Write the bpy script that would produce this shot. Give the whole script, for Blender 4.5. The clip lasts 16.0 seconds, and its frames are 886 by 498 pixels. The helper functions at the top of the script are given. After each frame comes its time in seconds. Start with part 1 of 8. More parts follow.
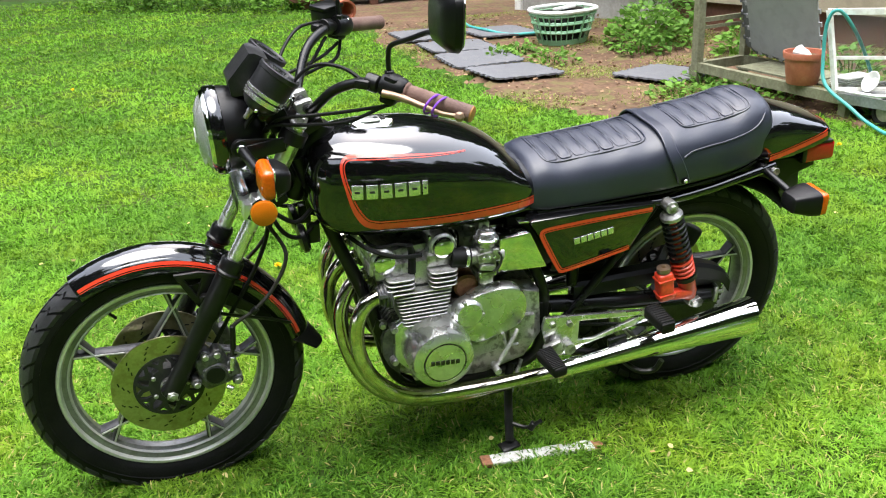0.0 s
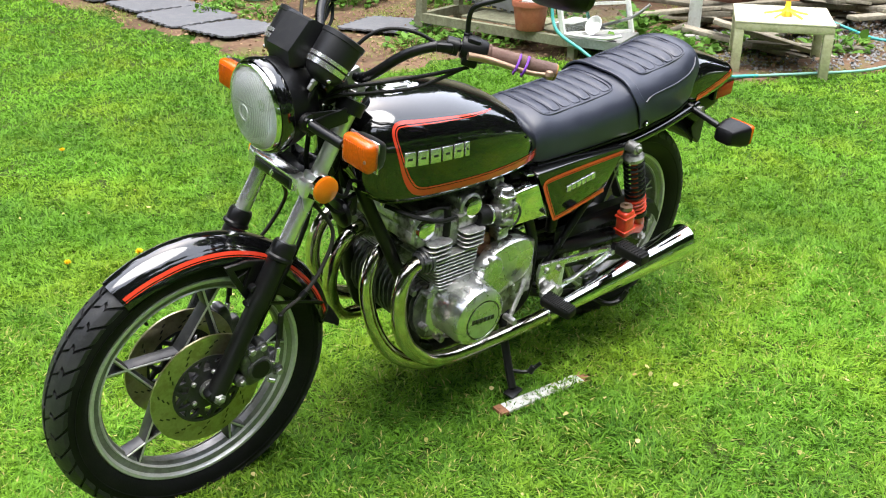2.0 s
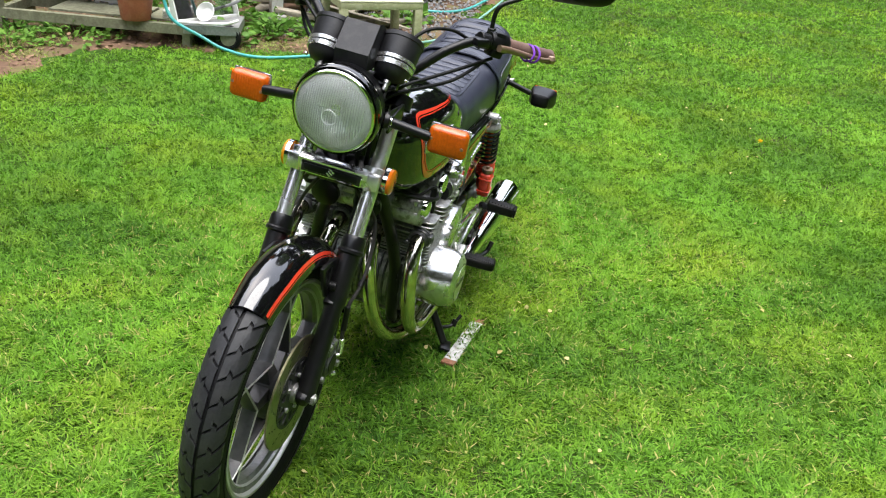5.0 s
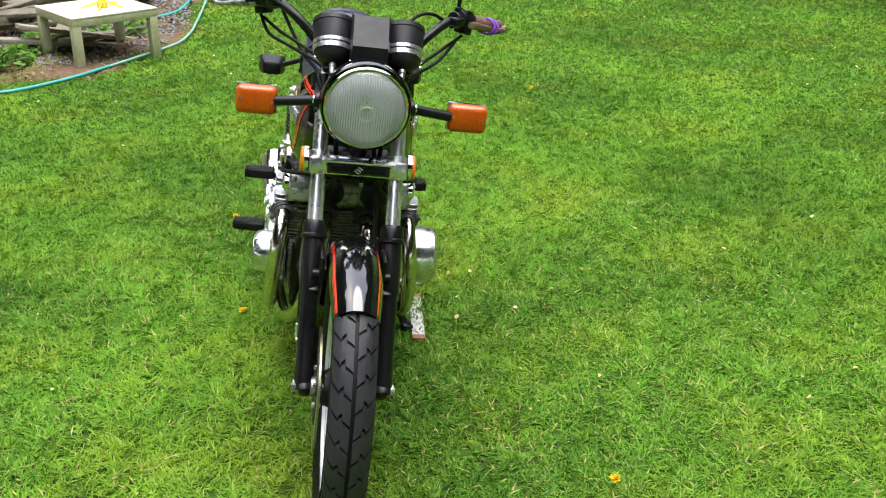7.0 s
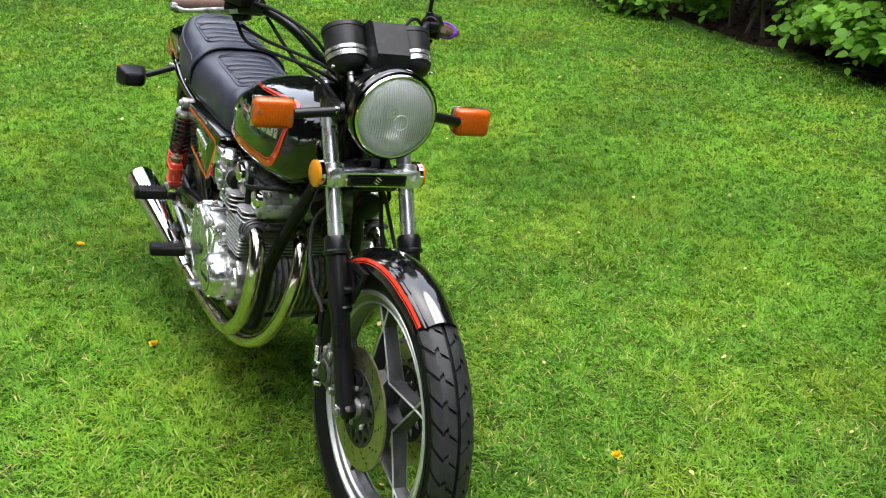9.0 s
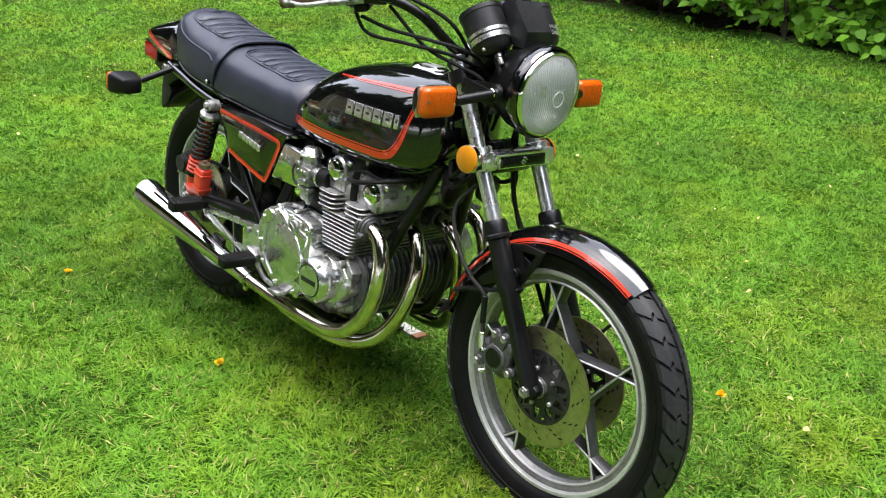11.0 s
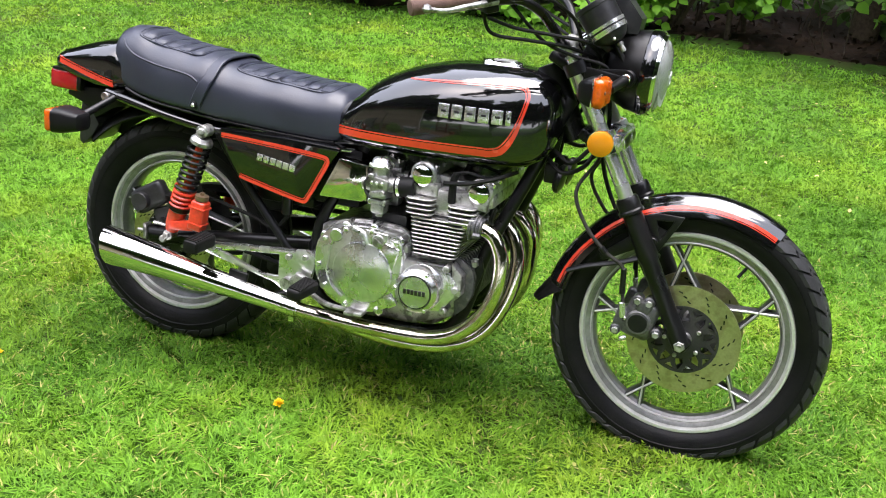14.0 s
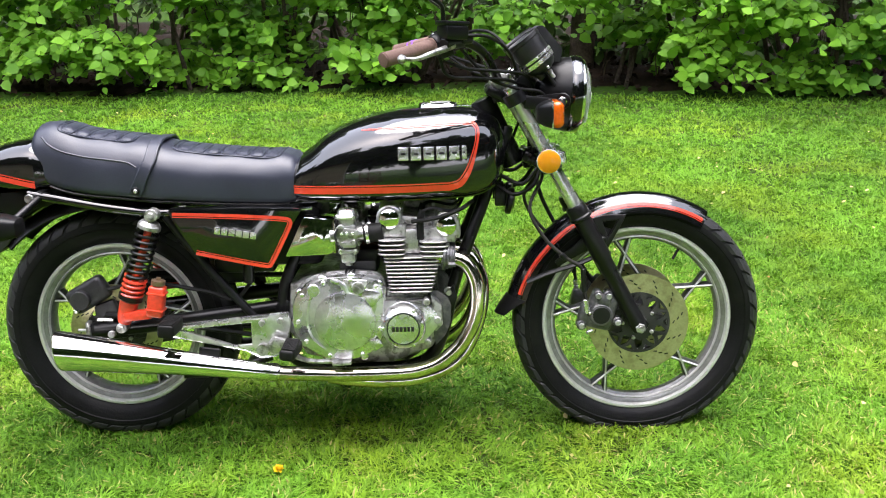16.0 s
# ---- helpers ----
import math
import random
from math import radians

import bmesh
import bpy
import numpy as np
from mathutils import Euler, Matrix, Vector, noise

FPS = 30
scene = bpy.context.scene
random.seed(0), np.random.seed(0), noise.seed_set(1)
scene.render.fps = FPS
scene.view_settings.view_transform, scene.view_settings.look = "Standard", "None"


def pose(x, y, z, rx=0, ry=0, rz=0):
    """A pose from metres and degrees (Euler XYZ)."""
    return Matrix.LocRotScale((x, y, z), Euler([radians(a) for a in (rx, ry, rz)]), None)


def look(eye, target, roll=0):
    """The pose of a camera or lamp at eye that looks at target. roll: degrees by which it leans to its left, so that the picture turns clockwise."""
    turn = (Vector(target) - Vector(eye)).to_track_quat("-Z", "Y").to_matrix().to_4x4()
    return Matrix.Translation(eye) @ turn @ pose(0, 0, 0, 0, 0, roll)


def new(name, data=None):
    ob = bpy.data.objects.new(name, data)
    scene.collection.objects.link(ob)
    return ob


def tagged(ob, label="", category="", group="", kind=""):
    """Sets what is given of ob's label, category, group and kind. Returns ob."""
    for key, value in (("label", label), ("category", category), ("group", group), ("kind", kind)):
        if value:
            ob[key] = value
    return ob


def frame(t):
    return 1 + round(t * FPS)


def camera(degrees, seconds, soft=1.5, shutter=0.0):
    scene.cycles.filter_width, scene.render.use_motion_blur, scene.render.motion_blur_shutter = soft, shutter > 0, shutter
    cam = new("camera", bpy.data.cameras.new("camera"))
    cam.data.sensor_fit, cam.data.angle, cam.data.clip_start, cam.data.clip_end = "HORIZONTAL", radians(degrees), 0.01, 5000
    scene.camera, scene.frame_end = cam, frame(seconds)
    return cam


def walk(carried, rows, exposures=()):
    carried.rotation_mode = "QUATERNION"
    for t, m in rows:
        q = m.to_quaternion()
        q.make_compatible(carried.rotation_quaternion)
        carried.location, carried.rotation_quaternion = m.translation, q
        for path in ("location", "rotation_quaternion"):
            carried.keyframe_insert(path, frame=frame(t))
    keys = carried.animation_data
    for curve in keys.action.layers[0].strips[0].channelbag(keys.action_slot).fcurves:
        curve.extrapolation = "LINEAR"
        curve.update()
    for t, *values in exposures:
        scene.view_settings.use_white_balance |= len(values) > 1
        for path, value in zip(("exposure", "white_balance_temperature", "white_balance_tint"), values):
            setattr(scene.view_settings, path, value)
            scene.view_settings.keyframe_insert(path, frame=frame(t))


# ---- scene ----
cam = camera(47.1, 16.0, soft=1.1)
PATH = [
    (0, (0.681, 2.385, 1.474), (0.228, 0.574, 0.757), -2.01),
    (0.5, (0.852, 2.265, 1.462), (0.379, 0.465, 0.729), -0.91),
    (1, (1.057, 2.109, 1.474), (0.549, 0.33, 0.716), -2.46),
    (1.5, (1.299, 2.025, 1.458), (0.495, 0.374, 0.666), 0.3),
    (2, (1.59, 1.936, 1.505), (0.464, 0.495, 0.695), 0.6),
    (2.5, (1.716, 1.766, 1.493), (0.481, 0.417, 0.683), 1.79),
    (3, (1.839, 1.609, 1.521), (0.553, 0.317, 0.699), 0.39),
    (3.5, (2.078, 1.507, 1.515), (0.589, 0.452, 0.697), 1.44),
    (4, (2.347, 1.387, 1.564), (0.747, 0.505, 0.749), 2.78),
    (4.2, (2.385, 1.317, 1.563), (0.757, 0.488, 0.748), 3.42),
    (6.3, (2.847, 0.402, 1.524), (1.016, 0.259, 0.731), 0.9),
    (6.5, (2.826, 0.329, 1.532), (0.996, 0.202, 0.736), -0.6),
    (7, (2.814, 0.144, 1.539), (0.988, 0.24, 0.73), 0),
    (7.5, (2.825, -0.15, 1.562), (1.032, 0.214, 0.755), -0.5),
    (8, (2.781, -0.323, 1.559), (1.009, 0.135, 0.753), 0.9),
    (8.2, (2.721, -0.379, 1.543), (0.962, 0.139, 0.743), 1.7),
    (10.3, (2.392, -1.213, 1.511), (0.918, -0.137, 0.693), 2.6),
    (10.5, (2.289, -1.271, 1.487), (0.841, -0.163, 0.667), 2.38),
    (11, (2.161, -1.431, 1.507), (0.748, -0.278, 0.687), 1.69),
    (11.5, (2.039, -1.708, 1.507), (0.843, -0.324, 0.697), 3.52),
    (12, (1.913, -1.897, 1.515), (0.788, -0.453, 0.713), 3.76),
    (12.5, (1.657, -1.944, 1.481), (0.585, -0.463, 0.672), 3.31),
    (13, (1.483, -2.004, 1.491), (0.433, -0.509, 0.678), 2.25),
    (13.5, (1.252, -2.158, 1.486), (0.428, -0.531, 0.666), 3.59),
    (14, (1.061, -2.286, 1.5), (0.389, -0.589, 0.681), 3.02),
    (14.5, (0.895, -2.266, 1.462), (0.275, -0.542, 0.658), 0.96),
    (15, (0.724, -2.287, 1.469), (0.21, -0.527, 0.669), -0.65),
    (15.5, (0.51, -2.418, 1.474), (0.338, -0.591, 0.68), -1.45),
    (16, (0.436, -2.614, 1.466), (0.321, -0.739, 0.782), -1.1),
]
walk(cam, [(t, look(eye, target, roll)) for t, eye, target, roll in PATH], [(0, 2.54, 6500, 10), (1, 2.54, 6500, 10), (4, 2.26, 6500, 11), (7, 2.08, 6500, 10), (10.5, 2.17, 6500, 11), (13, 2.45, 6500, 14), (16, 2.66, 6500, 15)])

# ---- world and light: an overcast garden ----
world = bpy.data.worlds.new("overcast_sky")
scene.world = world
world.use_nodes = True
wt = world.node_tree
wt.nodes.clear()
sky = wt.nodes.new("ShaderNodeTexSky")
sky.sky_type = "NISHITA"
sky.sun_disc = False
sky.sun_elevation, sky.sun_rotation = radians(62), radians(205)
sky.dust_density, sky.air_density = 2.0, 1.0
soften = wt.nodes.new("ShaderNodeHueSaturation")
soften.inputs["Saturation"].default_value = 0.8
glow = wt.nodes.new("ShaderNodeBackground")
glow.inputs["Strength"].default_value = 0.15
wout = wt.nodes.new("ShaderNodeOutputWorld")
wt.links.new(sky.outputs[0], soften.inputs["Color"])
cloud = wt.nodes.new("ShaderNodeMix")
cloud.data_type = "RGBA"
cloud.inputs["Factor"].default_value = 0.65
cloud.inputs["B"].default_value = (5.2, 5.4, 6.0, 1)
wt.links.new(soften.outputs[0], cloud.inputs["A"])
wt.links.new(cloud.outputs["Result"], glow.inputs["Color"])
wt.links.new(glow.outputs[0], wout.inputs["Surface"])

sun_data = bpy.data.lights.new("sun", "SUN")
sun_data.energy, sun_data.angle, sun_data.color = 1.15, radians(50), (1.0, 0.96, 0.90)
sun = new("sun", sun_data)
sun.matrix_world = look((0.8, 1.2, 8.0), (0, 0, 0))

# ---- materials ----
MATS = {}


def mat(name, base, rough=0.5, metal=0.0, vary=0.25, grain=60.0, patch=6.0, bump=0.15, coat=0.0, rough_vary=0.15,
        spec=0.5, stain=None, stain_amount=0.0, translucent=0.0, per_object=0.0):
    """A surface with two scales of variation, relief and, where asked, stains."""
    m = bpy.data.materials.new(name)
    m.use_nodes = True
    nt = m.node_tree
    nodes, link = nt.nodes, nt.links.new
    p = nodes["Principled BSDF"]
    tc = nodes.new("ShaderNodeTexCoord")
    fine = nodes.new("ShaderNodeTexNoise")
    fine.inputs["Scale"].default_value, fine.inputs["Detail"].default_value = grain, 5
    wide = nodes.new("ShaderNodeTexNoise")
    wide.inputs["Scale"].default_value, wide.inputs["Detail"].default_value = patch, 4
    link(tc.outputs["Object"], fine.inputs["Vector"])
    link(tc.outputs["Object"], wide.inputs["Vector"])
    both = nodes.new("ShaderNodeMath")
    both.operation = "ADD"
    link(fine.outputs["Fac"], both.inputs[0])
    link(wide.outputs["Fac"], both.inputs[1])
    ramp = nodes.new("ShaderNodeMapRange")
    ramp.inputs["From Min"].default_value, ramp.inputs["From Max"].default_value = 0.7, 1.3
    link(both.outputs[0], ramp.inputs["Value"])
    mix = nodes.new("ShaderNodeMix")
    mix.data_type = "RGBA"
    mix.inputs["A"].default_value = (*[c * (1 - vary) for c in base], 1)
    mix.inputs["B"].default_value = (*[min(1, c * (1 + vary)) for c in base], 1)
    link(ramp.outputs[0], mix.inputs["Factor"])
    colour = mix.outputs["Result"]
    if stain:
        spots = nodes.new("ShaderNodeTexNoise")
        spots.inputs["Scale"].default_value, spots.inputs["Detail"].default_value = patch * 2.7, 8
        link(tc.outputs["Object"], spots.inputs["Vector"])
        cut = nodes.new("ShaderNodeMapRange")
        cut.inputs["From Min"].default_value, cut.inputs["From Max"].default_value = 0.5, 0.62
        cut.inputs["To Max"].default_value = stain_amount
        link(spots.outputs["Fac"], cut.inputs["Value"])
        over = nodes.new("ShaderNodeMix")
        over.data_type = "RGBA"
        over.inputs["B"].default_value = (*stain, 1)
        link(cut.outputs[0], over.inputs["Factor"])
        link(colour, over.inputs["A"])
        colour = over.outputs["Result"]
    if per_object:
        info = nodes.new("ShaderNodeObjectInfo")
        shift = nodes.new("ShaderNodeMapRange")
        shift.inputs["To Min"].default_value, shift.inputs["To Max"].default_value = 1 - per_object, 1 + per_object
        link(info.outputs["Random"], shift.inputs["Value"])
        tone = nodes.new("ShaderNodeHueSaturation")
        link(shift.outputs[0], tone.inputs["Value"])
        link(colour, tone.inputs["Color"])
        colour = tone.outputs[0]
    link(colour, p.inputs["Base Color"])
    rr = nodes.new("ShaderNodeMapRange")
    rr.inputs["From Min"].default_value, rr.inputs["From Max"].default_value = 0.3, 0.7
    rr.inputs["To Min"].default_value = max(0.02, rough * (1 - rough_vary))
    rr.inputs["To Max"].default_value = min(1, rough * (1 + rough_vary))
    link(wide.outputs["Fac"], rr.inputs["Value"])
    link(rr.outputs[0], p.inputs["Roughness"])
    p.inputs["Metallic"].default_value = metal
    p.inputs["Specular IOR Level"].default_value = spec
    p.inputs["Coat Weight"].default_value = coat
    p.inputs["Coat Roughness"].default_value = 0.03
    if bump:
        b = nodes.new("ShaderNodeBump")
        b.inputs["Strength"].default_value, b.inputs["Distance"].default_value = bump, 0.002
        link(fine.outputs["Fac"], b.inputs["Height"])
        link(b.outputs[0], p.inputs["Normal"])
    if translucent:
        t = nodes.new("ShaderNodeBsdfTranslucent")
        link(colour, t.inputs["Color"])
        ms = nodes.new("ShaderNodeMixShader")
        ms.inputs["Fac"].default_value = translucent
        link(p.outputs[0], ms.inputs[1])
        link(t.outputs[0], ms.inputs[2])
        link(ms.outputs[0], nodes["Material Output"].inputs["Surface"])
    MATS[name] = m
    return m


def leafy(name, dark, light, patch_scale, translucent=0.35, rough=0.5, dry=None, warm=None):
    """Blades and leaves: each one takes its own tone, with broad drifts of colour over the whole bed."""
    m = bpy.data.materials.new(name)
    m.use_nodes = True
    nt = m.node_tree
    nodes, link = nt.nodes, nt.links.new
    p = nodes["Principled BSDF"]
    tone = nodes.new("ShaderNodeAttribute")
    tone.attribute_name = "tone"
    geo = nodes.new("ShaderNodeNewGeometry")
    drift = nodes.new("ShaderNodeTexNoise")
    drift.inputs["Scale"].default_value, drift.inputs["Detail"].default_value = patch_scale, 3
    link(geo.outputs["Position"], drift.inputs["Vector"])
    span = nodes.new("ShaderNodeMapRange")
    span.inputs["From Min"].default_value, span.inputs["From Max"].default_value = 0.36, 0.64
    link(drift.outputs["Fac"], span.inputs["Value"])
    clump = nodes.new("ShaderNodeTexNoise")
    clump.inputs["Scale"].default_value, clump.inputs["Detail"].default_value = patch_scale * 11, 2
    link(geo.outputs["Position"], clump.inputs["Vector"])
    clumps = nodes.new("ShaderNodeMapRange")
    clumps.inputs["From Min"].default_value, clumps.inputs["From Max"].default_value = 0.33, 0.67
    link(clump.outputs["Fac"], clumps.inputs["Value"])
    pair = nodes.new("ShaderNodeMix")
    pair.inputs["Factor"].default_value = 0.24
    link(tone.outputs["Fac"], pair.inputs["A"])
    link(clumps.outputs[0], pair.inputs["B"])
    half = nodes.new("ShaderNodeMix")
    half.inputs["Factor"].default_value = 0.36
    link(pair.outputs["Result"], half.inputs["A"])
    link(span.outputs[0], half.inputs["B"])
    mix = nodes.new("ShaderNodeMix")
    mix.data_type = "RGBA"
    mix.inputs["A"].default_value, mix.inputs["B"].default_value = (*dark, 1), (*light, 1)
    link(half.outputs["Result"], mix.inputs["Factor"])
    colour = mix.outputs["Result"]
    if warm:
        sweep = nodes.new("ShaderNodeTexNoise")
        sweep.inputs["Scale"].default_value, sweep.inputs["Detail"].default_value = patch_scale * 2.3, 4
        link(geo.outputs["Position"], sweep.inputs["Vector"])
        some = nodes.new("ShaderNodeMapRange")
        some.inputs["From Min"].default_value, some.inputs["From Max"].default_value = 0.45, 0.68
        some.inputs["To Max"].default_value = 0.75
        link(sweep.outputs["Fac"], some.inputs["Value"])
        sere = nodes.new("ShaderNodeMix")
        sere.data_type, sere.blend_type = "RGBA", "MULTIPLY"
        sere.inputs["B"].default_value = (*warm, 1)
        link(some.outputs[0], sere.inputs["Factor"])
        link(colour, sere.inputs["A"])
        colour = sere.outputs["Result"]
    if dry:
        few = nodes.new("ShaderNodeMapRange")
        few.inputs["From Min"].default_value, few.inputs["From Max"].default_value = 0.93, 0.97
        link(tone.outputs["Fac"], few.inputs["Value"])
        straw = nodes.new("ShaderNodeMix")
        straw.data_type = "RGBA"
        straw.inputs["B"].default_value = (*dry, 1)
        link(few.outputs[0], straw.inputs["Factor"])
        link(colour, straw.inputs["A"])
        colour = straw.outputs["Result"]
    link(colour, p.inputs["Base Color"])
    p.inputs["Roughness"].default_value = rough
    p.inputs["Specular IOR Level"].default_value = 0.18
    t = nodes.new("ShaderNodeBsdfTranslucent")
    link(colour, t.inputs["Color"])
    ms = nodes.new("ShaderNodeMixShader")
    ms.inputs["Fac"].default_value = translucent
    link(p.outputs[0], ms.inputs[1])
    link(t.outputs[0], ms.inputs[2])
    link(ms.outputs[0], nodes["Material Output"].inputs["Surface"])
    return m


def glass(name, tint, rough=0.03, ior=1.45, haze=0.0):
    """Thin clear glass: it lets light straight through and mirrors more at a glance."""
    m = bpy.data.materials.new(name)
    m.use_nodes = True
    nodes, link = m.node_tree.nodes, m.node_tree.links.new
    nodes.remove(nodes["Principled BSDF"])
    clear = nodes.new("ShaderNodeBsdfTransparent")
    clear.inputs["Color"].default_value = (*tint, 1)
    film = nodes.new("ShaderNodeBsdfDiffuse")
    film.inputs["Color"].default_value = (0.86, 0.87, 0.88, 1)
    dusty = nodes.new("ShaderNodeMixShader")
    dusty.inputs["Fac"].default_value = haze
    link(clear.outputs[0], dusty.inputs[1])
    link(film.outputs[0], dusty.inputs[2])
    gloss = nodes.new("ShaderNodeBsdfGlossy")
    gloss.inputs["Roughness"].default_value = rough
    fres = nodes.new("ShaderNodeFresnel")
    fres.inputs["IOR"].default_value = ior
    ms = nodes.new("ShaderNodeMixShader")
    link(fres.outputs[0], ms.inputs["Fac"])
    link(dusty.outputs[0], ms.inputs[1])
    link(gloss.outputs[0], ms.inputs[2])
    link(ms.outputs[0], nodes["Material Output"].inputs["Surface"])
    return m


PAINT = mat("black_gloss_paint", (0.003, 0.003, 0.0035), 0.10, coat=1.0, vary=0.3, bump=0.0, grain=200, rough_vary=0.3)
RED = mat("red_pinstripe", (0.62, 0.045, 0.02), 0.25, coat=0.8, vary=0.08, bump=0.0)
SATIN = mat("satin_black_steel", (0.0045, 0.0045, 0.005), 0.30, vary=0.35, bump=0.06, stain=(0.014, 0.013, 0.012), stain_amount=0.25, spec=0.3)
PLASTIC = mat("black_plastic", (0.004, 0.004, 0.0045), 0.36, vary=0.25, bump=0.12, grain=300, spec=0.24)
RUBBER = mat("black_rubber", (0.006, 0.006, 0.006), 0.55, vary=0.3, bump=0.25, grain=220, stain=(0.014, 0.013, 0.012), stain_amount=0.3, spec=0.2)
TYRE = mat("tyre_rubber", (0.0045, 0.0045, 0.005), 0.5, vary=0.35, bump=0.3, grain=180, stain=(0.010, 0.0095, 0.009), stain_amount=0.4, spec=0.16)
TREAD = mat("worn_tread_rubber", (0.017, 0.0175, 0.019), 0.48, vary=0.3, bump=0.3, grain=180, patch=14, stain=(0.034, 0.033, 0.031), stain_amount=0.4, spec=0.35)
DULLCHROME = mat("dull_chrome", (0.76, 0.76, 0.75), 0.27, 0.9, vary=0.08, bump=0.04, grain=120, rough_vary=0.4, stain=(0.5, 0.5, 0.48), stain_amount=0.3)
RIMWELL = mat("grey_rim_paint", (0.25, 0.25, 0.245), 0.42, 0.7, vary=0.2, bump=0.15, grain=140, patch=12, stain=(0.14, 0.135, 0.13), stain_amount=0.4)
HOSE = mat("faded_hose_rubber", (0.024, 0.022, 0.020), 0.6, vary=0.25, bump=0.2, grain=160, spec=0.3)
VINYL = mat("seat_vinyl", (0.024, 0.027, 0.042), 0.37, vary=0.2, bump=0.12, grain=420, patch=9, rough_vary=0.2, spec=0.5)
CHROME = mat("chrome", (0.78, 0.78, 0.77), 0.07, 1.0, vary=0.05, bump=0.02, grain=90, rough_vary=0.5)
CHROME_WORN = mat("weathered_chrome", (0.66, 0.65, 0.62), 0.14, 1.0, vary=0.12, bump=0.05, grain=140, rough_vary=0.5,
                  stain=(0.3, 0.25, 0.18), stain_amount=0.35)
HEADER = mat("heat_tinted_chrome", (0.62, 0.57, 0.50), 0.13, 1.0, vary=0.2, bump=0.03, grain=80, patch=9, rough_vary=0.5,
             stain=(0.30, 0.21, 0.12), stain_amount=0.4)
ALU = mat("polished_aluminium", (0.68, 0.68, 0.675), 0.27, 0.95, vary=0.10, bump=0.10, grain=120, patch=16, rough_vary=0.45,
          stain=(0.44, 0.44, 0.43), stain_amount=0.4)
CAST = mat("cast_aluminium", (0.47, 0.465, 0.455), 0.42, 0.85, vary=0.22, bump=0.3, grain=260, patch=18, rough_vary=0.3,
           stain=(0.13, 0.125, 0.115), stain_amount=0.8)
FIN = mat("fin_aluminium", (0.56, 0.555, 0.545), 0.42, 0.8, vary=0.2, bump=0.25, grain=260, patch=22, stain=(0.18, 0.17, 0.16), stain_amount=0.45)
RIM = mat("silver_rim_metal", (0.58, 0.58, 0.565), 0.40, 0.55, vary=0.12, bump=0.12, grain=160, patch=12, stain=(0.44, 0.43, 0.41), stain_amount=0.3)
SPOKE = mat("dark_spoke_paint", (0.058, 0.058, 0.060), 0.42, 0.5, vary=0.3, bump=0.15, stain=(0.12, 0.115, 0.11), stain_amount=0.4)
DISC = mat("worn_brake_disc", (0.44, 0.41, 0.25), 0.33, 0.95, vary=0.15, bump=0.1, grain=150, patch=16, stain=(0.25, 0.20, 0.13), stain_amount=0.5)
CALIPER = mat("brake_caliper_metal", (0.018, 0.018, 0.019), 0.45, 0.2, vary=0.4, bump=0.3, grain=150, stain=(0.055, 0.052, 0.05), stain_amount=0.45)
CALIPERGREY = mat("grimy_grey_metal", (0.085, 0.085, 0.09), 0.42, 0.45, vary=0.35, bump=0.3, grain=150, patch=18, stain=(0.20, 0.19, 0.18), stain_amount=0.45)
SHOCKRED = mat("red_shock_paint", (0.66, 0.05, 0.02), 0.38, coat=0.3, vary=0.25, bump=0.2, grain=90, stain=(0.22, 0.05, 0.03), stain_amount=0.5)
AMBER = mat("amber_lens", (0.60, 0.10, 0.004), 0.16, vary=0.2, bump=0.5, grain=160, coat=0.4, translucent=0.12)
REFLEX = mat("amber_reflector", (0.95, 0.36, 0.01), 0.15, vary=0.06, bump=0.35, grain=420, coat=0.5, translucent=0.15)
DEEPREFLEX = mat("deep_amber_reflector", (0.86, 0.20, 0.008), 0.15, vary=0.06, bump=0.35, grain=420, coat=0.5, translucent=0.12)
REDLENS = mat("red_lens", (0.36, 0.006, 0.010), 0.14, vary=0.15, bump=0.3, grain=120, coat=0.4)
GRIP = mat("faded_brown_grip", (0.13, 0.075, 0.06), 0.75, vary=0.2, bump=0.4, grain=260, stain=(0.26, 0.17, 0.13), stain_amount=0.4)
GRIPEND = mat("orange_grip_end", (0.42, 0.19, 0.05), 0.6, vary=0.2, bump=0.2)
LEVER = mat("bronze_worn_lever", (0.30, 0.205, 0.14), 0.42, 0.8, vary=0.15, bump=0.1)
PURPLE = mat("purple_tie", (0.17, 0.03, 0.42), 0.5, vary=0.12, bump=0.1)
BADGE = mat("silver_badge", (0.72, 0.72, 0.70), 0.25, 0.9, vary=0.1, bump=0.05)
INK = mat("black_enamel", (0.01, 0.01, 0.01), 0.3, vary=0.2, bump=0.02)
RUST = mat("rusty_metal", (0.28, 0.13, 0.07), 0.6, 0.4, vary=0.4, bump=0.3, grain=120)
MIRRORGLASS = mat("mirror_glass", (0.85, 0.86, 0.87), 0.02, 1.0, vary=0.01, bump=0.0, rough_vary=0.1)
LENS = glass("clear_lens_glass", (0.98, 0.985, 0.985), 0.05, 1.4, 0.20)
FLUTE = glass("fluted_lens_glass", (0.95, 0.96, 0.96), 0.10, 1.4, 0.70)
PANE = glass("dusty_pane_glass", (0.95, 0.97, 0.96), 0.05, 1.4, 0.03)
SILVERED = mat("silvered_reflector", (0.97, 0.98, 0.98), 0.16, 0.12, vary=0.05, bump=0.05, grain=60)
DUSTY = mat("dusty_black_plastic", (0.010, 0.010, 0.0115), 0.42, vary=0.3, bump=0.1, grain=240, patch=14, spec=0.35, stain=(0.034, 0.033, 0.032), stain_amount=0.35)
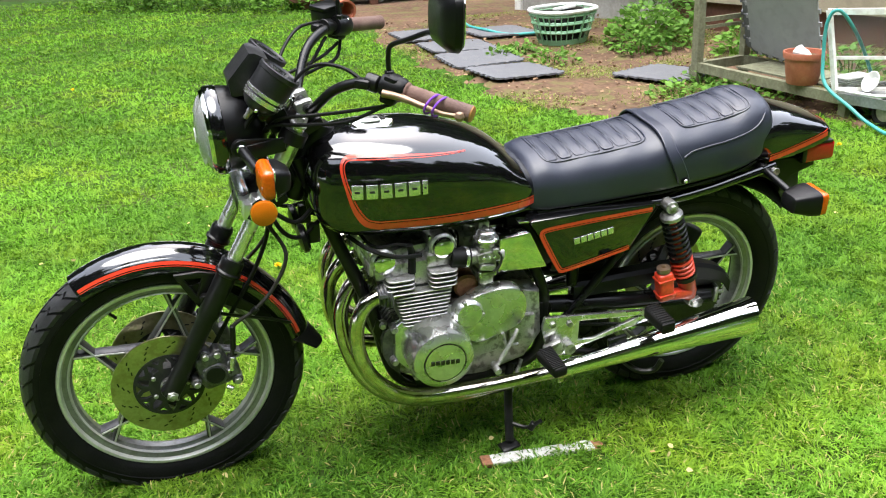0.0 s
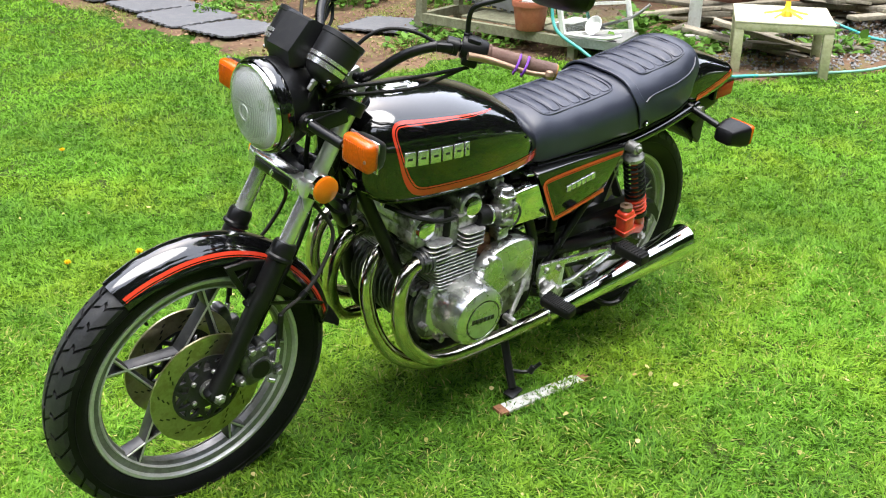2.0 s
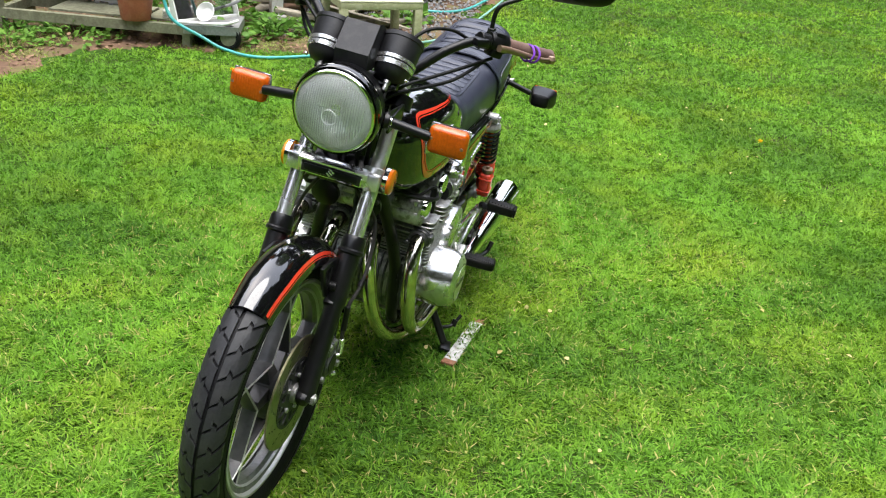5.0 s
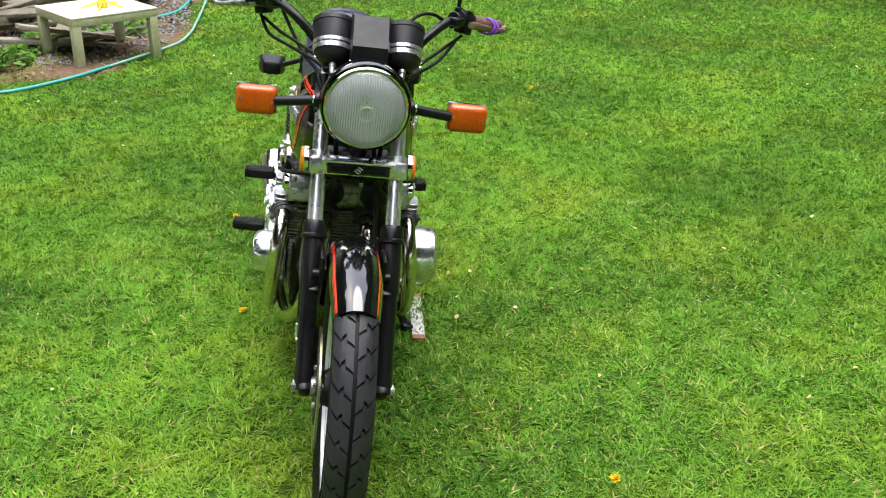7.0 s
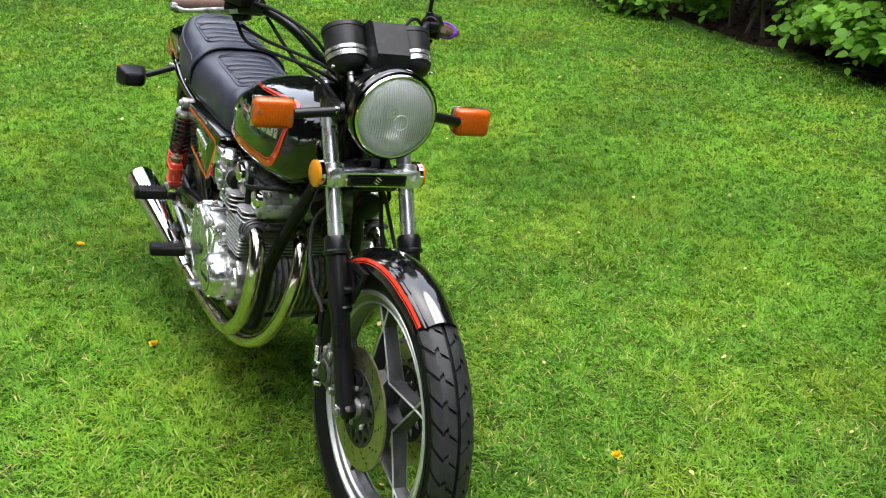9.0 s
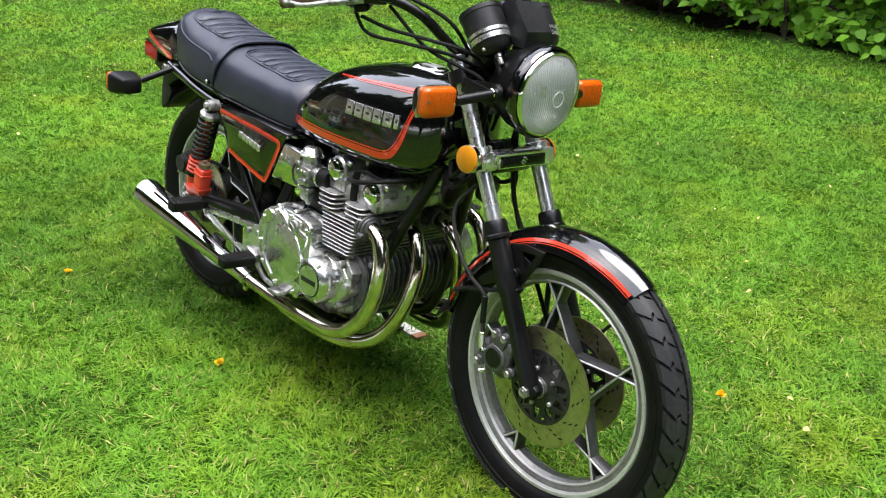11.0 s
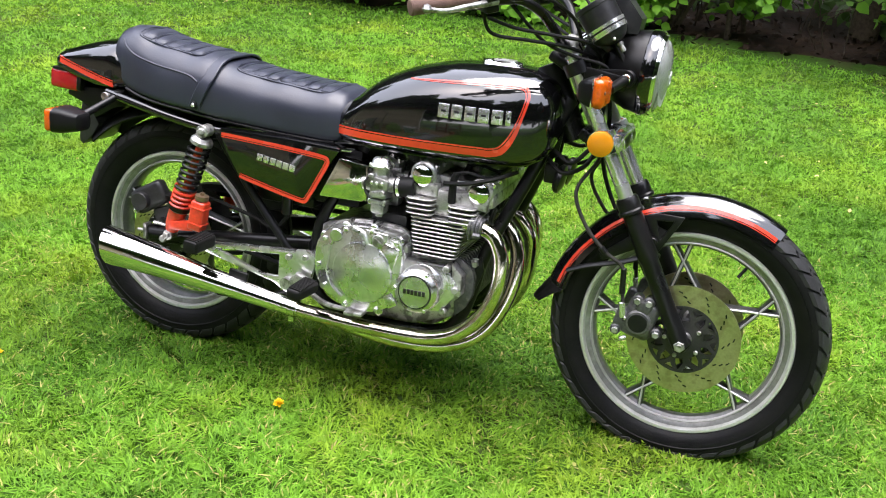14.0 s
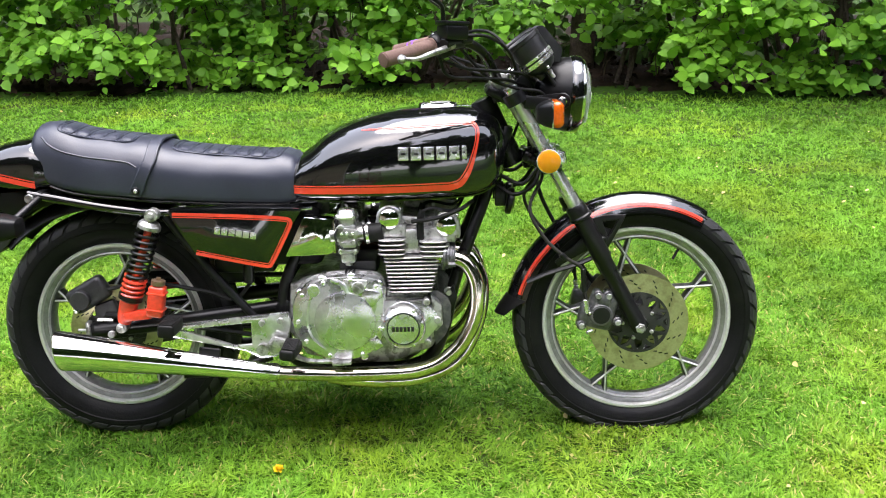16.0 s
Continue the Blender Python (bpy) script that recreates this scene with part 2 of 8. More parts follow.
DIAL = mat("dial_face", (0.02, 0.02, 0.022), 0.25, vary=0.2, bump=0.02, coat=0.8)

# ---- shape helpers ----


def spline(xs, ys, x):
    """A smooth curve through the stations."""
    xs, ys = np.asarray(xs, float), np.asarray(ys, float)
    if xs[0] > xs[-1]:
        xs, ys = xs[::-1], ys[::-1]
    d = np.gradient(ys, xs)
    i = int(np.clip(np.searchsorted(xs, x) - 1, 0, len(xs) - 2))
    h = xs[i + 1] - xs[i]
    u = min(1.0, max(0.0, (x - xs[i]) / h))
    return float((2 * u ** 3 - 3 * u ** 2 + 1) * ys[i] + (u ** 3 - 2 * u ** 2 + u) * h * d[i]
                 + (3 * u ** 2 - 2 * u ** 3) * ys[i + 1] + (u ** 3 - u ** 2) * h * d[i + 1])


def curve(points, n=6, closed=False):
    """Catmull-Rom through the points."""
    p = [Vector(q) for q in points]
    out = []
    count = len(p) if closed else len(p) - 1
    for i in range(count):
        if closed:
            a, b, c, d = p[i - 1], p[i], p[(i + 1) % len(p)], p[(i + 2) % len(p)]
        else:
            b, c = p[i], p[i + 1]
            a = p[i - 1] if i else b * 2 - c
            d = p[i + 2] if i + 2 < len(p) else c * 2 - b
        for k in range(n):
            u = k / n
            out.append(0.5 * ((2 * b) + (c - a) * u + (2 * a - 5 * b + 4 * c - d) * u * u + (3 * b - a - 3 * c + d) * u ** 3))
    if not closed:
        out.append(p[-1])
    return out


def loft(rings, caps=True):
    bm = bmesh.new()
    rows = [[bm.verts.new(v) for v in ring] for ring in rings]
    n = len(rows[0])
    for a, b in zip(rows, rows[1:]):
        for i in range(n):
            bm.faces.new((a[i], a[(i + 1) % n], b[(i + 1) % n], b[i]))
    if caps:
        bm.faces.new(rows[0][::-1])
        bm.faces.new(rows[-1])
    bmesh.ops.recalc_face_normals(bm, faces=bm.faces)
    return bm


def tube(points, r, seg=10, n=6, closed=False, flat=1.0):
    """A round rod along a smooth line; r is one radius or one for each point; flat squeezes it."""
    line = curve(points, n, closed) if n else [Vector(p) for p in points]
    if isinstance(r, (int, float)):
        radii = [r] * len(line)
    else:
        ks = np.linspace(0, len(r) - 1, len(line))
        radii = [float(np.interp(k, range(len(r)), r)) for k in ks]
    rings, side = [], None
    for i, p in enumerate(line):
        if closed:
            d = line[(i + 1) % len(line)] - line[i - 1]
        else:
            d = line[min(i + 1, len(line) - 1)] - line[max(i - 1, 0)]
        d.normalize()
        if side is None:
            side = d.orthogonal().normalized()
        side = (side - d * side.dot(d)).normalized()
        up = d.cross(side)
        rings.append([p + radii[i] * (math.cos(a) * side + flat * math.sin(a) * up) for a in (2 * math.pi * k / seg for k in range(seg))])
    if closed:
        rings.append(rings[0])
        bm = loft(rings, False)
        bmesh.ops.remove_doubles(bm, verts=bm.verts, dist=1e-5)
        return bm
    return loft(rings)


def revolve(profile, origin, axis, seg=32, closed=False):
    """Turns (radius, height along the axis) pairs round the axis."""
    axis = Vector(axis).normalized()
    u = axis.orthogonal().normalized()
    v = axis.cross(u)
    o = Vector(origin)
    bm = bmesh.new()
    rows = []
    for r, h in profile:
        if r < 1e-6:
            rows.append([bm.verts.new(o + axis * h)])
        else:
            rows.append([bm.verts.new(o + axis * h + r * (math.cos(a) * u + math.sin(a) * v)) for a in (2 * math.pi * k / seg for k in range(seg))])
    pairs = list(zip(rows, rows[1:])) + ([(rows[-1], rows[0])] if closed else [])
    for a, b in pairs:
        for i in range(seg):
            j = (i + 1) % seg
            if len(a) == 1 and len(b) == 1:
                continue
            if len(a) == 1:
                bm.faces.new((a[0], b[i], b[j]))
            elif len(b) == 1:
                bm.faces.new((a[i], a[j], b[0]))
            else:
                bm.faces.new((a[i], a[j], b[j], b[i]))
    bmesh.ops.recalc_face_normals(bm, faces=bm.faces)
    return bm


def rod(p0, p1, r0, r1=None, seg=20, edge=0.0015):
    """A capped rod with eased rims."""
    p0, p1 = Vector(p0), Vector(p1)
    r1 = r0 if r1 is None else r1
    h = (p1 - p0).length
    e = min(edge, h * 0.3, r0 * 0.5, r1 * 0.5)
    return revolve([(0, 0), (r0 - e, 0), (r0, e), (r1, h - e), (r1 - e, h), (0, h)], p0, p1 - p0, seg)


def box(c, size, rot=(0, 0, 0), bevel=0.003, segs=2):
    bm = bmesh.new()
    bmesh.ops.create_cube(bm, size=1.0)
    bmesh.ops.scale(bm, vec=size, verts=bm.verts)
    if bevel:
        bmesh.ops.bevel(bm, geom=bm.edges[:], offset=min(bevel, min(size) * 0.45), segments=segs, affect="EDGES", profile=0.5)
    bmesh.ops.transform(bm, matrix=pose(*c, *rot), verts=bm.verts)
    return bm


def plate(outline, y0, y1, holes=(), bevel=0.002):
    """A flat outline of (x, z) pairs with holes, given thickness from y0 to y1."""
    bm = bmesh.new()
    edges = []
    for loop in (outline, *holes):
        vs = [bm.verts.new((x, y0, z)) for x, z in loop]
        edges += [bm.edges.new((vs[i - 1], vs[i])) for i in range(len(vs))]
    bmesh.ops.triangle_fill(bm, use_beauty=True, use_dissolve=False, edges=edges)
    out = bmesh.ops.extrude_face_region(bm, geom=bm.faces[:])
    bmesh.ops.translate(bm, vec=(0, y1 - y0, 0), verts=[g for g in out["geom"] if isinstance(g, bmesh.types.BMVert)])
    bmesh.ops.recalc_face_normals(bm, faces=bm.faces)
    if bevel:
        rim = [e for e in bm.edges if len(e.link_faces) == 2 and e.calc_face_angle(0) > 1.2]
        bmesh.ops.bevel(bm, geom=rim, offset=bevel, segments=2, affect="EDGES", profile=0.5)
    return bm


def ribbon(left, right):
    """A thin coat of paint between two lines that lie just proud of a surface."""
    bm = bmesh.new()
    a = [bm.verts.new(v) for v in left]
    b = [bm.verts.new(v) for v in right]
    for i in range(len(a) - 1):
        bm.faces.new((a[i], a[i + 1], b[i + 1], b[i]))
    return bm


def link_mesh(name, pieces, angle=38):
    """One mesh object out of (bmesh, material) pairs."""
    me = bpy.data.meshes.new(name)
    total = bmesh.new()
    mats = []
    for bm, m in pieces:
        if m not in mats:
            mats.append(m)
        k = mats.index(m)
        for f in bm.faces:
            f.material_index = k
            f.smooth = True
        tmp = bpy.data.meshes.new("tmp")
        bm.to_mesh(tmp)
        total.from_mesh(tmp)
        bpy.data.meshes.remove(tmp)
        bm.free()
    total.to_mesh(me)
    total.free()
    for m in mats:
        me.materials.append(m)
    me.set_sharp_from_angle(angle=radians(angle))
    return new(name, me)


def part(name, bm, material, parent, label="", angle=38):
    """A mesh under its thing or under a part; bm is a bmesh, a list of them, or a list of (bmesh, material)."""
    if not isinstance(bm, list):
        bm = [bm]
    ob = link_mesh(name, [b if isinstance(b, tuple) else (b, material) for b in bm], angle)
    ob.parent = parent
    if label:
        ob["label"] = label
    return ob


def thing(name, m, label, category, group="", kind=""):
    ob = new(name)
    ob.empty_display_size = 0.1
    ob.matrix_world = m
    return tagged(ob, label, category, group, kind)


def mirrored(points):
    return [(x, -y, z) for x, y, z in points]


# ---- the motorcycle, built upright along x and leant onto its side stand ----
bike = thing("motorcycle", pose(0.0, -0.067, 0.0, -7.3, 0, 3.43),
             "black four-cylinder motorcycle with red pinstripes leaning on its side stand", "motorcycle")
SIDES = (1, -1)
FRONT, REAR = (0.811, 0.309), (-0.612, 0.322)


def fork_x(z):
    return 0.489 + (0.901 - z) * 0.543


def wheel_at(cx, cz, rim_r, tyre_r, half, first, name, tyre_name):
    """A cast wheel: a rim with a well, five forked spokes and a hub; the tyre has grooves cut between blocks."""
    o = (cx, 0, cz)
    ax = (0, 1, 0)
    w = half * 0.72
    rim = revolve([(rim_r - 0.003, -w), (rim_r, -w + 0.004), (rim_r - 0.006, -w + 0.010), (rim_r - 0.008, -w * 0.5), (rim_r - 0.008, w * 0.5),
                   (rim_r - 0.006, w - 0.010), (rim_r, w - 0.004), (rim_r - 0.003, w), (rim_r - 0.010, w), (rim_r - 0.014, w - 0.006), (rim_r - 0.016, w * 0.5), (rim_r - 0.016, -w * 0.5), (rim_r - 0.014, -w + 0.006), (rim_r - 0.010, -w)], o, ax, 72, closed=True)
    root = part(name, rim, RIM, bike, "silver cast wheel rim")
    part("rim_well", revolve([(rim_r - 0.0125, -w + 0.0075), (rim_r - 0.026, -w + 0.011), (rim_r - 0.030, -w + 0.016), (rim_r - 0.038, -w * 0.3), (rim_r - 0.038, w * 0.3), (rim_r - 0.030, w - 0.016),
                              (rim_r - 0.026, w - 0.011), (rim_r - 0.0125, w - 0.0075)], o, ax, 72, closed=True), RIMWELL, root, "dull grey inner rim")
    part("rim_bead", [revolve([(rim_r - 0.0255, s * (w - 0.0125)), (rim_r - 0.0295, s * (w - 0.0085)), (rim_r - 0.033, s * (w - 0.014))], o, ax, 72, closed=True) for s in SIDES], RIM, root)
    hub = [revolve([(0.012, -0.045), (0.040, -0.045), (0.046, -0.030), (0.038, -0.018), (0.038, 0.018), (0.046, 0.030), (0.040, 0.045), (0.012, 0.045)], o, ax, 32)]
    part("hub", hub, SPOKE, root)
    cross, inner, reach = rim_r * 0.70, rim_r * 0.335, rim_r - 0.034
    lean = inner * math.sin(radians(36)) / (cross - inner * math.cos(radians(36)))
    for k in range(5):
        a = radians(first + 72 * k)

        def flat(r, t, y):
            return Vector((cx + r * math.cos(a) - t * math.sin(a), y, cz + r * math.sin(a) + t * math.cos(a)))

        bits, face = [], []
        for q in SIDES:
            # an arm from the star's inner corner through the crossing to the far side of the rim
            line = [(inner * math.cos(radians(36)), q * inner * math.sin(radians(36)), 0.0072, 0.017), (cross * 0.80, q * cross * 0.20 * lean, 0.0058, 0.0155), (cross, 0.0, 0.0054, 0.0150), (reach, -q * (reach - cross) * lean, 0.0068, 0.0165)]
            rings = []
            for i, (r, t, w2, y2) in enumerate(line):
                (r0, t0), (r1, t1) = line[max(i - 1, 0)][:2], line[min(i + 1, 3)][:2]
                ln = math.hypot(r1 - r0, t1 - t0)
                nr, nt = -(t1 - t0) / ln, (r1 - r0) / ln
                c = 0.35
                rings.append([flat(r + nr * w2 * u, t + nt * w2 * u, y2 * v) for u, v in ((-1, -1 + c), (-1, 1 - c), (-1 + c, 1), (1 - c, 1), (1, 1 - c), (1, -1 + c), (1 - c, -1), (-1 + c, -1))])
            bits.append(loft(rings))
            for s in SIDES:
                face.append(tube([flat(r, t, s * (y2 - 0.0004)) for r, t, w2, y2 in line], 0.0030, 6, 0))
        bits.append(loft([[flat(0.030, u * 0.020, v * 0.018) for u, v in ((-1, -1), (1, -1), (1, 1), (-1, 1))], [flat(inner * 0.9, u * 0.014, v * 0.014) for u, v in ((-1, -1), (1, -1), (1, 1), (-1, 1))]]))
        for v in bits[-1].verts:
            d = v.co - Vector((cx, 0, cz))
            v.co = Vector((cx, 0, cz)) + Matrix.Rotation(radians(36), 3, "Y") @ d
        part("spoke", [(b, SPOKE) for b in bits] + [(b, RIM) for b in face], None, root)
    depth = tyre_r - rim_r
    shape = [(-0.006, 0.66), (0.04, 0.72), (0.16, 0.86), (0.34, 0.97), (0.52, 1.0), (0.68, 0.95), (0.82, 0.80), (0.92, 0.57), (0.98, 0.30), (1.0, 0.0)]
    us = np.linspace(0, 1, len(shape))[::-1]

    def skin(u, lift=0.0):
        """Radius and side offset of the tyre's skin; u is 0 on the crown, 1 at the bead."""
        f = spline(us, [q[0] for q in shape], abs(u))
        g = spline(us, [q[1] for q in shape], abs(u))
        k = min(1, abs(u) * 1.6)
        return rim_r + depth * f + lift * (1 - 0.6 * k), math.copysign(half * g + lift * 0.8 * k, u)

    tyre = revolve([skin(-1 + 2 * j / 44) for j in range(45)], o, ax, 96)
    part(tyre_name, tyre, TYRE, root, "black road tyre with zigzag tread grooves")
    part("sidewall_ring", [revolve([skin(s * q, 0.0) for q in (0.60, 0.585)] + [skin(s * 0.593, 0.0022)], o, ax, 96, closed=True) for s in SIDES], TYRE, root)
    count = 40
    pitch = 2 * math.pi / count
    for k in range(count):
        for s in SIDES:
            a0 = pitch * (k + (0.25 if s > 0 else -0.25))

            def tread(u, da, lift):
                r, y = skin(u, lift)
                return Vector((cx + r * math.cos(a0 + da), s * y, cz + r * math.sin(a0 + da)))

            rows = []
            # a hooked diagonal groove runs from the shoulder to the middle groove
            for u, d, wd in ((0.030, -0.30, 0.93), (0.085, -0.16, 0.91), (0.150, -0.02, 0.90), (0.160, 0.30, 0.88), (0.225, 0.16, 0.88), (0.235, 0.02, 0.88), (0.320, 0.30, 0.86), (0.400, 0.56, 0.84), (0.455, 0.74, 0.78)):
                w0, d0 = pitch * wd / 2, d * pitch * 0.8
                lift = 0.0060 if u < 0.44 else 0.0008
                rows.append([tread(u, d0 - w0, -0.004), tread(u, d0 - w0 + 0.003, lift), tread(u, d0, lift + 0.0003), tread(u, d0 + w0 - 0.003, lift), tread(u, d0 + w0, -0.004)])
            part("tread_block", loft(rows, True), TREAD, root)
    return root


front_wheel = wheel_at(*FRONT, 0.262, 0.336, 0.046, 28, "front_wheel", "tyre")
rear_wheel = wheel_at(*REAR, 0.232, 0.321, 0.059, 84, "rear_wheel", "tyre")


def disc(cx, cz, y, r, inner, root, slots=12):
    ring = revolve([(inner, y - 0.0025), (r, y - 0.0025), (r, y + 0.0025), (inner, y + 0.0025)], (cx, 0, cz), (0, 1, 0), 64, closed=True)
    part("brake_disc", ring, DISC, root, "slotted steel brake disc with a brassy worn face")
    holes = []
    for k in range(slots):
        for m in range(3):
            a = 2 * math.pi * (k + 0.18 * m) / slots
            rr = inner + (r - inner) * (0.25 + 0.22 * m)
            holes.append(box((cx + rr * math.cos(a), y, cz + rr * math.sin(a)), (0.010, 0.0056, 0.0034), (0, -math.degrees(a) - 60, 0), 0.0))
    tagged(part("slot", holes, INK, root), kind="stuff")
    gaps = []
    for k in range(10):
        a = 2 * math.pi * k / 10
        gaps.append([(cx + q * math.cos(a + e), cz + q * math.sin(a + e)) for q, e in ((0.050, 0.12), (0.050, 0.50), (0.064, 0.46), (0.079, 0.314), (0.064, 0.17))])
        gaps.append([(cx + q * math.cos(a + e), cz + q * math.sin(a + e)) for q, e in ((0.066, 0.0), (0.080, 0.17), (0.080, -0.17))])
    part("disc_carrier", plate([(cx + (inner + 0.003) * math.cos(q), cz + (inner + 0.003) * math.sin(q)) for q in (2 * math.pi * k / 60 for k in range(60))], y - 0.004, y + 0.004, gaps, 0.0), CALIPER, root, "spoked dark disc carrier")
    for k in range(5):
        a = 2 * math.pi * (k + 0.5) / 5
        part("disc_bolt", rod((cx + 0.044 * math.cos(a), y - 0.010, cz + 0.044 * math.sin(a)), (cx + 0.044 * math.cos(a), y + 0.010, cz + 0.044 * math.sin(a)), 0.006, seg=6), CAST, root)


for s in SIDES:
    disc(FRONT[0], FRONT[1], s * 0.060, 0.137, 0.083, front_wheel)
disc(REAR[0], REAR[1], -0.075, 0.125, 0.078, rear_wheel)
part("valve_stem", tube([(FRONT[0] + 0.12, 0, FRONT[1] + 0.195), (FRONT[0] + 0.10, -0.012, FRONT[1] + 0.165)], 0.004, 8, 1), RUBBER, front_wheel)
part("front_axle", [rod((0.808, -0.119, 0.307), (0.808, 0.119, 0.307), 0.008), rod((0.808, -0.116, 0.307), (0.808, -0.104, 0.307), 0.014, seg=6),
                    rod((0.808, 0.104, 0.307), (0.808, 0.116, 0.307), 0.014, seg=6), rod((0.809, -0.075, 0.309), (0.809, -0.05, 0.309), 0.024),
                    rod((0.809, 0.05, 0.309), (0.809, 0.075, 0.309), 0.024)], CAST, bike, "dull steel axle with hex nuts")
part("rear_axle", [rod((REAR[0], -0.13, REAR[1]), (REAR[0], 0.13, REAR[1]), 0.010), rod((REAR[0], 0.115, REAR[1]), (REAR[0], 0.132, REAR[1]), 0.017, seg=6)], CAST, bike)

# fork
for s in SIDES:
    y = s * 0.090
    fork = part("fork_tube", rod((fork_x(0.955), y, 0.955), (fork_x(0.60), y, 0.60), 0.0178, seg=28), DULLCHROME, bike, "dull chromed fork tube")
    part("fork_cap", [rod((fork_x(0.955), y, 0.955), (fork_x(0.972), y, 0.972), 0.015, seg=6), rod((fork_x(0.951), y, 0.951), (fork_x(0.957), y, 0.957), 0.0195)], CAST, fork)
    part("cable_guide", tube([(fork_x(0.93) - 0.024, y, 0.93), (fork_x(0.80) - 0.022, y, 0.80)], 0.004, 8, 1), CAST, fork)
    leg_line = [(fork_x(0.640), y, 0.640), (fork_x(0.30) - 0.004, y, 0.30)]
    d = (Vector(leg_line[1]) - Vector(leg_line[0]))
    leg = revolve([(0.0175, -0.004), (0.024, -0.004), (0.0275, 0.004), (0.0275, 0.026), (0.031, 0.030), (0.031, 0.036), (0.024, 0.040), (0.0245, 0.10),
                   (0.0255, 0.15), (0.022, 0.165), (0.0215, 0.30), (0.023, 0.36), (0.022, d.length), (0.0, d.length + 0.002)], leg_line[0], d, 28)
    lower = part("fork_leg", leg, SATIN, bike, "satin black lower fork leg")
    part("axle_lug", box((0.808, s * 0.088, 0.311), (0.046, 0.030, 0.040), (0, 30, 0), 0.010), SATIN, lower)
    part("mudguard_lug", rod((fork_x(0.535) + 0.018, y, 0.545), (fork_x(0.535) + 0.018, s * 0.055, 0.545), 0.011), SATIN, lower)
    for z in (0.928, 0.755):
        part("fork_clamp", revolve([(0.0185, -0.015), (0.031, -0.015), (0.031, 0.015), (0.0185, 0.015)], (fork_x(z), y, z), (-0.477, 0, 0.879), 24, closed=True), SATIN, bike)
    knuckles = ((0.694, 0.398), (0.722, 0.396), (0.650, 0.315), (0.748, 0.322))
    cal = part("brake_caliper", [box((0.704, s * 0.082, 0.350), (0.078, 0.040, 0.100), (0, 14, 0), 0.016, 3), box((0.664, s * 0.082, 0.344), (0.040, 0.034, 0.050), (0, 14, 0), 0.010, 3),
                                 rod((0.702, s * 0.078, 0.344), (0.702, s * 0.108, 0.344), 0.0315, seg=32, edge=0.004), box((0.712, s * 0.100, 0.384), (0.034, 0.014, 0.030), (0, 20, 0), 0.005)]
               + [rod((x, s * 0.068, z), (x, s * 0.101, z), 0.0135, seg=18, edge=0.003) for x, z in knuckles], CALIPERGREY, bike, "grimy grey front brake caliper")
    for x, z in knuckles:
        part("caliper_bolt", rod((x, s * 0.100, z), (x, s * 0.110, z), 0.0088, seg=6), CAST, cal)
    part("bleed_nipple", rod((0.675, s * 0.100, 0.350), (0.668, s * 0.114, 0.352), 0.005), BADGE, cal)
    part("banjo_bolt", rod((0.678, s * 0.10, 0.300), (0.664, s * 0.108, 0.296), 0.006), BADGE, cal)
    part("cap", rod((0.702, s * 0.1075, 0.344), (0.702, s * 0.1105, 0.344), 0.0235), SATIN, cal)
    # brake hose from the caliper up to the clamp
    hose = tube([(0.668, s * 0.110, 0.345), (0.655, s * 0.108, 0.42), (0.648, s * 0.108, 0.475), (0.60, s * 0.115, 0.51), (0.545, s * 0.11, 0.565), (0.51, s * 0.095, 0.64),
                 (0.545, s * 0.055, 0.71), (0.545, s * 0.03, 0.745)], 0.0047, 10, 6)
    part("brake_hose", [(hose, HOSE), (rod((0.655, s * 0.108, 0.41), (0.651, s * 0.108, 0.475), 0.007), SATIN), (rod((0.664, s * 0.110, 0.352), (0.658, s * 0.109, 0.39), 0.0075, seg=6), BADGE), (rod((0.603, s * 0.114, 0.505), (0.590, s * 0.115, 0.518), 0.008), SATIN)], None, bike)
    # amber side reflector
    refl = part("side_reflector", revolve([(0, 0), (0.028, 0), (0.030, 0.004), (0.030, 0.012), (0.027, 0.0145), (0, 0.016)], (0.557, s * 0.1195, 0.766), (0, s, 0), 32), DEEPREFLEX if s > 0 else REFLEX, bike, "round amber reflector")
    part("reflector_ring", revolve([(0.030, -0.004), (0.0316, -0.004), (0.0316, 0.006), (0.030, 0.006)], (0.557, s * 0.1195, 0.766), (0, s, 0), 32, closed=True), CHROME, refl)
    # front turn signal
    part("turn_signal_stalk", [rod((0.592, s * 0.105, 0.918), (0.572, s * 0.20, 0.902), 0.0115), rod((0.596, s * 0.098, 0.919), (0.593, s * 0.110, 0.919), 0.020),
                                       box((0.545, s * 0.108, 0.912), (0.10, 0.008, 0.034), (0, 8, 0), 0.003)], SATIN, bike)
    sig = part("turn_signal", loft([[(x, s * 0.241 + w * math.copysign(abs(math.cos(q)) ** 0.4, math.cos(q)), 0.899 + h * math.copysign(abs(math.sin(q)) ** 0.4, math.sin(q))) for q in (2 * math.pi * k / 28 for k in range(28))]
                                    for x, w, h in ((0.513, 0.022, 0.015), (0.517, 0.029, 0.021), (0.532, 0.041, 0.029), (0.548, 0.0465, 0.0335), (0.551, 0.0465, 0.0335))]), PLASTIC, bike, "black turn signal body with an amber lens")
    part("lens", box((0.562, s * 0.241, 0.899), (0.030, 0.091, 0.065), (0, 0, 0), 0.0135, 4), AMBER, sig, "amber plastic lens")
    part("bezel", box((0.5495, s * 0.241, 0.899), (0.004, 0.0925, 0.0665), (0, 0, 0), 0.0018), BADGE, sig, "thin silver edge trim")
    for q in SIDES:
        part("screw", rod((0.575, s * 0.241 + q * 0.036, 0.899 - q * 0.004), (0.5775, s * 0.241 + q * 0.036, 0.899 - q * 0.004), 0.004), RUST, sig)
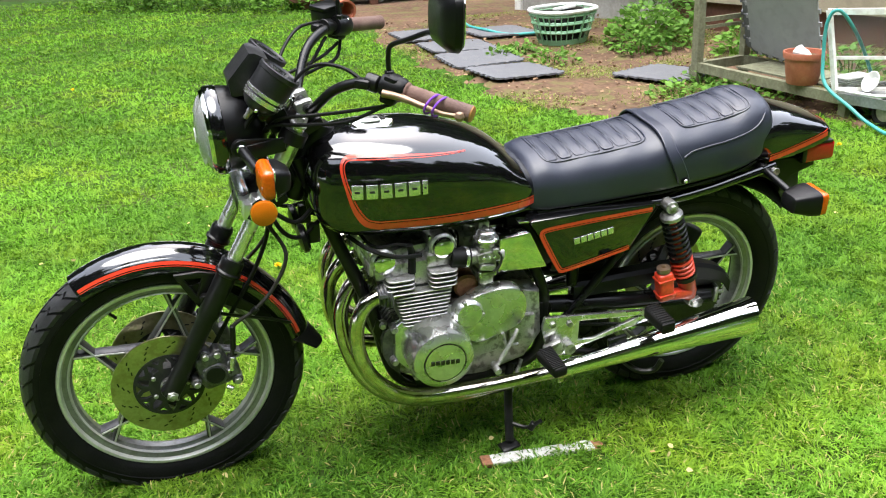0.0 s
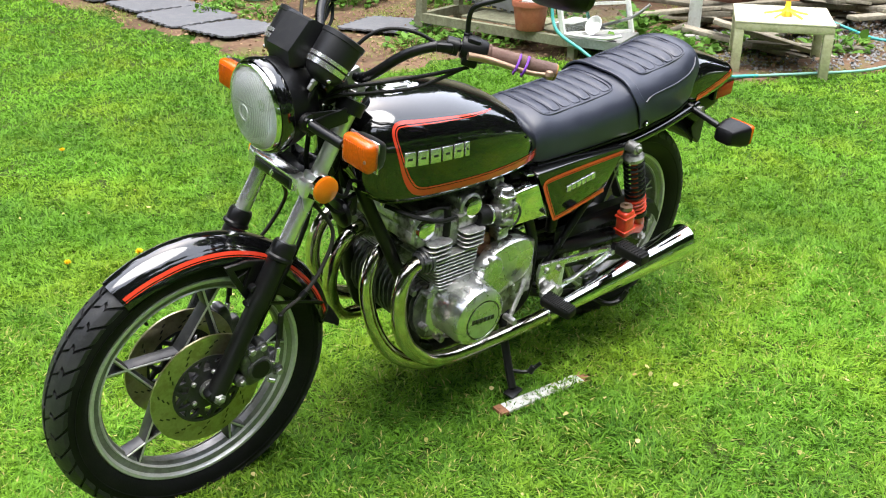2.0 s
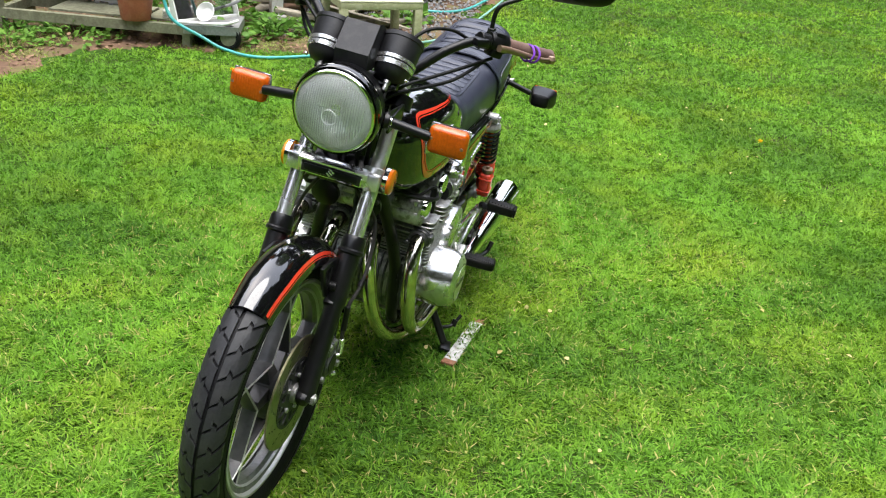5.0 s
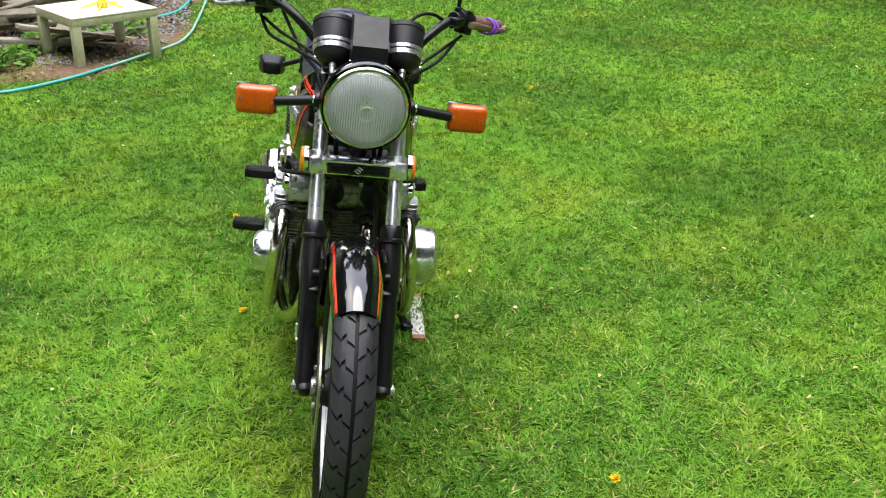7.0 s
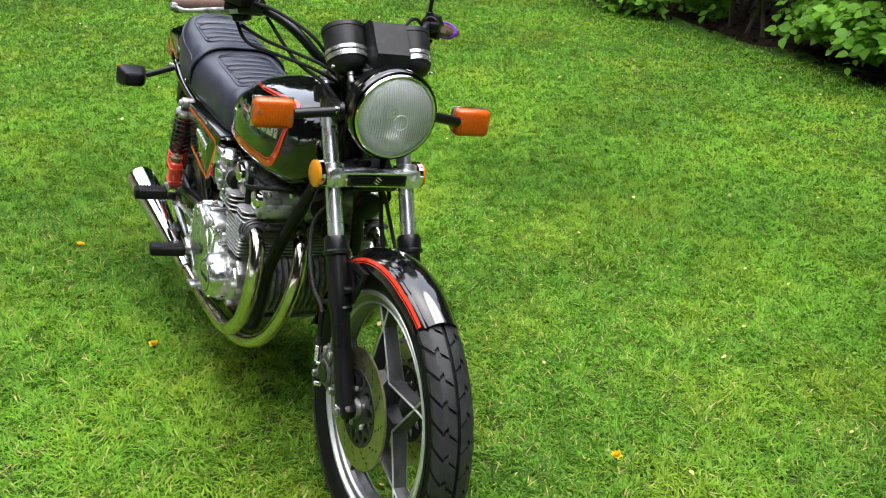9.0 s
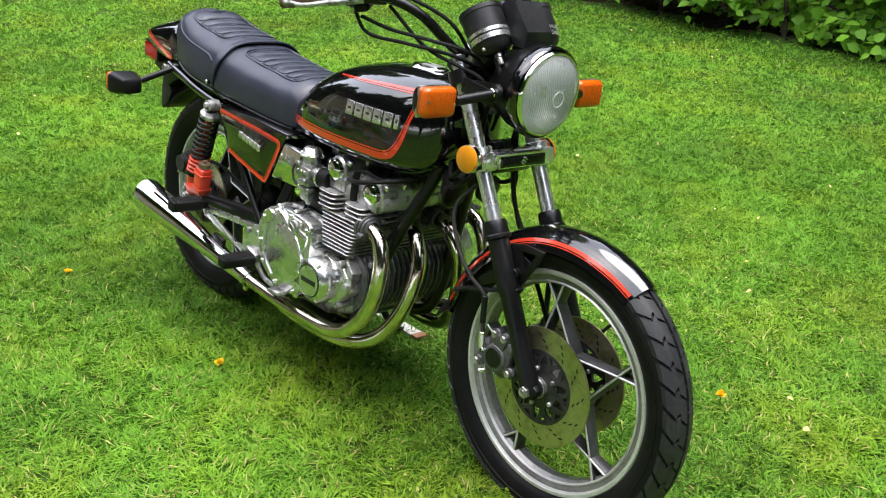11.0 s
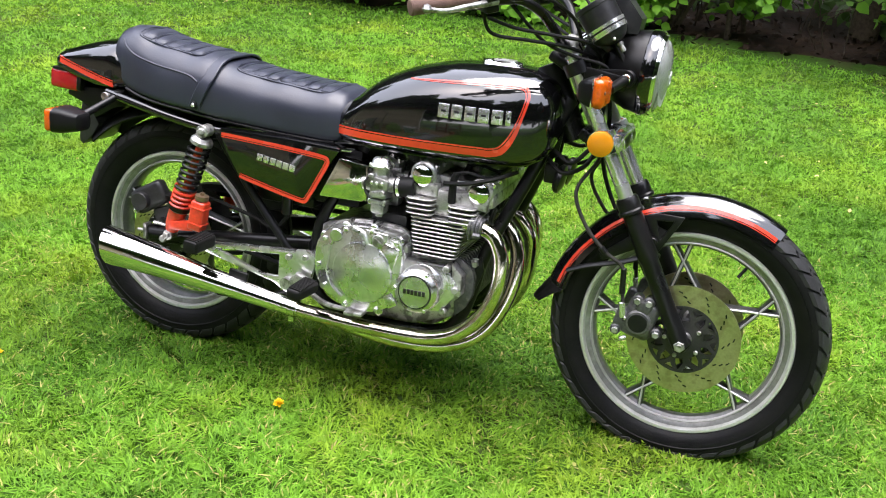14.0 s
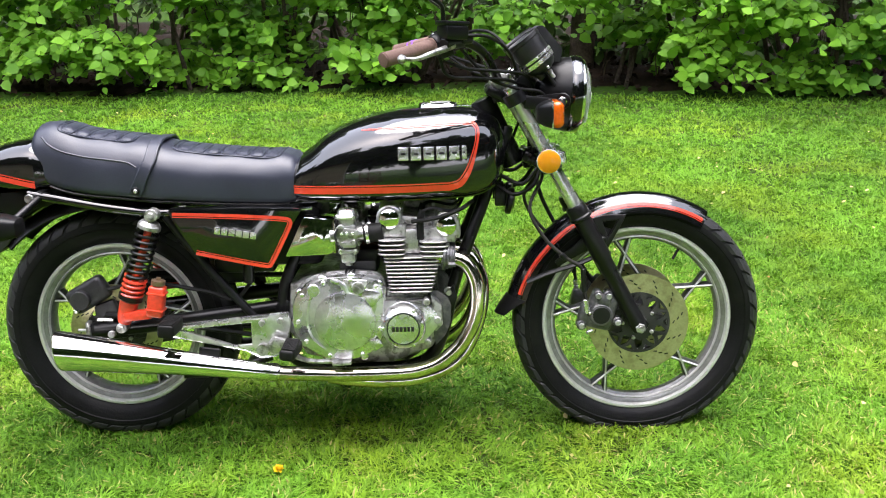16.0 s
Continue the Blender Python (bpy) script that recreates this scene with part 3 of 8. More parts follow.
    part("lens_rib", [box((0.5772, s * 0.241 + k * 0.0062, 0.899), (0.0018, 0.0022, 0.046), bevel=0.0006) for k in range(-5, 6)], AMBER, sig)
    # headlight ears and bolts
    part("headlight_bracket", [plate([(0.600, 0.940), (0.612, 0.928), (0.612, 0.906), (0.596, 0.896), (0.540, 0.906), (0.500, 0.900), (0.478, 0.928), (0.530, 0.934)], min(s * 0.101, s * 0.107), max(s * 0.101, s * 0.107), bevel=0.002)], SATIN, bike)
    part("headlight_bolt", [rod((0.592, s * 0.104, 0.919), (0.592, s * 0.118, 0.919), 0.011), rod((0.592, s * 0.116, 0.919), (0.592, s * 0.120, 0.919), 0.007, seg=6)], CHROME, bike)

for z, t in ((0.930, 0.026), (0.757, 0.030)):
    part("triple_clamp", [box((fork_x(z) - 0.035, 0, z), (0.085, 0.150, t), (0, 28.5, 0), 0.008), rod((fork_x(z) - 0.045, 0, z - 0.02), (fork_x(z) - 0.055, 0, z + 0.03), 0.022)], SATIN, bike)
part("steering_head", rod((0.475, 0, 0.745), (0.39, 0, 0.92), 0.032), SATIN, bike)
brace = part("fork_brace_cover", [plate([(0.570, 0.745), (0.600, 0.748), (0.606, 0.785), (0.577, 0.790)], -0.085, 0.085, bevel=0.004),
                                  rod((0.5775, 0.09, 0.742), (0.5535, 0.09, 0.786), 0.0285), rod((0.5775, -0.09, 0.742), (0.5535, -0.09, 0.786), 0.0285),
                                  box((0.588, 0.094, 0.766), (0.026, 0.038, 0.040), (0, -8, 0), 0.006), box((0.588, -0.094, 0.766), (0.026, 0.038, 0.040), (0, -8, 0), 0.006)],
             DULLCHROME, bike, "chrome fork cover with a black name panel")
part("name_panel", [(box((0.6045, 0, 0.767), (0.004, 0.150, 0.030), (0, -8, 0), 0.001), CHROME), (box((0.6062, 0, 0.767), (0.004, 0.144, 0.025), (0, -8, 0), 0.001), INK),
                    (box((0.6078, 0, 0.767), (0.004, 0.130, 0.015), (0, -8, 0), 0.001), PLASTIC)], None, brace)
part("emblem", [box((0.610, k * 0.004, 0.767 + k * 0.005), (0.003, 0.013, 0.004), (-35, -8, 0), 0.0006) for k in (-1, 0, 1)], BADGE, brace)

# headlight
HL = Vector((0.648, 0, 0.926))
hax = Vector((0.997, 0, -0.07))
bucket = part("headlight", revolve([(0, -0.125), (0.045, -0.122), (0.075, -0.105), (0.094, -0.06), (0.099, -0.028), (0.099, -0.012), (0.090, -0.012)], HL, hax, 56), PLASTIC, bike,
              "round headlight in a black bucket with a chrome rim")
part("outer_ring", revolve([(0.0985, -0.030), (0.1012, -0.026), (0.1022, -0.014), (0.1016, -0.005), (0.0992, 0.0), (0.0966, -0.001), (0.0945, -0.008)], HL, hax, 64, closed=True), PAINT, bucket, "gloss black outer ring")
part("rim", revolve([(0.0938, -0.012), (0.0950, -0.002), (0.0940, 0.005), (0.0915, 0.0085), (0.0888, 0.0085), (0.0868, 0.0045), (0.0864, -0.004)], HL, hax, 64, closed=True), CHROME, bucket, "chrome headlight rim")
part("reflector_bowl", revolve([(0.0870, 0.002), (0.080, -0.016), (0.068, -0.036), (0.050, -0.052), (0.030, -0.063), (0.012, -0.068), (0, -0.069)], HL, hax, 48), SILVERED, bucket)
part("bulb_shield", revolve([(0, -0.008), (0.013, -0.010), (0.0155, -0.016), (0.0155, -0.038), (0, -0.038)], HL, hax, 20), CHROME, bucket)
part("lens", revolve([(0.0872, 0.004), (0.080, 0.014), (0.058, 0.025), (0.025, 0.030), (0, 0.031)], HL, hax, 56), LENS, bucket, "clear fluted headlight glass")
flutes = []
for k in range(-13, 14):
    yy = k * 0.0054
    top = math.sqrt(max(0, 0.074 ** 2 - yy ** 2))
    flutes.append(tube([(HL.x + 0.0262 - 2.6 * (yy ** 2 + q * q) + 0.07 * -q, yy, HL.z + q) for q in (-top, -top * 0.5, 0, top * 0.5, top)], 0.0010, 5, 2))
tagged(part("flute", flutes, FLUTE, bucket), kind="stuff")
part("lens_step", [box((HL.x + 0.0262, 0, HL.z + 0.012), (0.002, 0.060, 0.0022), bevel=0.0006), revolve([(0.0155, 0.0), (0.0175, 0.0), (0.0175, 0.002), (0.0155, 0.002)], HL + Vector((0.030, 0, -0.006)), hax, 28, closed=True)], FLUTE, bucket)

# clocks and warning-light panel
gax = Vector((-0.61, 0, 0.79))
for s in SIDES:
    c = Vector((0.550, s * 0.079, 0.996))
    clock = part("instrument", revolve([(0, -0.004), (0.018, -0.003), (0.031, 0.003), (0.040, 0.014), (0.0435, 0.026), (0.0455, 0.052), (0.0470, 0.088), (0.0490, 0.0895), (0.0490, 0.099), (0.045, 0.101), (0.041, 0.097), (0, 0.096)], c, gax, 44), DUSTY, bike, "round dusty black instrument with a chrome band")
    part("chrome_band", [revolve([(0.0430, 0.022), (0.0454, 0.0222), (0.0466, 0.0330), (0.0440, 0.0336)], c, gax, 44, closed=True), revolve([(0.0440, 0.0366), (0.0468, 0.0372), (0.0474, 0.0445), (0.0455, 0.0452)], c, gax, 44, closed=True)], DULLCHROME, clock, "bright band round the instrument")
    part("drive_nut", revolve([(0, -0.024), (0.005, -0.024), (0.006, -0.020), (0.006, -0.009), (0.008, -0.007), (0.008, 0.0), (0, 0.0)], c + Vector((0.010, 0, 0)), gax, 14), CAST, clock)
    part("dial", revolve([(0, 0.0965), (0.039, 0.0965), (0.039, 0.0985), (0, 0.0985)], c, gax, 32), DIAL, clock)
    part("screw", rod(c + gax * 0.012 + Vector((0.012, s * 0.036, 0)), c + gax * 0.012 + Vector((0.012, s * 0.043, 0)), 0.004), BADGE, clock)
    part("clock_cable", tube([c - gax * 0.002, c - gax * 0.05 + Vector((0.0, 0, -0.02)), (0.53, s * 0.06, 0.86), (0.52, s * 0.05, 0.76)], 0.006, 8, 5), RUBBER, bike)
part("warning_light_panel", [loft([[(x - 0.010 * (z > 1.07), y, z) for x, z in ((0.595 + f, 1.015), (0.600 + f, 1.050), (0.560 + f, 1.108), (0.520, 1.092), (0.535, 1.02))] for y, f in
                                  ((-0.043, -0.012), (-0.039, 0.0), (0.039, 0.0), (0.043, -0.012))]), box((0.575, 0, 1.005), (0.05, 0.06, 0.03), (0, 35, 0), 0.006)], DUSTY, bike, "dusty black warning light panel between the instruments")
part("clock_bracket", [box((0.535, 0, 0.985), (0.03, 0.20, 0.02), (0, 38, 0), 0.006), box((0.50, 0.05, 0.955), (0.05, 0.03, 0.05), (0, 20, 0), 0.006),
                       box((0.50, -0.05, 0.955), (0.05, 0.03, 0.05), (0, 20, 0), 0.006)], SATIN, bike)
part("ignition_switch", [rod((0.50, 0, 0.94), (0.462, 0, 0.99), 0.020), rod((0.463, 0, 0.989), (0.458, 0, 0.995), 0.014)], CHROME, bike)

# handlebar, grips and controls
bar_half = [(0.432, 0.0, 0.972), (0.432, 0.04, 0.972), (0.425, 0.085, 0.985), (0.390, 0.150, 1.045), (0.345, 0.195, 1.072), (0.295, 0.235, 1.076), (0.230, 0.29, 1.060), (0.160, 0.352, 1.042)]
bar = part("handlebar", tube(mirrored(bar_half)[::-1] + bar_half[1:], 0.0112, 14, 6), SATIN, bike, "black tubular handlebar")
for s in SIDES:
    part("bar_clamp", [box((0.434, s * 0.035, 0.968), (0.042, 0.028, 0.045), (0, 15, 0), 0.008)], CAST, bar)
    g0, g1 = Vector((0.262, s * 0.264, 1.067)), Vector((0.152, s * 0.360, 1.040))
    gd = (g1 - g0)
    part("grip", revolve([(0.013, 0), (0.0205, 0.0), (0.0205, 0.004), (0.0165, 0.008)] + [(0.0165 + 0.0012 * (k % 2), 0.012 + k * 0.0058) for k in range(20)]
                                + [(0.0175, gd.length - 0.006), (0.0185, gd.length - 0.004), (0.0185, gd.length)] + [(0.012, gd.length + 0.001)], g0, gd, 20), GRIP, bar, "faded brown ribbed rubber grip")
    part("grip_end", revolve([(0.0, 0.0), (0.0172, 0.0), (0.0165, 0.003), (0.012, 0.004), (0.0, 0.0035)], g1, gd, 20), GRIPEND if s > 0 else GRIP, bar)
    part("switch_housing", [revolve([(0.012, -0.055), (0.022, -0.055), (0.0255, -0.048), (0.0255, -0.008), (0.022, -0.001), (0.012, -0.001)], g0, gd, 24),
                                 box(g0 - gd.normalized() * 0.028 + Vector((0.002, 0, 0.018)), (0.030, 0.036, 0.018), (0, -14, s * -42), 0.005),
                                 box(g0 - gd.normalized() * 0.028 + Vector((0.010, 0, -0.022)), (0.034, 0.036, 0.020), (0, -14, s * -42), 0.006)], PLASTIC, bar, "black switch housing")
    part("switch", box(g0 - gd.normalized() * 0.028 + Vector((-0.018, 0, 0.014)), (0.008, 0.014, 0.010), (0, 20, s * -42), 0.002), BADGE, bar)
    # lever
    perch = g0 - gd.normalized() * 0.065 + Vector((0.012, 0, 0.0))
    off = Vector((0.043, s * 0.030, -0.008))
    near = 0.64 if s > 0 else 1.0
    ball = g1 + Vector((0.042, s * 0.016, 0.002)) * (0.70 if s > 0 else 1.0)
    lv = tube([g0 - gd * 0.22 + off * 0.62, g0 + gd * 0.02 + off * 0.76 * near, g0 + gd * 0.35 + off * 0.85 * near, g0 + gd * 0.68 + off * 0.95 * near, ball], [0.0085, 0.0080, 0.0065, 0.0052, 0.0050], 10, 5)
    part("clutch_lever" if s > 0 else "brake_lever", [lv, revolve([(0, -0.011), (0.0075, -0.008), (0.011, 0), (0.0075, 0.008), (0, 0.011)], ball, (0, 0, 1), 16)], LEVER if s > 0 else CAST, bar, "worn bronze-coloured lever" if s > 0 else "dull silver lever")
    part("lever_perch", [rod(perch - gd.normalized() * 0.014, perch + gd.normalized() * 0.014, 0.019), box(perch + Vector((0.020, 0, 0)), (0.036, 0.026, 0.020), (0, 0, s * -42), 0.006)], SATIN, bar)
    # mirror
    b = perch + Vector((-0.034, s * 0.008, 0.010))
    stem = part("mirror_stem", [tube([b, b + Vector((0.002, 0, 0.045)), b + Vector((-0.002, s * 0.01, 0.072)), b + Vector((-0.028, s * 0.045, 0.092)), b + Vector((-0.052, s * 0.080, 0.112)), b + Vector((-0.060, s * 0.105, 0.120))], 0.0055, 10, 6),
                                rod(b - Vector((0, 0, 0.012)), b + Vector((0, 0, 0.016)), 0.010, seg=6)], SATIN, bike, "bent black mirror stem")
    mc = b + Vector((-0.078, s * 0.166, 0.164))
    shell = []
    for f, w, h in ((-0.004, 0.092, 0.058), (0.0, 0.096, 0.062), (0.014, 0.094, 0.060), (0.028, 0.080, 0.048), (0.035, 0.052, 0.030)):
        ring = []
        for k in range(28):
            a = 2 * math.pi * k / 28
            ca, sa = math.cos(a), math.sin(a)
            yy = w * math.copysign(abs(ca) ** 0.5, ca)
            zz = h * math.copysign(abs(sa) ** 0.5, sa)
            ring.append(mc + Vector((f + 0.10 * yy * s, yy, zz + 0.12 * yy * s)))
        shell.append(ring)
    part("mirror_shell", loft(shell), PLASTIC, stem, "black plastic mirror shell")
    part("mirror_glass", loft([[v + Vector((-0.0015, 0, 0)) + (v - mc) * -0.05 for v in shell[0]], [v + Vector((-0.0035, 0, 0)) + (v - mc) * -0.05 for v in shell[0]]]), MIRRORGLASS, stem)
for k, q in ((0, 0.50), (1, 0.60)):
    g0, g1 = Vector((0.262, 0.264, 1.067)), Vector((0.152, 0.360, 1.040))
    c = g0 + (g1 - g0) * (q - 0.05 + 0.02 * k)
    d = (g1 - g0).normalized()
    u = Vector((0.75, 0.65, 0)).normalized()
    part("purple_tie", tube([c + u * (0.0115 + 0.031 * math.cos(a)) + Vector((0, 0, 0.0195 * math.sin(a) - 0.002)) + d * 0.006 * math.sin(a) for a in (2 * math.pi * j / 12 for j in range(12))], 0.0027, 8, 3, closed=True), PURPLE, bar, "purple band tied round grip and lever")
res = part("brake_reservoir", [box((0.312, -0.262, 1.098), (0.062, 0.052, 0.034), (0, 3, 30), 0.006)], SATIN, bike, "dark brake fluid reservoir")
part("reservoir_cap", box((0.312, -0.262, 1.1195), (0.066, 0.056, 0.010), (0, 3, 30), 0.003), PLASTIC, res)
part("master_cylinder", [rod((0.335, -0.215, 1.075), (0.29, -0.285, 1.070), 0.014)], SATIN, res)

# control cables
cables = [
    [(0.315, 0.215, 1.058), (0.37, 0.155, 1.095), (0.43, 0.10, 1.085), (0.485, 0.06, 1.01), (0.51, 0.03, 0.92), (0.47, 0.03, 0.80)],
    [(0.29, 0.245, 1.035), (0.36, 0.19, 1.01), (0.43, 0.14, 0.99), (0.50, 0.10, 0.975), (0.53, 0.05, 0.93)],
    [(0.30, 0.235, 1.03), (0.37, 0.185, 0.985), (0.44, 0.13, 0.965), (0.52, 0.085, 0.955), (0.545, 0.04, 0.91)],
    [(0.33, -0.20, 1.06), (0.40, -0.15, 0.985), (0.47, -0.11, 0.955), (0.53, -0.105, 0.945), (0.548, -0.09, 0.925), (0.535, -0.06, 0.88)],
    [(0.29, -0.245, 1.03), (0.345, -0.20, 1.01), (0.42, -0.15, 1.00), (0.50, -0.10, 0.985), (0.53, -0.05, 0.93)],
    [(0.28, -0.255, 1.04), (0.30, -0.23, 0.995), (0.37, -0.18, 0.985), (0.45, -0.12, 0.975), (0.51, -0.06, 0.95)],
    [(0.34, -0.235, 1.09), (0.40, -0.20, 1.085), (0.455, -0.13, 1.045), (0.48, -0.08, 0.98)],
]
for c in cables:
    part("control_cable", tube(c, 0.0042, 8, 7), RUBBER, bike)
for c in ([(0.53, 0.03, 0.90), (0.545, 0.035, 0.80), (0.54, 0.05, 0.70), (0.575, 0.055, 0.60), (0.655, 0.062, 0.47), (0.72, 0.066, 0.37), (0.80, 0.065, 0.30)],
          [(0.44, -0.06, 0.72), (0.49, -0.10, 0.705), (0.53, -0.10, 0.745)], [(0.43, 0.05, 0.73), (0.48, 0.09, 0.715), (0.53, 0.10, 0.75)],
          [(0.42, -0.05, 0.70), (0.47, -0.085, 0.675), (0.52, -0.09, 0.70), (0.54, -0.06, 0.74)], [(0.42, 0.05, 0.69), (0.47, 0.08, 0.67), (0.51, 0.085, 0.69), (0.54, 0.06, 0.74)]):
    part("wiring_loom", tube(c, 0.0055, 8, 6), RUBBER, bike)
for s in SIDES:
    part("horn", [revolve([(0, 0), (0.03, 0), (0.036, 0.006), (0.036, 0.016), (0.02, 0.022), (0, 0.024)], (0.45, s * 0.055, 0.655), (1, 0, -0.2), 24), box((0.435, s * 0.055, 0.665), (0.03, 0.02, 0.05), bevel=0.004)], SATIN, bike)

# front mudguard

def fender_point(theta, u, lift=0.0):
    """A point of the guard: theta round the wheel, u across it from -1 to 1."""
    a = radians(theta)
    drop = 0.046 * abs(u) ** 2.3
    half = 0.060 if theta > 75 else 0.060 - 0.010 * (75 - theta) / 20
    r = 0.354 - drop + lift + 0.012 * max(0, (theta - 140) / 36)
    return Vector((FRONT[0] + r * math.cos(a), half * u * (1 - 0.10 * abs(u) ** 6) + math.copysign(lift, u) * (abs(u) > 0.6), FRONT[1] + r * math.sin(a)))


rings = []
for k in range(49):
    th = 57.3 + (170 - 57.3) * k / 48
    outer = [fender_point(th, -1 + 2 * j / 16) for j in range(17)]
    inner = [fender_point(th, 1 - 2 * j / 16, -0.003) for j in range(17)]
    rings.append(outer + inner)
fender = part("front_mudguard", loft(rings), PAINT, bike, "gloss black front mudguard with red pinstripes")
for s in SIDES:
    lines = []
    for u0, u1 in ((0.76, 0.85), (0.875, 0.895)):
        ths = [58.5 + (166 - 58.5) * k / 60 for k in range(61)]
        lines.append(ribbon([fender_point(t, s * u0, 0.0012) for t in ths], [fender_point(t, s * u1, 0.0012) for t in ths]))
    part("pinstripe", lines, RED, fender, "red pinstripe")
    part("mudguard_stay", [plate([(fork_x(0.53) + 0.045, 0.570), (fork_x(0.53) + 0.030, 0.535), (fork_x(0.53) - 0.03, 0.510), (fork_x(0.53) - 0.10, 0.470), (fork_x(0.53) - 0.11, 0.485),
                                  (fork_x(0.53) - 0.04, 0.545), (fork_x(0.53), 0.585)], s * 0.058, s * 0.063, bevel=0.001)], SATIN, fender)
for s in SIDES:
    part("fork_brace", [plate([(0.668, 0.600), (0.712, 0.612), (0.770, 0.612), (0.752, 0.575), (0.722, 0.520), (0.700, 0.505), (0.690, 0.545)], min(s * 0.064, s * 0.074), max(s * 0.064, s * 0.074), [[(0.706, 0.595), (0.748, 0.598), (0.722, 0.550)]], 0.0025),
                        box((0.712, s * 0.082, 0.512), (0.030, 0.026, 0.020), (0, 28, 0), 0.005)], SATIN, fender, "black triangular fork brace")
for s in SIDES:
    part("rear_stay", tube([(0.690, s * 0.071, 0.500), (0.640, s * 0.068, 0.478), (0.560, s * 0.064, 0.452), (0.506, s * 0.060, 0.428)], 0.0075, 8, 4, flat=0.5), SATIN, fender)
flap = []
for k in range(9):
    th = 168 + 8.5 * k / 8
    flap.append([fender_point(th, (-0.95 + 0.19 * j) * (1 - 0.03 * k), 0.001 - 0.002 * k / 8) + Vector((-0.0034 * k, 0, 0)) for j in range(11)]
                + [fender_point(th, (0.95 - 0.19 * j) * (1 - 0.03 * k), -0.007 + 0.0004 * k) + Vector((-0.0034 * k, 0, 0)) for j in range(11)])
part("mud_flap", loft(flap), RUBBER, fender, "black rubber mud flap")

# fuel tank: sections across the bike, wide at the knees
TX = [-0.128, -0.120, -0.10, -0.07, -0.03, 0.02, 0.08, 0.16, 0.24, 0.31, 0.38, 0.415, 0.436, 0.448]
TT = [0.735, 0.755, 0.778, 0.800, 0.832, 0.859, 0.880, 0.898, 0.905, 0.906, 0.899, 0.886, 0.865, 0.835]
TB = [0.695, 0.684, 0.677, 0.674, 0.673, 0.672, 0.672, 0.673, 0.675, 0.677, 0.684, 0.700, 0.725, 0.765]
TW = [0.085, 0.102, 0.118, 0.132, 0.144, 0.154, 0.162, 0.166, 0.163, 0.155, 0.136, 0.118, 0.094, 0.060]


def tank_section(x):
    zt, zb, w = spline(TX, TT, x), spline(TX, TB, x), spline(TX, TW, x)
    return zt, zb, w, zb + 0.40 * (zt - zb)


def tank_y(x, z, lift=0.0):
    zt, zb, w, zm = tank_section(x)
    if z > zm:
        q = max(0.0, 1 - ((z - zm) / (zt - zm)) ** 2.7) ** (1 / 2.3)
    else:
        q = max(0.0, 1 - min(1.0, (zm - z) / (zm - zb)) ** 7.0) ** (1 / 7.0)
    return w * q + lift


rings = []
for k in range(61):
    x = TX[0] + (TX[-1] - TX[0]) * k / 60
    zt, zb, w, zm = tank_section(x)
    ring = []
    for j in range(56):
        a = 2 * math.pi * j / 56
        ca, sa = math.cos(a), math.sin(a)
        if sa >= 0:
            y, z = w * math.copysign(abs(ca) ** (2 / 2.3), ca), zm + (zt - zm) * abs(sa) ** (2 / 2.7)
        else:
            y, z = w * math.copysign(abs(ca) ** (2 / 7.0), ca), zm - (zm - zb) * abs(sa) ** (2 / 7.0)
        ring.append((x, y, z))
    rings.append(ring)
tank = part("fuel_tank", loft(rings), PAINT, bike, "gloss black fuel tank with a red outline stripe", 60)


def stripe_loop(corner):
    """The outline of the tank panel, in x and z, as the middle of the stripe and its half width."""
    lower = [(-0.114 + 0.414 * k / 30, 0.704 + 0.007 * k / 30, 0.0112) for k in range(31)]
    bend = [(0.325, 0.718, 0.0105), (0.342, 0.737, 0.0088), (0.356, 0.765, 0.0065), (0.368, 0.805, 0.0042), (0.374, 0.835, 0.004), (0.373, 0.855, 0.004), (0.362, 0.868, 0.004)]
    upper = [(0.345 - 0.27 * k / 20, 0.871 - 0.016 * (k / 20) ** 1.5, 0.0036 * (1 - k / 20) + 0.0008) for k in range(21)]
    return lower + bend + upper


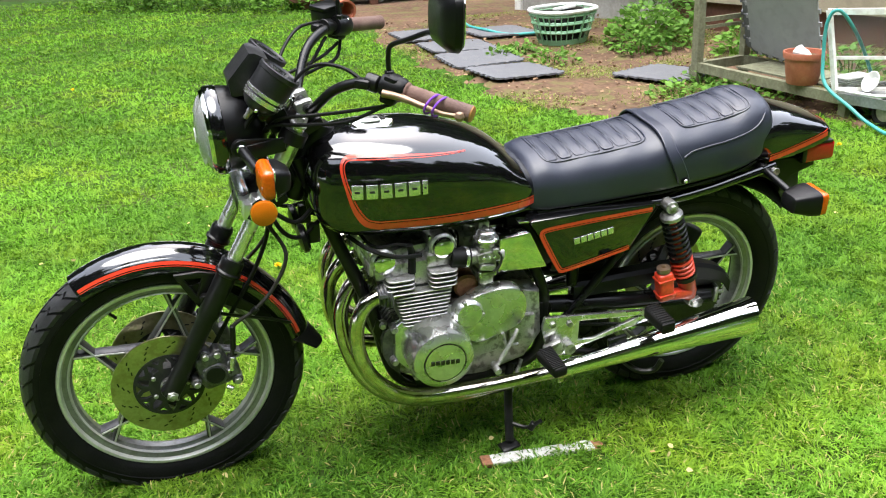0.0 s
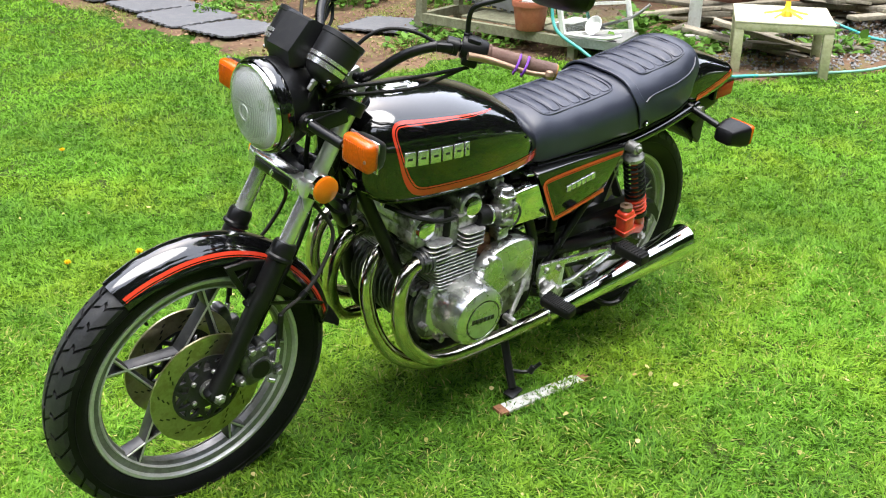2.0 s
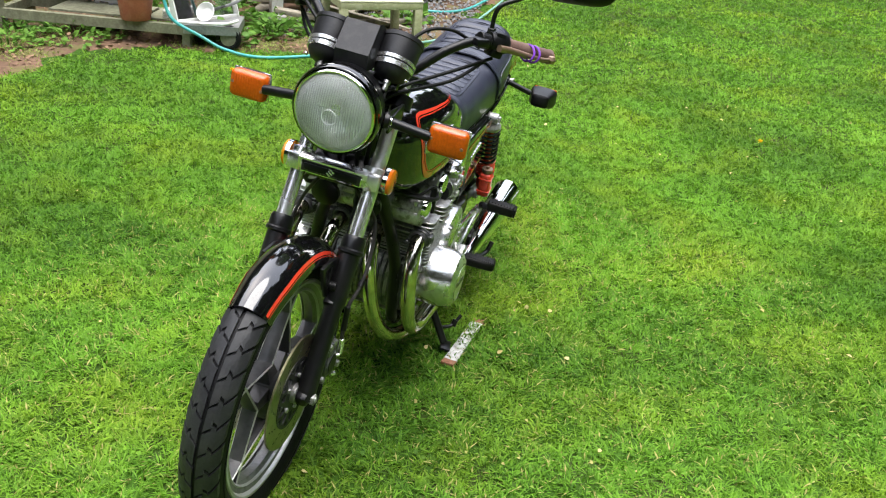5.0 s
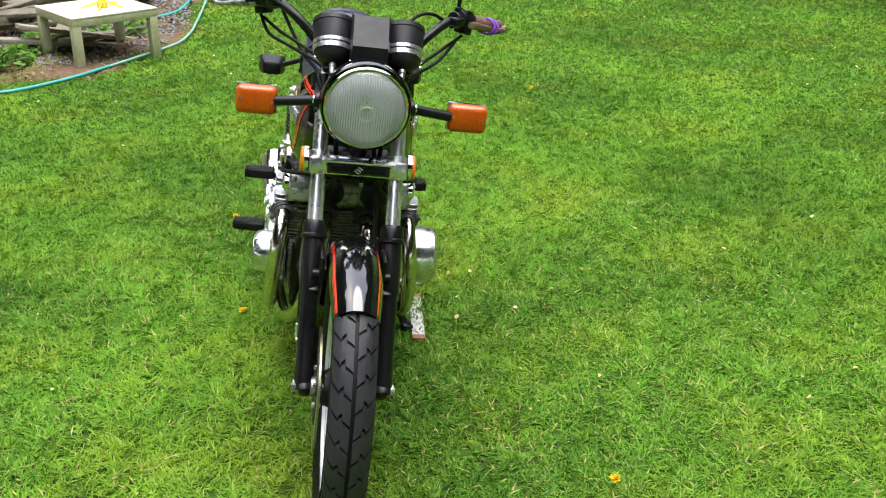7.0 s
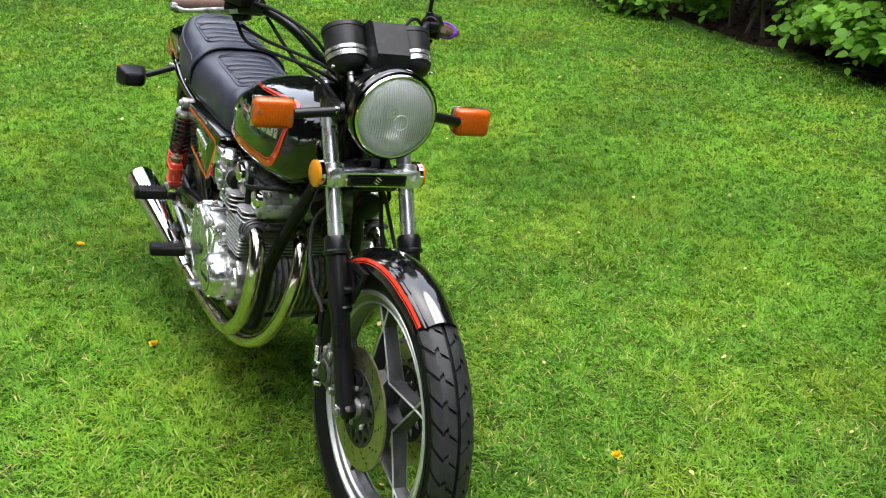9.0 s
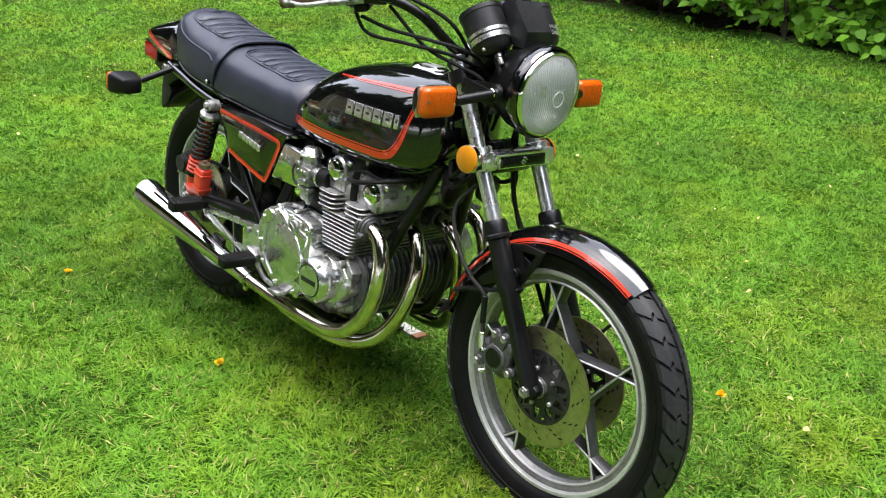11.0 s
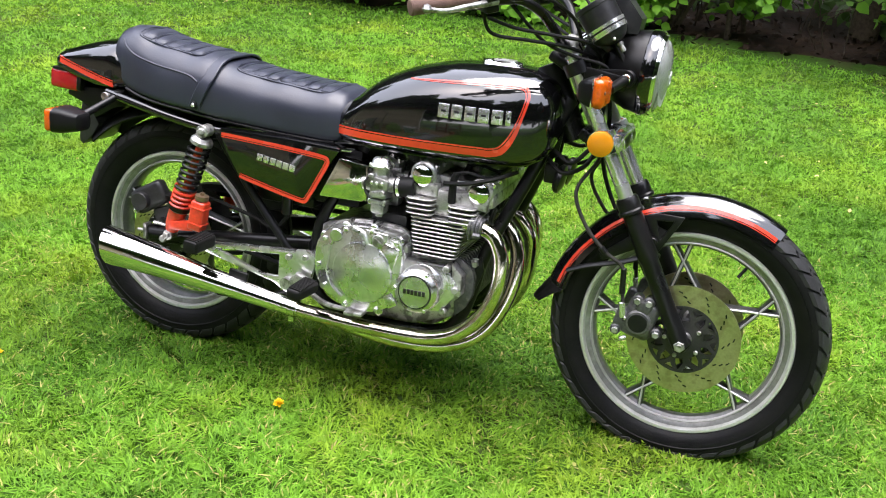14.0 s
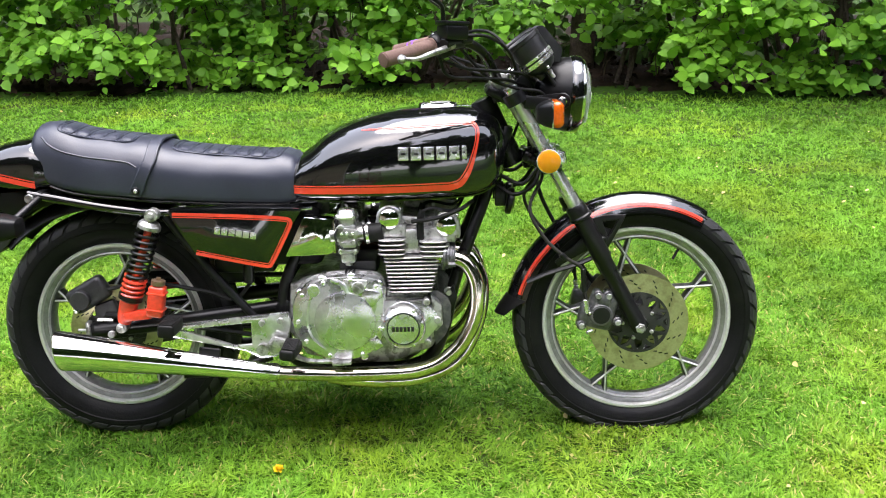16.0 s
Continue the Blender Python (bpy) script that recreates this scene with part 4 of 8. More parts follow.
for s in SIDES:
    pts = stripe_loop(s)
    fine = curve([(x, w, z) for x, z, w in pts], 3)
    thick_a, thick_b, thin_a, thin_b = [], [], [], []
    for i, p in enumerate(fine):
        d = fine[min(i + 1, len(fine) - 1)] - fine[max(i - 1, 0)]
        nx, nz = -d.z, d.x
        ln = math.hypot(nx, nz) or 1
        nx, nz, w = nx / ln, nz / ln, p.y

        def on(o):
            x, z = p.x + nx * o, p.z + nz * o
            zt = tank_section(x)[0]
            z = min(z, zt - 0.012)
            return Vector((x, s * tank_y(x, z, 0.0013), z))

        thick_a.append(on(-w))
        thick_b.append(on(w * 0.45))
        thin_a.append(on(w * 0.45 + min(w, 0.0022)))
        thin_b.append(on(w * 0.45 + min(w, 0.0022) + min(w * 0.55, 0.0035)))
    part("pinstripe", [ribbon(thick_a, thick_b), ribbon(thin_a, thin_b)], RED, tank, "red outline stripe")
    # maker's name as plain raised silver blocks
    for k in range(6):
        x0 = 0.169 + 0.0325 * k
        wide = 0.013 if k == 5 else 0.027
        xm = x0 + wide / 2 if s < 0 else 0.169 + 0.190 - (x0 - 0.169) - wide / 2
        y = tank_y(xm, 0.797)
        slope = math.degrees(math.atan2(tank_y(xm + 0.02, 0.797) - tank_y(xm - 0.02, 0.797), 0.04))
        tip = math.degrees(math.atan2(tank_y(xm, 0.815) - tank_y(xm, 0.780), 0.035))
        part("badge_block", [box((xm, s * (y + 0.0012), 0.797), (wide, 0.006, 0.034), (s * -tip, 0, s * slope), 0.0015)], BADGE, tank)
        part("badge_slot", [box((xm, s * (y + 0.0014), 0.797), (wide * 0.45, 0.0068, 0.0055), (s * -tip, 0, s * slope), 0.0008)], INK, tank)
part("fuel_cap", loft([[(0.273 + 0.050 * f * math.cos(a), 0.040 * f * math.copysign(abs(math.sin(a)) ** 0.8, math.sin(a)), 0.9045 + h - 0.35 * (0.04 * f * math.sin(a)) ** 2 / 0.04) for a in (2 * math.pi * k / 40 for k in range(40))]
                             for f, h in ((1.06, -0.014), (1.06, 0.004), (1.0, 0.0085), (0.70, 0.0105), (0.68, 0.0075), (0.30, 0.008))]), CHROME, tank, "oval chrome fuel filler lid")
part("cap_plate", [box((0.278, 0, 0.9135), (0.052, 0.034, 0.004), bevel=0.0018)], DULLCHROME, tank)
part("keyhole", [rod((0.262, 0, 0.914), (0.262, 0, 0.9165), 0.006)], INK, tank)
part("tank_seam", [tube([(x, s * tank_y(x, tank_section(x)[1] + 0.004) * 0.99, tank_section(x)[1] + 0.001) for x in np.linspace(-0.11, 0.42, 18)], 0.003, 6, 2) for s in SIDES], PAINT, tank)
part("fuel_tap", [box((0.03, 0.12, 0.655), (0.03, 0.03, 0.03), bevel=0.006), rod((0.03, 0.13, 0.655), (0.03, 0.158, 0.652), 0.008)], CAST, tank)

# seat
SX = [-0.090, -0.10, -0.125, -0.18, -0.30, -0.43, -0.462, -0.50, -0.56, -0.66, -0.715, -0.755, -0.785, -0.803]
ST = [0.760, 0.780, 0.793, 0.796, 0.805, 0.821, 0.829, 0.838, 0.845, 0.861, 0.878, 0.882, 0.870, 0.835]
SB = [0.690, 0.672, 0.664, 0.664, 0.669, 0.677, 0.679, 0.683, 0.689, 0.700, 0.712, 0.728, 0.752, 0.790]
SW = [0.100, 0.112, 0.122, 0.128, 0.134, 0.139, 0.141, 0.140, 0.139, 0.133, 0.124, 0.113, 0.096, 0.062]


def seat_section(x):
    zt, zb, w = spline(SX, ST, x), spline(SX, SB, x), spline(SX, SW, x)
    return zt, zb, w, zb + 0.42 * (zt - zb)


def seat_z(x, y):
    zt, zb, w, zm = seat_section(x)
    return zm + (zt - zm) * max(0.0, 1 - min(1, abs(y) / w) ** 3.0) ** (1 / 2.2)


def seat_y(x, z):
    zt, zb, w, zm = seat_section(x)
    return w * max(0.0, 1 - max(0, (z - zm) / (zt - zm)) ** 2.2) ** (1 / 3.0) if z > zm else w * (1 - 0.08 * ((zm - z) / (zm - zb)) ** 2)


rings = []
for k in range(81):
    x = SX[0] + (SX[-1] - SX[0]) * k / 80
    zt, zb, w, zm = seat_section(x)
    ring = []
    for j in range(60):
        a = 2 * math.pi * j / 60
        ca, sa = math.cos(a), math.sin(a)
        if sa >= 0:
            y, z = w * math.copysign(abs(ca) ** (2 / 3.0), ca), zm + (zt - zm) * abs(sa) ** (2 / 2.2)
        else:
            y, z = w * math.copysign(abs(ca) ** (2 / 9.0), ca) * (1 - 0.08 * abs(sa) ** 2), zm - (zm - zb) * abs(sa) ** (2 / 9.0)
        crease = 0.0012 * math.sin(x * 55 + 3 * math.sin(y * 20)) * max(0, sa) ** 0.5
        ring.append((x, y, z + crease))
    rings.append(ring)
seat = part("seat", loft(rings), VINYL, bike, "long black vinyl dual seat with quilted bars and a strap", 60)


def rib(x0, x1, half):
    """One raised padded bar of the seat top with its seam."""
    n, m = 9, 19
    rows = []
    for i in range(n):
        u = -1 + 2 * i / (n - 1)
        row = []
        for j in range(m):
            v = -1 + 2 * j / (m - 1)
            x = (x0 + x1) / 2 + u * (x0 - x1) / 2 * (1 - 0.06 * v * v)
            y = v * half * (1 - 0.05 * u * u)
            row.append(Vector((x, y, seat_z(x, y) - 0.002 + 0.0040 * (1 - u ** 4) ** 0.6 * (1 - v ** 8) ** 0.6)))
        rows.append(row)
    bm = bmesh.new()
    vs = [[bm.verts.new(p) for p in r] for r in rows]
    for i in range(n - 1):
        for j in range(m - 1):
            bm.faces.new((vs[i][j], vs[i][j + 1], vs[i + 1][j + 1], vs[i + 1][j]))
    bmesh.ops.recalc_face_normals(bm, faces=bm.faces)
    loop = []
    for a in np.linspace(0, 2 * math.pi, 33)[:-1]:
        u, v = math.copysign(abs(math.cos(a)) ** 0.35, math.cos(a)), math.copysign(abs(math.sin(a)) ** 0.35, math.sin(a))
        x, y = (x0 + x1) / 2 + u * ((x0 - x1) / 2 + 0.003), v * (half + 0.004)
        loop.append((x, y, seat_z(x, y) + 0.0005))
    return [bm, tube(loop, 0.0016, 6, 1, closed=True)]


for k in range(7):
    x = -0.150 - 0.0385 * k
    part("seat_bar", rib(x, x - 0.0300, 0.078), VINYL, seat)
for k in range(5):
    x = -0.530 - 0.0375 * k
    part("seat_bar", rib(x, x - 0.0295, 0.078), VINYL, seat)
for x0, x1, h in ((-0.140, -0.425, 0.090), (-0.520, -0.722, 0.088)):
    loop = []
    for a in np.linspace(0, 2 * math.pi, 65)[:-1]:
        u, v = math.copysign(abs(math.cos(a)) ** 0.22, math.cos(a)), math.copysign(abs(math.sin(a)) ** 0.22, math.sin(a))
        x, y = (x0 + x1) / 2 + u * (x0 - x1) / 2, v * h
        loop.append((x, y, seat_z(x, y) + 0.0008))
    part("quilting_seam", tube(loop, 0.0024, 6, 1, closed=True), VINYL, seat)
for s in SIDES:
    pipe = [(x, s * (seat_y(x, z) + 0.001), z) for x, z in ((-0.505, 0.772), (-0.53, 0.785), (-0.58, 0.793), (-0.64, 0.801), (-0.70, 0.815), (-0.735, 0.832), (-0.755, 0.850))]
    part("piping", tube(pipe, 0.0026, 6, 5), VINYL, seat)
band = []
for k in range(45):
    v = -1 + 2 * k / 44
    q = abs(v)
    if q < 0.62:
        y = v / 0.62 * 0.125
        x = -0.462 - 0.010 * q
        z = seat_z(x, y) + 0.007
    else:
        f = (q - 0.62) / 0.38
        x = -0.468 - 0.044 * f
        z0 = seat_z(-0.468, 0.125)
        z = z0 + (0.702 - z0) * f
        y = math.copysign(seat_y(x, z) + 0.007, v)
    band.append((x, y, z))
rr = []
for i, p in enumerate(band):
    p = Vector(p)
    q = Vector(band[min(i + 1, 44)]) - Vector(band[max(i - 1, 0)])
    q.normalize()
    w = Vector((1, 0, 0)) - q * q.x
    w.normalize()
    nrm = w.cross(q)
    rr.append([p + w * 0.0125 + nrm * 0.002, p - w * 0.0125 + nrm * 0.002, p - w * 0.0125 - nrm * 0.004, p + w * 0.0125 - nrm * 0.004])
part("strap", loft(rr), VINYL, seat, "black grab strap")
part("strap_hem", [tube([(a[k] + a[3 - k]) / 2 for a in rr], 0.0034, 7, 1) for k in (0, 1)], VINYL, seat)
for s in SIDES:
    part("strap_button", revolve([(0, 0.014), (0.006, 0.0135), (0.0105, 0.010), (0.012, 0.0), (0, 0.0)], (-0.509, s * (seat_y(-0.509, 0.712) + 0.002), 0.712), (0, s, 0), 20), PLASTIC, seat)
    part("stud", revolve([(0, 0.0165), (0.004, 0.0158), (0.0062, 0.0128), (0, 0.012)], (-0.509, s * (seat_y(-0.509, 0.712) + 0.002), 0.712), (0, s, 0), 16), BADGE, seat)
part("seat_base_trim", [tube([(x, s * (seat_section(x)[2] * 0.93 + 0.001), seat_section(x)[1] + 0.002) for x in np.linspace(-0.12, -0.74, 16)], 0.004, 6, 2) for s in SIDES], SATIN, seat)

# tail
QX = [-0.735, -0.78, -0.83, -0.88, -0.93, -0.96, -0.978, -0.986]
QT = [0.815, 0.838, 0.838, 0.827, 0.811, 0.800, 0.790, 0.772]
QB = [0.722, 0.714, 0.712, 0.720, 0.734, 0.744, 0.749, 0.755]
QW = [0.112, 0.116, 0.114, 0.110, 0.105, 0.100, 0.093, 0.080]


def tail_y(x, z, lift=0.0):
    zt, zb, w = spline(QX, QT, x), spline(QX, QB, x), spline(QX, QW, x)
    zm = zb + 0.4 * (zt - zb)
    q = (1 - max(0, min(0.999, (z - zm) / (zt - zm))) ** 2.6) ** (1 / 3) if z > zm else 1.0
    return w * q + lift


rings = []
for k in range(33):
    x = QX[0] + (QX[-1] - QX[0]) * k / 32
    zt, zb, w = spline(QX, QT, x), spline(QX, QB, x), spline(QX, QW, x)
    zm = zb + 0.4 * (zt - zb)
    ring = []
    for j in range(44):
        a = 2 * math.pi * j / 44
        ca, sa = math.cos(a), math.sin(a)
        if sa >= 0:
            ring.append((x, w * math.copysign(abs(ca) ** (2 / 3), ca), zm + (zt - zm) * abs(sa) ** (2 / 2.6)))
        else:
            ring.append((x, w * math.copysign(abs(ca) ** (2 / 8), ca), zm - (zm - zb) * abs(sa) ** (2 / 8)))
    rings.append(ring)
tail = part("tail_cowl", loft(rings), PAINT, bike, "gloss black tail cowl with a red stripe", 60)
for s in SIDES:
    def tail_line(o):
        return [Vector((x, s * tail_y(x, z + o, 0.0014), z + o)) for x, z in ((-0.778 - 0.185 * k / 16, 0.728 + 0.046 * (k / 16) ** 1.1) for k in range(17))]

    part("pinstripe", [ribbon(tail_line(-0.009), tail_line(0.004)), ribbon(tail_line(0.0065), tail_line(0.0095))], RED, tail, "red stripe")
part("tail_stripe", [ribbon([Vector((-0.966, 0.094 * v, 0.7965 - 0.028 * abs(v) ** 5 + 0.002)) for v in np.linspace(-1, 1, 17)], [Vector((-0.976, 0.0925 * v, 0.7915 - 0.028 * abs(v) ** 5 + 0.003)) for v in np.linspace(-1, 1, 17)])], RED, tail)
lamp = part("tail_light", [box((-0.952, 0, 0.716), (0.096, 0.196, 0.054), (0, 3, 0), 0.010, 3)], REDLENS, bike, "wide red tail light")
part("tail_light_rim", [box((-0.944, 0, 0.744), (0.090, 0.198, 0.008), (0, 3, 0), 0.003), box((-0.902, 0, 0.718), (0.016, 0.204, 0.056), (0, 3, 0), 0.006)], SATIN, lamp)
for s in SIDES:
    bx, bz = (0, 0) if s > 0 else (-0.018, -0.018)
    st = part("turn_signal_stalk", [rod((-0.765, s * 0.105, 0.700), (-0.785 + bx, s * 0.205, 0.672 + bz), 0.0095), rod((-0.762, s * 0.095, 0.703), (-0.768, s * 0.118, 0.697), 0.015)], SATIN, bike)
    sig = part("turn_signal", loft([[(x + bx, s * 0.246 + w * math.copysign(abs(math.cos(a)) ** 0.45, math.cos(a)), 0.660 + bz + h * math.copysign(abs(math.sin(a)) ** 0.45, math.sin(a))) for a in (2 * math.pi * k / 24 for k in range(24))]
                                    for x, w, h in ((-0.752, 0.020, 0.014), (-0.758, 0.030, 0.022), (-0.800, 0.044, 0.032), (-0.826, 0.047, 0.034))]), PLASTIC, bike, "black rear turn signal with an amber lens")
    part("lens", box((-0.838 + bx, s * 0.246, 0.660 + bz), (0.026, 0.085, 0.059), (0, 0, 0), 0.009, 3), AMBER, sig, "amber plastic lens")
    part("seat_lock_knob", [rod((-0.79, s * 0.105, 0.695), (-0.79, s * 0.135, 0.695), 0.009), rod((-0.79, s * 0.133, 0.695), (-0.79, s * 0.138, 0.695), 0.012)], CAST, bike)
# rear mudguard
rings = []
for k in range(33):
    a = radians(48 + 92 * k / 32)
    r = 0.366 + 0.02 * (k / 32) ** 2
    half = 0.072
    rings.append([(REAR[0] + (r - 0.035 * abs(v) ** 3) * math.cos(a), half * v, REAR[1] + (r - 0.035 * abs(v) ** 3) * math.sin(a)) for v in np.linspace(-1, 1, 13)]
                 + [(REAR[0] + (r - 0.004 - 0.035 * abs(v) ** 3) * math.cos(a), half * v * 0.97, REAR[1] + (r - 0.004 - 0.035 * abs(v) ** 3) * math.sin(a)) for v in np.linspace(1, -1, 13)])
guard = part("rear_mudguard", loft(rings), PLASTIC, bike, "black rear mudguard with a grey flap")
part("flap", [plate([(-0.885, 0.640), (-0.860, 0.600), (-0.885, 0.560), (-0.915, 0.535), (-0.925, 0.545), (-0.925, 0.600), (-0.915, 0.66)], -0.070, 0.070, bevel=0.004)], CALIPER, guard, "dull grey mudguard flap")
part("undertray", [plate([(-0.72, 0.715), (-0.95, 0.70), (-0.95, 0.675), (-0.88, 0.65), (-0.86, 0.62), (-0.80, 0.655), (-0.72, 0.68)], -0.085, 0.085, bevel=0.004)], PLASTIC, guard)

# side covers
for s in SIDES:
    ya, yb = (0.100, 0.156) if s > 0 else (-0.156, -0.100)
    cover = part("side_cover", [plate([(-0.432, 0.655), (-0.425, 0.664), (-0.24, 0.667), (-0.082, 0.662), (-0.086, 0.650), (-0.118, 0.600), (-0.168, 0.508), (-0.180, 0.500), (-0.362, 0.538), (-0.395, 0.590)], ya, yb, bevel=0.008)], PAINT, bike, "gloss black side cover with a red outline")
    loop = [(-0.418, 0.650), (-0.32, 0.646), (-0.22, 0.641), (-0.13, 0.634), (-0.115, 0.626), (-0.118, 0.612), (-0.140, 0.568), (-0.166, 0.520), (-0.178, 0.511), (-0.22, 0.518), (-0.30, 0.535), (-0.362, 0.549)]
    path = curve([(x, 0, z) for x, z in loop], 6)
    a, b, c, d = [], [], [], []
    for i, p in enumerate(path):
        t = path[min(i + 1, len(path) - 1)] - path[max(i - 1, 0)]
        n = Vector((t.z, 0, -t.x)).normalized()
        for lst, o in ((a, -0.0058), (b, 0.0028), (c, 0.0048), (d, 0.0072)):
            q = p + n * o
            lst.append((q.x, s * 0.1574, q.z))
    part("pinstripe", [ribbon(a, b), ribbon(c, d)], RED, cover, "red outline stripe")
    for k in range(6):
        xx = -0.304 + 0.0185 * k
        part("badge_block", box((xx, s * 0.1575, 0.606 - (xx + 0.304) * 0.16), (0.0155, 0.004, 0.018), (0, 9, 0), 0.001), BADGE, cover)
    box_ob = part("airbox_cover", [plate([(-0.080, 0.640), (0.000, 0.633), (-0.001, 0.548), (-0.012, 0.538), (-0.132, 0.534)], min(s * 0.085, s * 0.166), max(s * 0.085, s * 0.166), bevel=0.006)], CHROME, bike, "chrome airbox end cover")
    part("lip", [box((-0.0005, s * 0.126, 0.588), (0.006, 0.086, 0.092), (0, 0, 0), 0.003)], CHROME_WORN, box_ob)
    part("bright_trim", [box((-0.095, s * 0.128, 0.655), (0.075, 0.030, 0.006), (0, -3, 0), 0.002)], CHROME, bike)
part("airbox", [box((-0.16, 0, 0.575), (0.24, 0.20, 0.16), bevel=0.02), box((-0.30, 0, 0.53), (0.10, 0.17, 0.17), bevel=0.015)], PLASTIC, bike)
part("battery_tray", [box((-0.25, 0, 0.50), (0.16, 0.21, 0.04), bevel=0.006), rod((-0.235, -0.128, 0.46), (-0.235, -0.128, 0.52), 0.014), rod((-0.235, 0.10, 0.43), (-0.235, 0.10, 0.51), 0.016)], SATIN, bike)

# engine
def circle(cx, cz, r, n=28, a0=0.0, a1=2 * math.pi):
    return [(cx + r * math.cos(a0 + (a1 - a0) * k / n), cz + r * math.sin(a0 + (a1 - a0) * k / n)) for k in range(n)]


def fin(x0, x1, y0, y1, z, r=0.011, t=0.0019):
    """A thin level fin with rounded corners and a softened edge."""
    rings = []
    for dz, inset in ((-t, 0.0012), (-t * 0.4, 0.0), (t * 0.4, 0.0), (t, 0.0012)):
        ring = []
        for cx, cy, a0 in ((x1 - r, y1 - r, 0), (x0 + r, y1 - r, 90), (x0 + r, y0 + r, 180), (x1 - r, y0 + r, 270)):
            ring += [(cx + (r - inset) * math.cos(radians(a0 + 22.5 * k)), cy + (r - inset) * math.sin(radians(a0 + 22.5 * k)), z + dz) for k in range(5)]
        rings.append(ring)
    return loft(rings)


case = part("crankcase", [plate([(-0.125, 0.455), (-0.06, 0.475), (0.06, 0.470), (0.13, 0.445), (0.262, 0.435), (0.285, 0.395), (0.282, 0.335), (0.245, 0.275), (0.14, 0.235), (0.02, 0.232), (-0.09, 0.262), (-0.135, 0.33)],
                                -0.150, 0.150, bevel=0.014),
                          plate([(0.22, 0.250), (0.18, 0.225), (0.00, 0.222), (-0.03, 0.245)], -0.105, 0.105, bevel=0.012)], CAST, bike, "cast aluminium crankcase")
for k in range(19):
    y = -0.153 + 0.017 * k
    part("sump_rib", plate([(0.235, 0.442), (0.262, 0.436), (0.290, 0.414), (0.298, 0.390), (0.296, 0.345), (0.280, 0.31), (0.255, 0.285)], y - 0.0022, y + 0.0022, bevel=0.001), CALIPERGREY, case)
# core takes the dark caliper colour, which paints in the shade between the fins
barrel = part("cylinder_block", [box((0.199, 0, 0.485), (0.100, 0.318, 0.105), bevel=0.008)], CALIPER, bike, "finned aluminium cylinder block, core blackened for shade between fins")
for k in range(10):
    part("cooling_fin", fin(0.138 - 0.0014 * k, 0.250 + 0.0028 * k, -0.186, 0.186, 0.440 + 0.0100 * k), FIN, barrel)
head = part("cylinder_head", [box((0.203, 0, 0.568), (0.122, 0.315, 0.070), bevel=0.010), box((0.215, 0, 0.615), (0.18, 0.250, 0.026), (0, 6, 0), 0.010), box((0.150, 0, 0.598), (0.070, 0.325, 0.034), bevel=0.006), box((0.280, 0, 0.585), (0.070, 0.325, 0.034), (0, 8, 0), 0.006)], CAST, bike, "cast cylinder head with bolted cam covers")
for k in range(4):
    z = 0.541 + 0.0122 * k
    for s in SIDES:
        part("cooling_fin", [fin(0.112, 0.183, min(s * 0.041, s * 0.193), max(s * 0.041, s * 0.193), z, 0.018), fin(0.219, 0.300 - 0.003 * k, min(s * 0.041, s * 0.193), max(s * 0.041, s * 0.193), z - 0.006, 0.018)], FIN, head)
for cx, cz in ((0.142, 0.630), (0.289, 0.609)):
    cam_box = part("cam_cover", [rod((cx, -0.156, cz), (cx, 0.156, cz), 0.0335, seg=32, edge=0.004), box((cx, 0, cz - 0.020), (0.074, 0.305, 0.034), bevel=0.008)], CAST, bike, "cast camshaft cover")
    for s in SIDES:
        part("end_cap", revolve([(0, 0.018), (0.018, 0.0165), (0.0255, 0.011), (0.0275, 0.0), (0, 0)], (cx, s * 0.156, cz), (0, s, 0), 32), CHROME, cam_box, "chrome dome cap")
    for y in (-0.14, -0.085, -0.03, 0.03, 0.085, 0.14):
        part("bolt", rod((cx + 0.026, y, cz + 0.012), (cx + 0.030, y, cz + 0.026), 0.0055, seg=6), BADGE, cam_box)
part("breather_cover", [box((0.215, 0, 0.645), (0.075, 0.09, 0.022), (0, 6, 0), 0.008)], CAST, bike)
for y in (-0.16, -0.053, 0.053, 0.16):
    part("spark_plug_cap", [tube([(0.222, y, 0.575), (0.222, y, 0.625), (0.228, y, 0.650)], [0.010, 0.0095, 0.008], 10, 4), rod((0.222, y, 0.555), (0.222, y, 0.578), 0.0075, seg=6)], RUBBER, bike)
    part("plug_lead", tube([(0.228, y, 0.648), (0.255, y * 0.98, 0.655), (0.31, y * 0.8, 0.645), (0.34, y * 0.3, 0.68), (0.32, 0.0, 0.71)], 0.004, 8, 6), RUBBER, bike)
for s in SIDES:
    part("wiring_loom", tube([(0.20, s * 0.165, 0.622), (0.26, s * 0.178, 0.632), (0.32, s * 0.155, 0.648), (0.36, s * 0.09, 0.66)], 0.0055, 8, 6), RUBBER, bike)

# right side: clutch cover, ignition cover
cl = [(-0.113, 0.385), (-0.108, 0.430), (-0.080, 0.466), (-0.045, 0.482), (0.010, 0.490), (0.075, 0.488), (0.112, 0.478), (0.124, 0.440), (0.122, 0.380), (0.118, 0.330), (0.098, 0.292), (0.050, 0.268), (0.0, 0.268),
      (-0.050, 0.280), (-0.090, 0.312), (-0.110, 0.348)]
clc = [(p.x, p.z) for p in curve([(x, 0, z) for x, z in cl], 3, closed=True)]
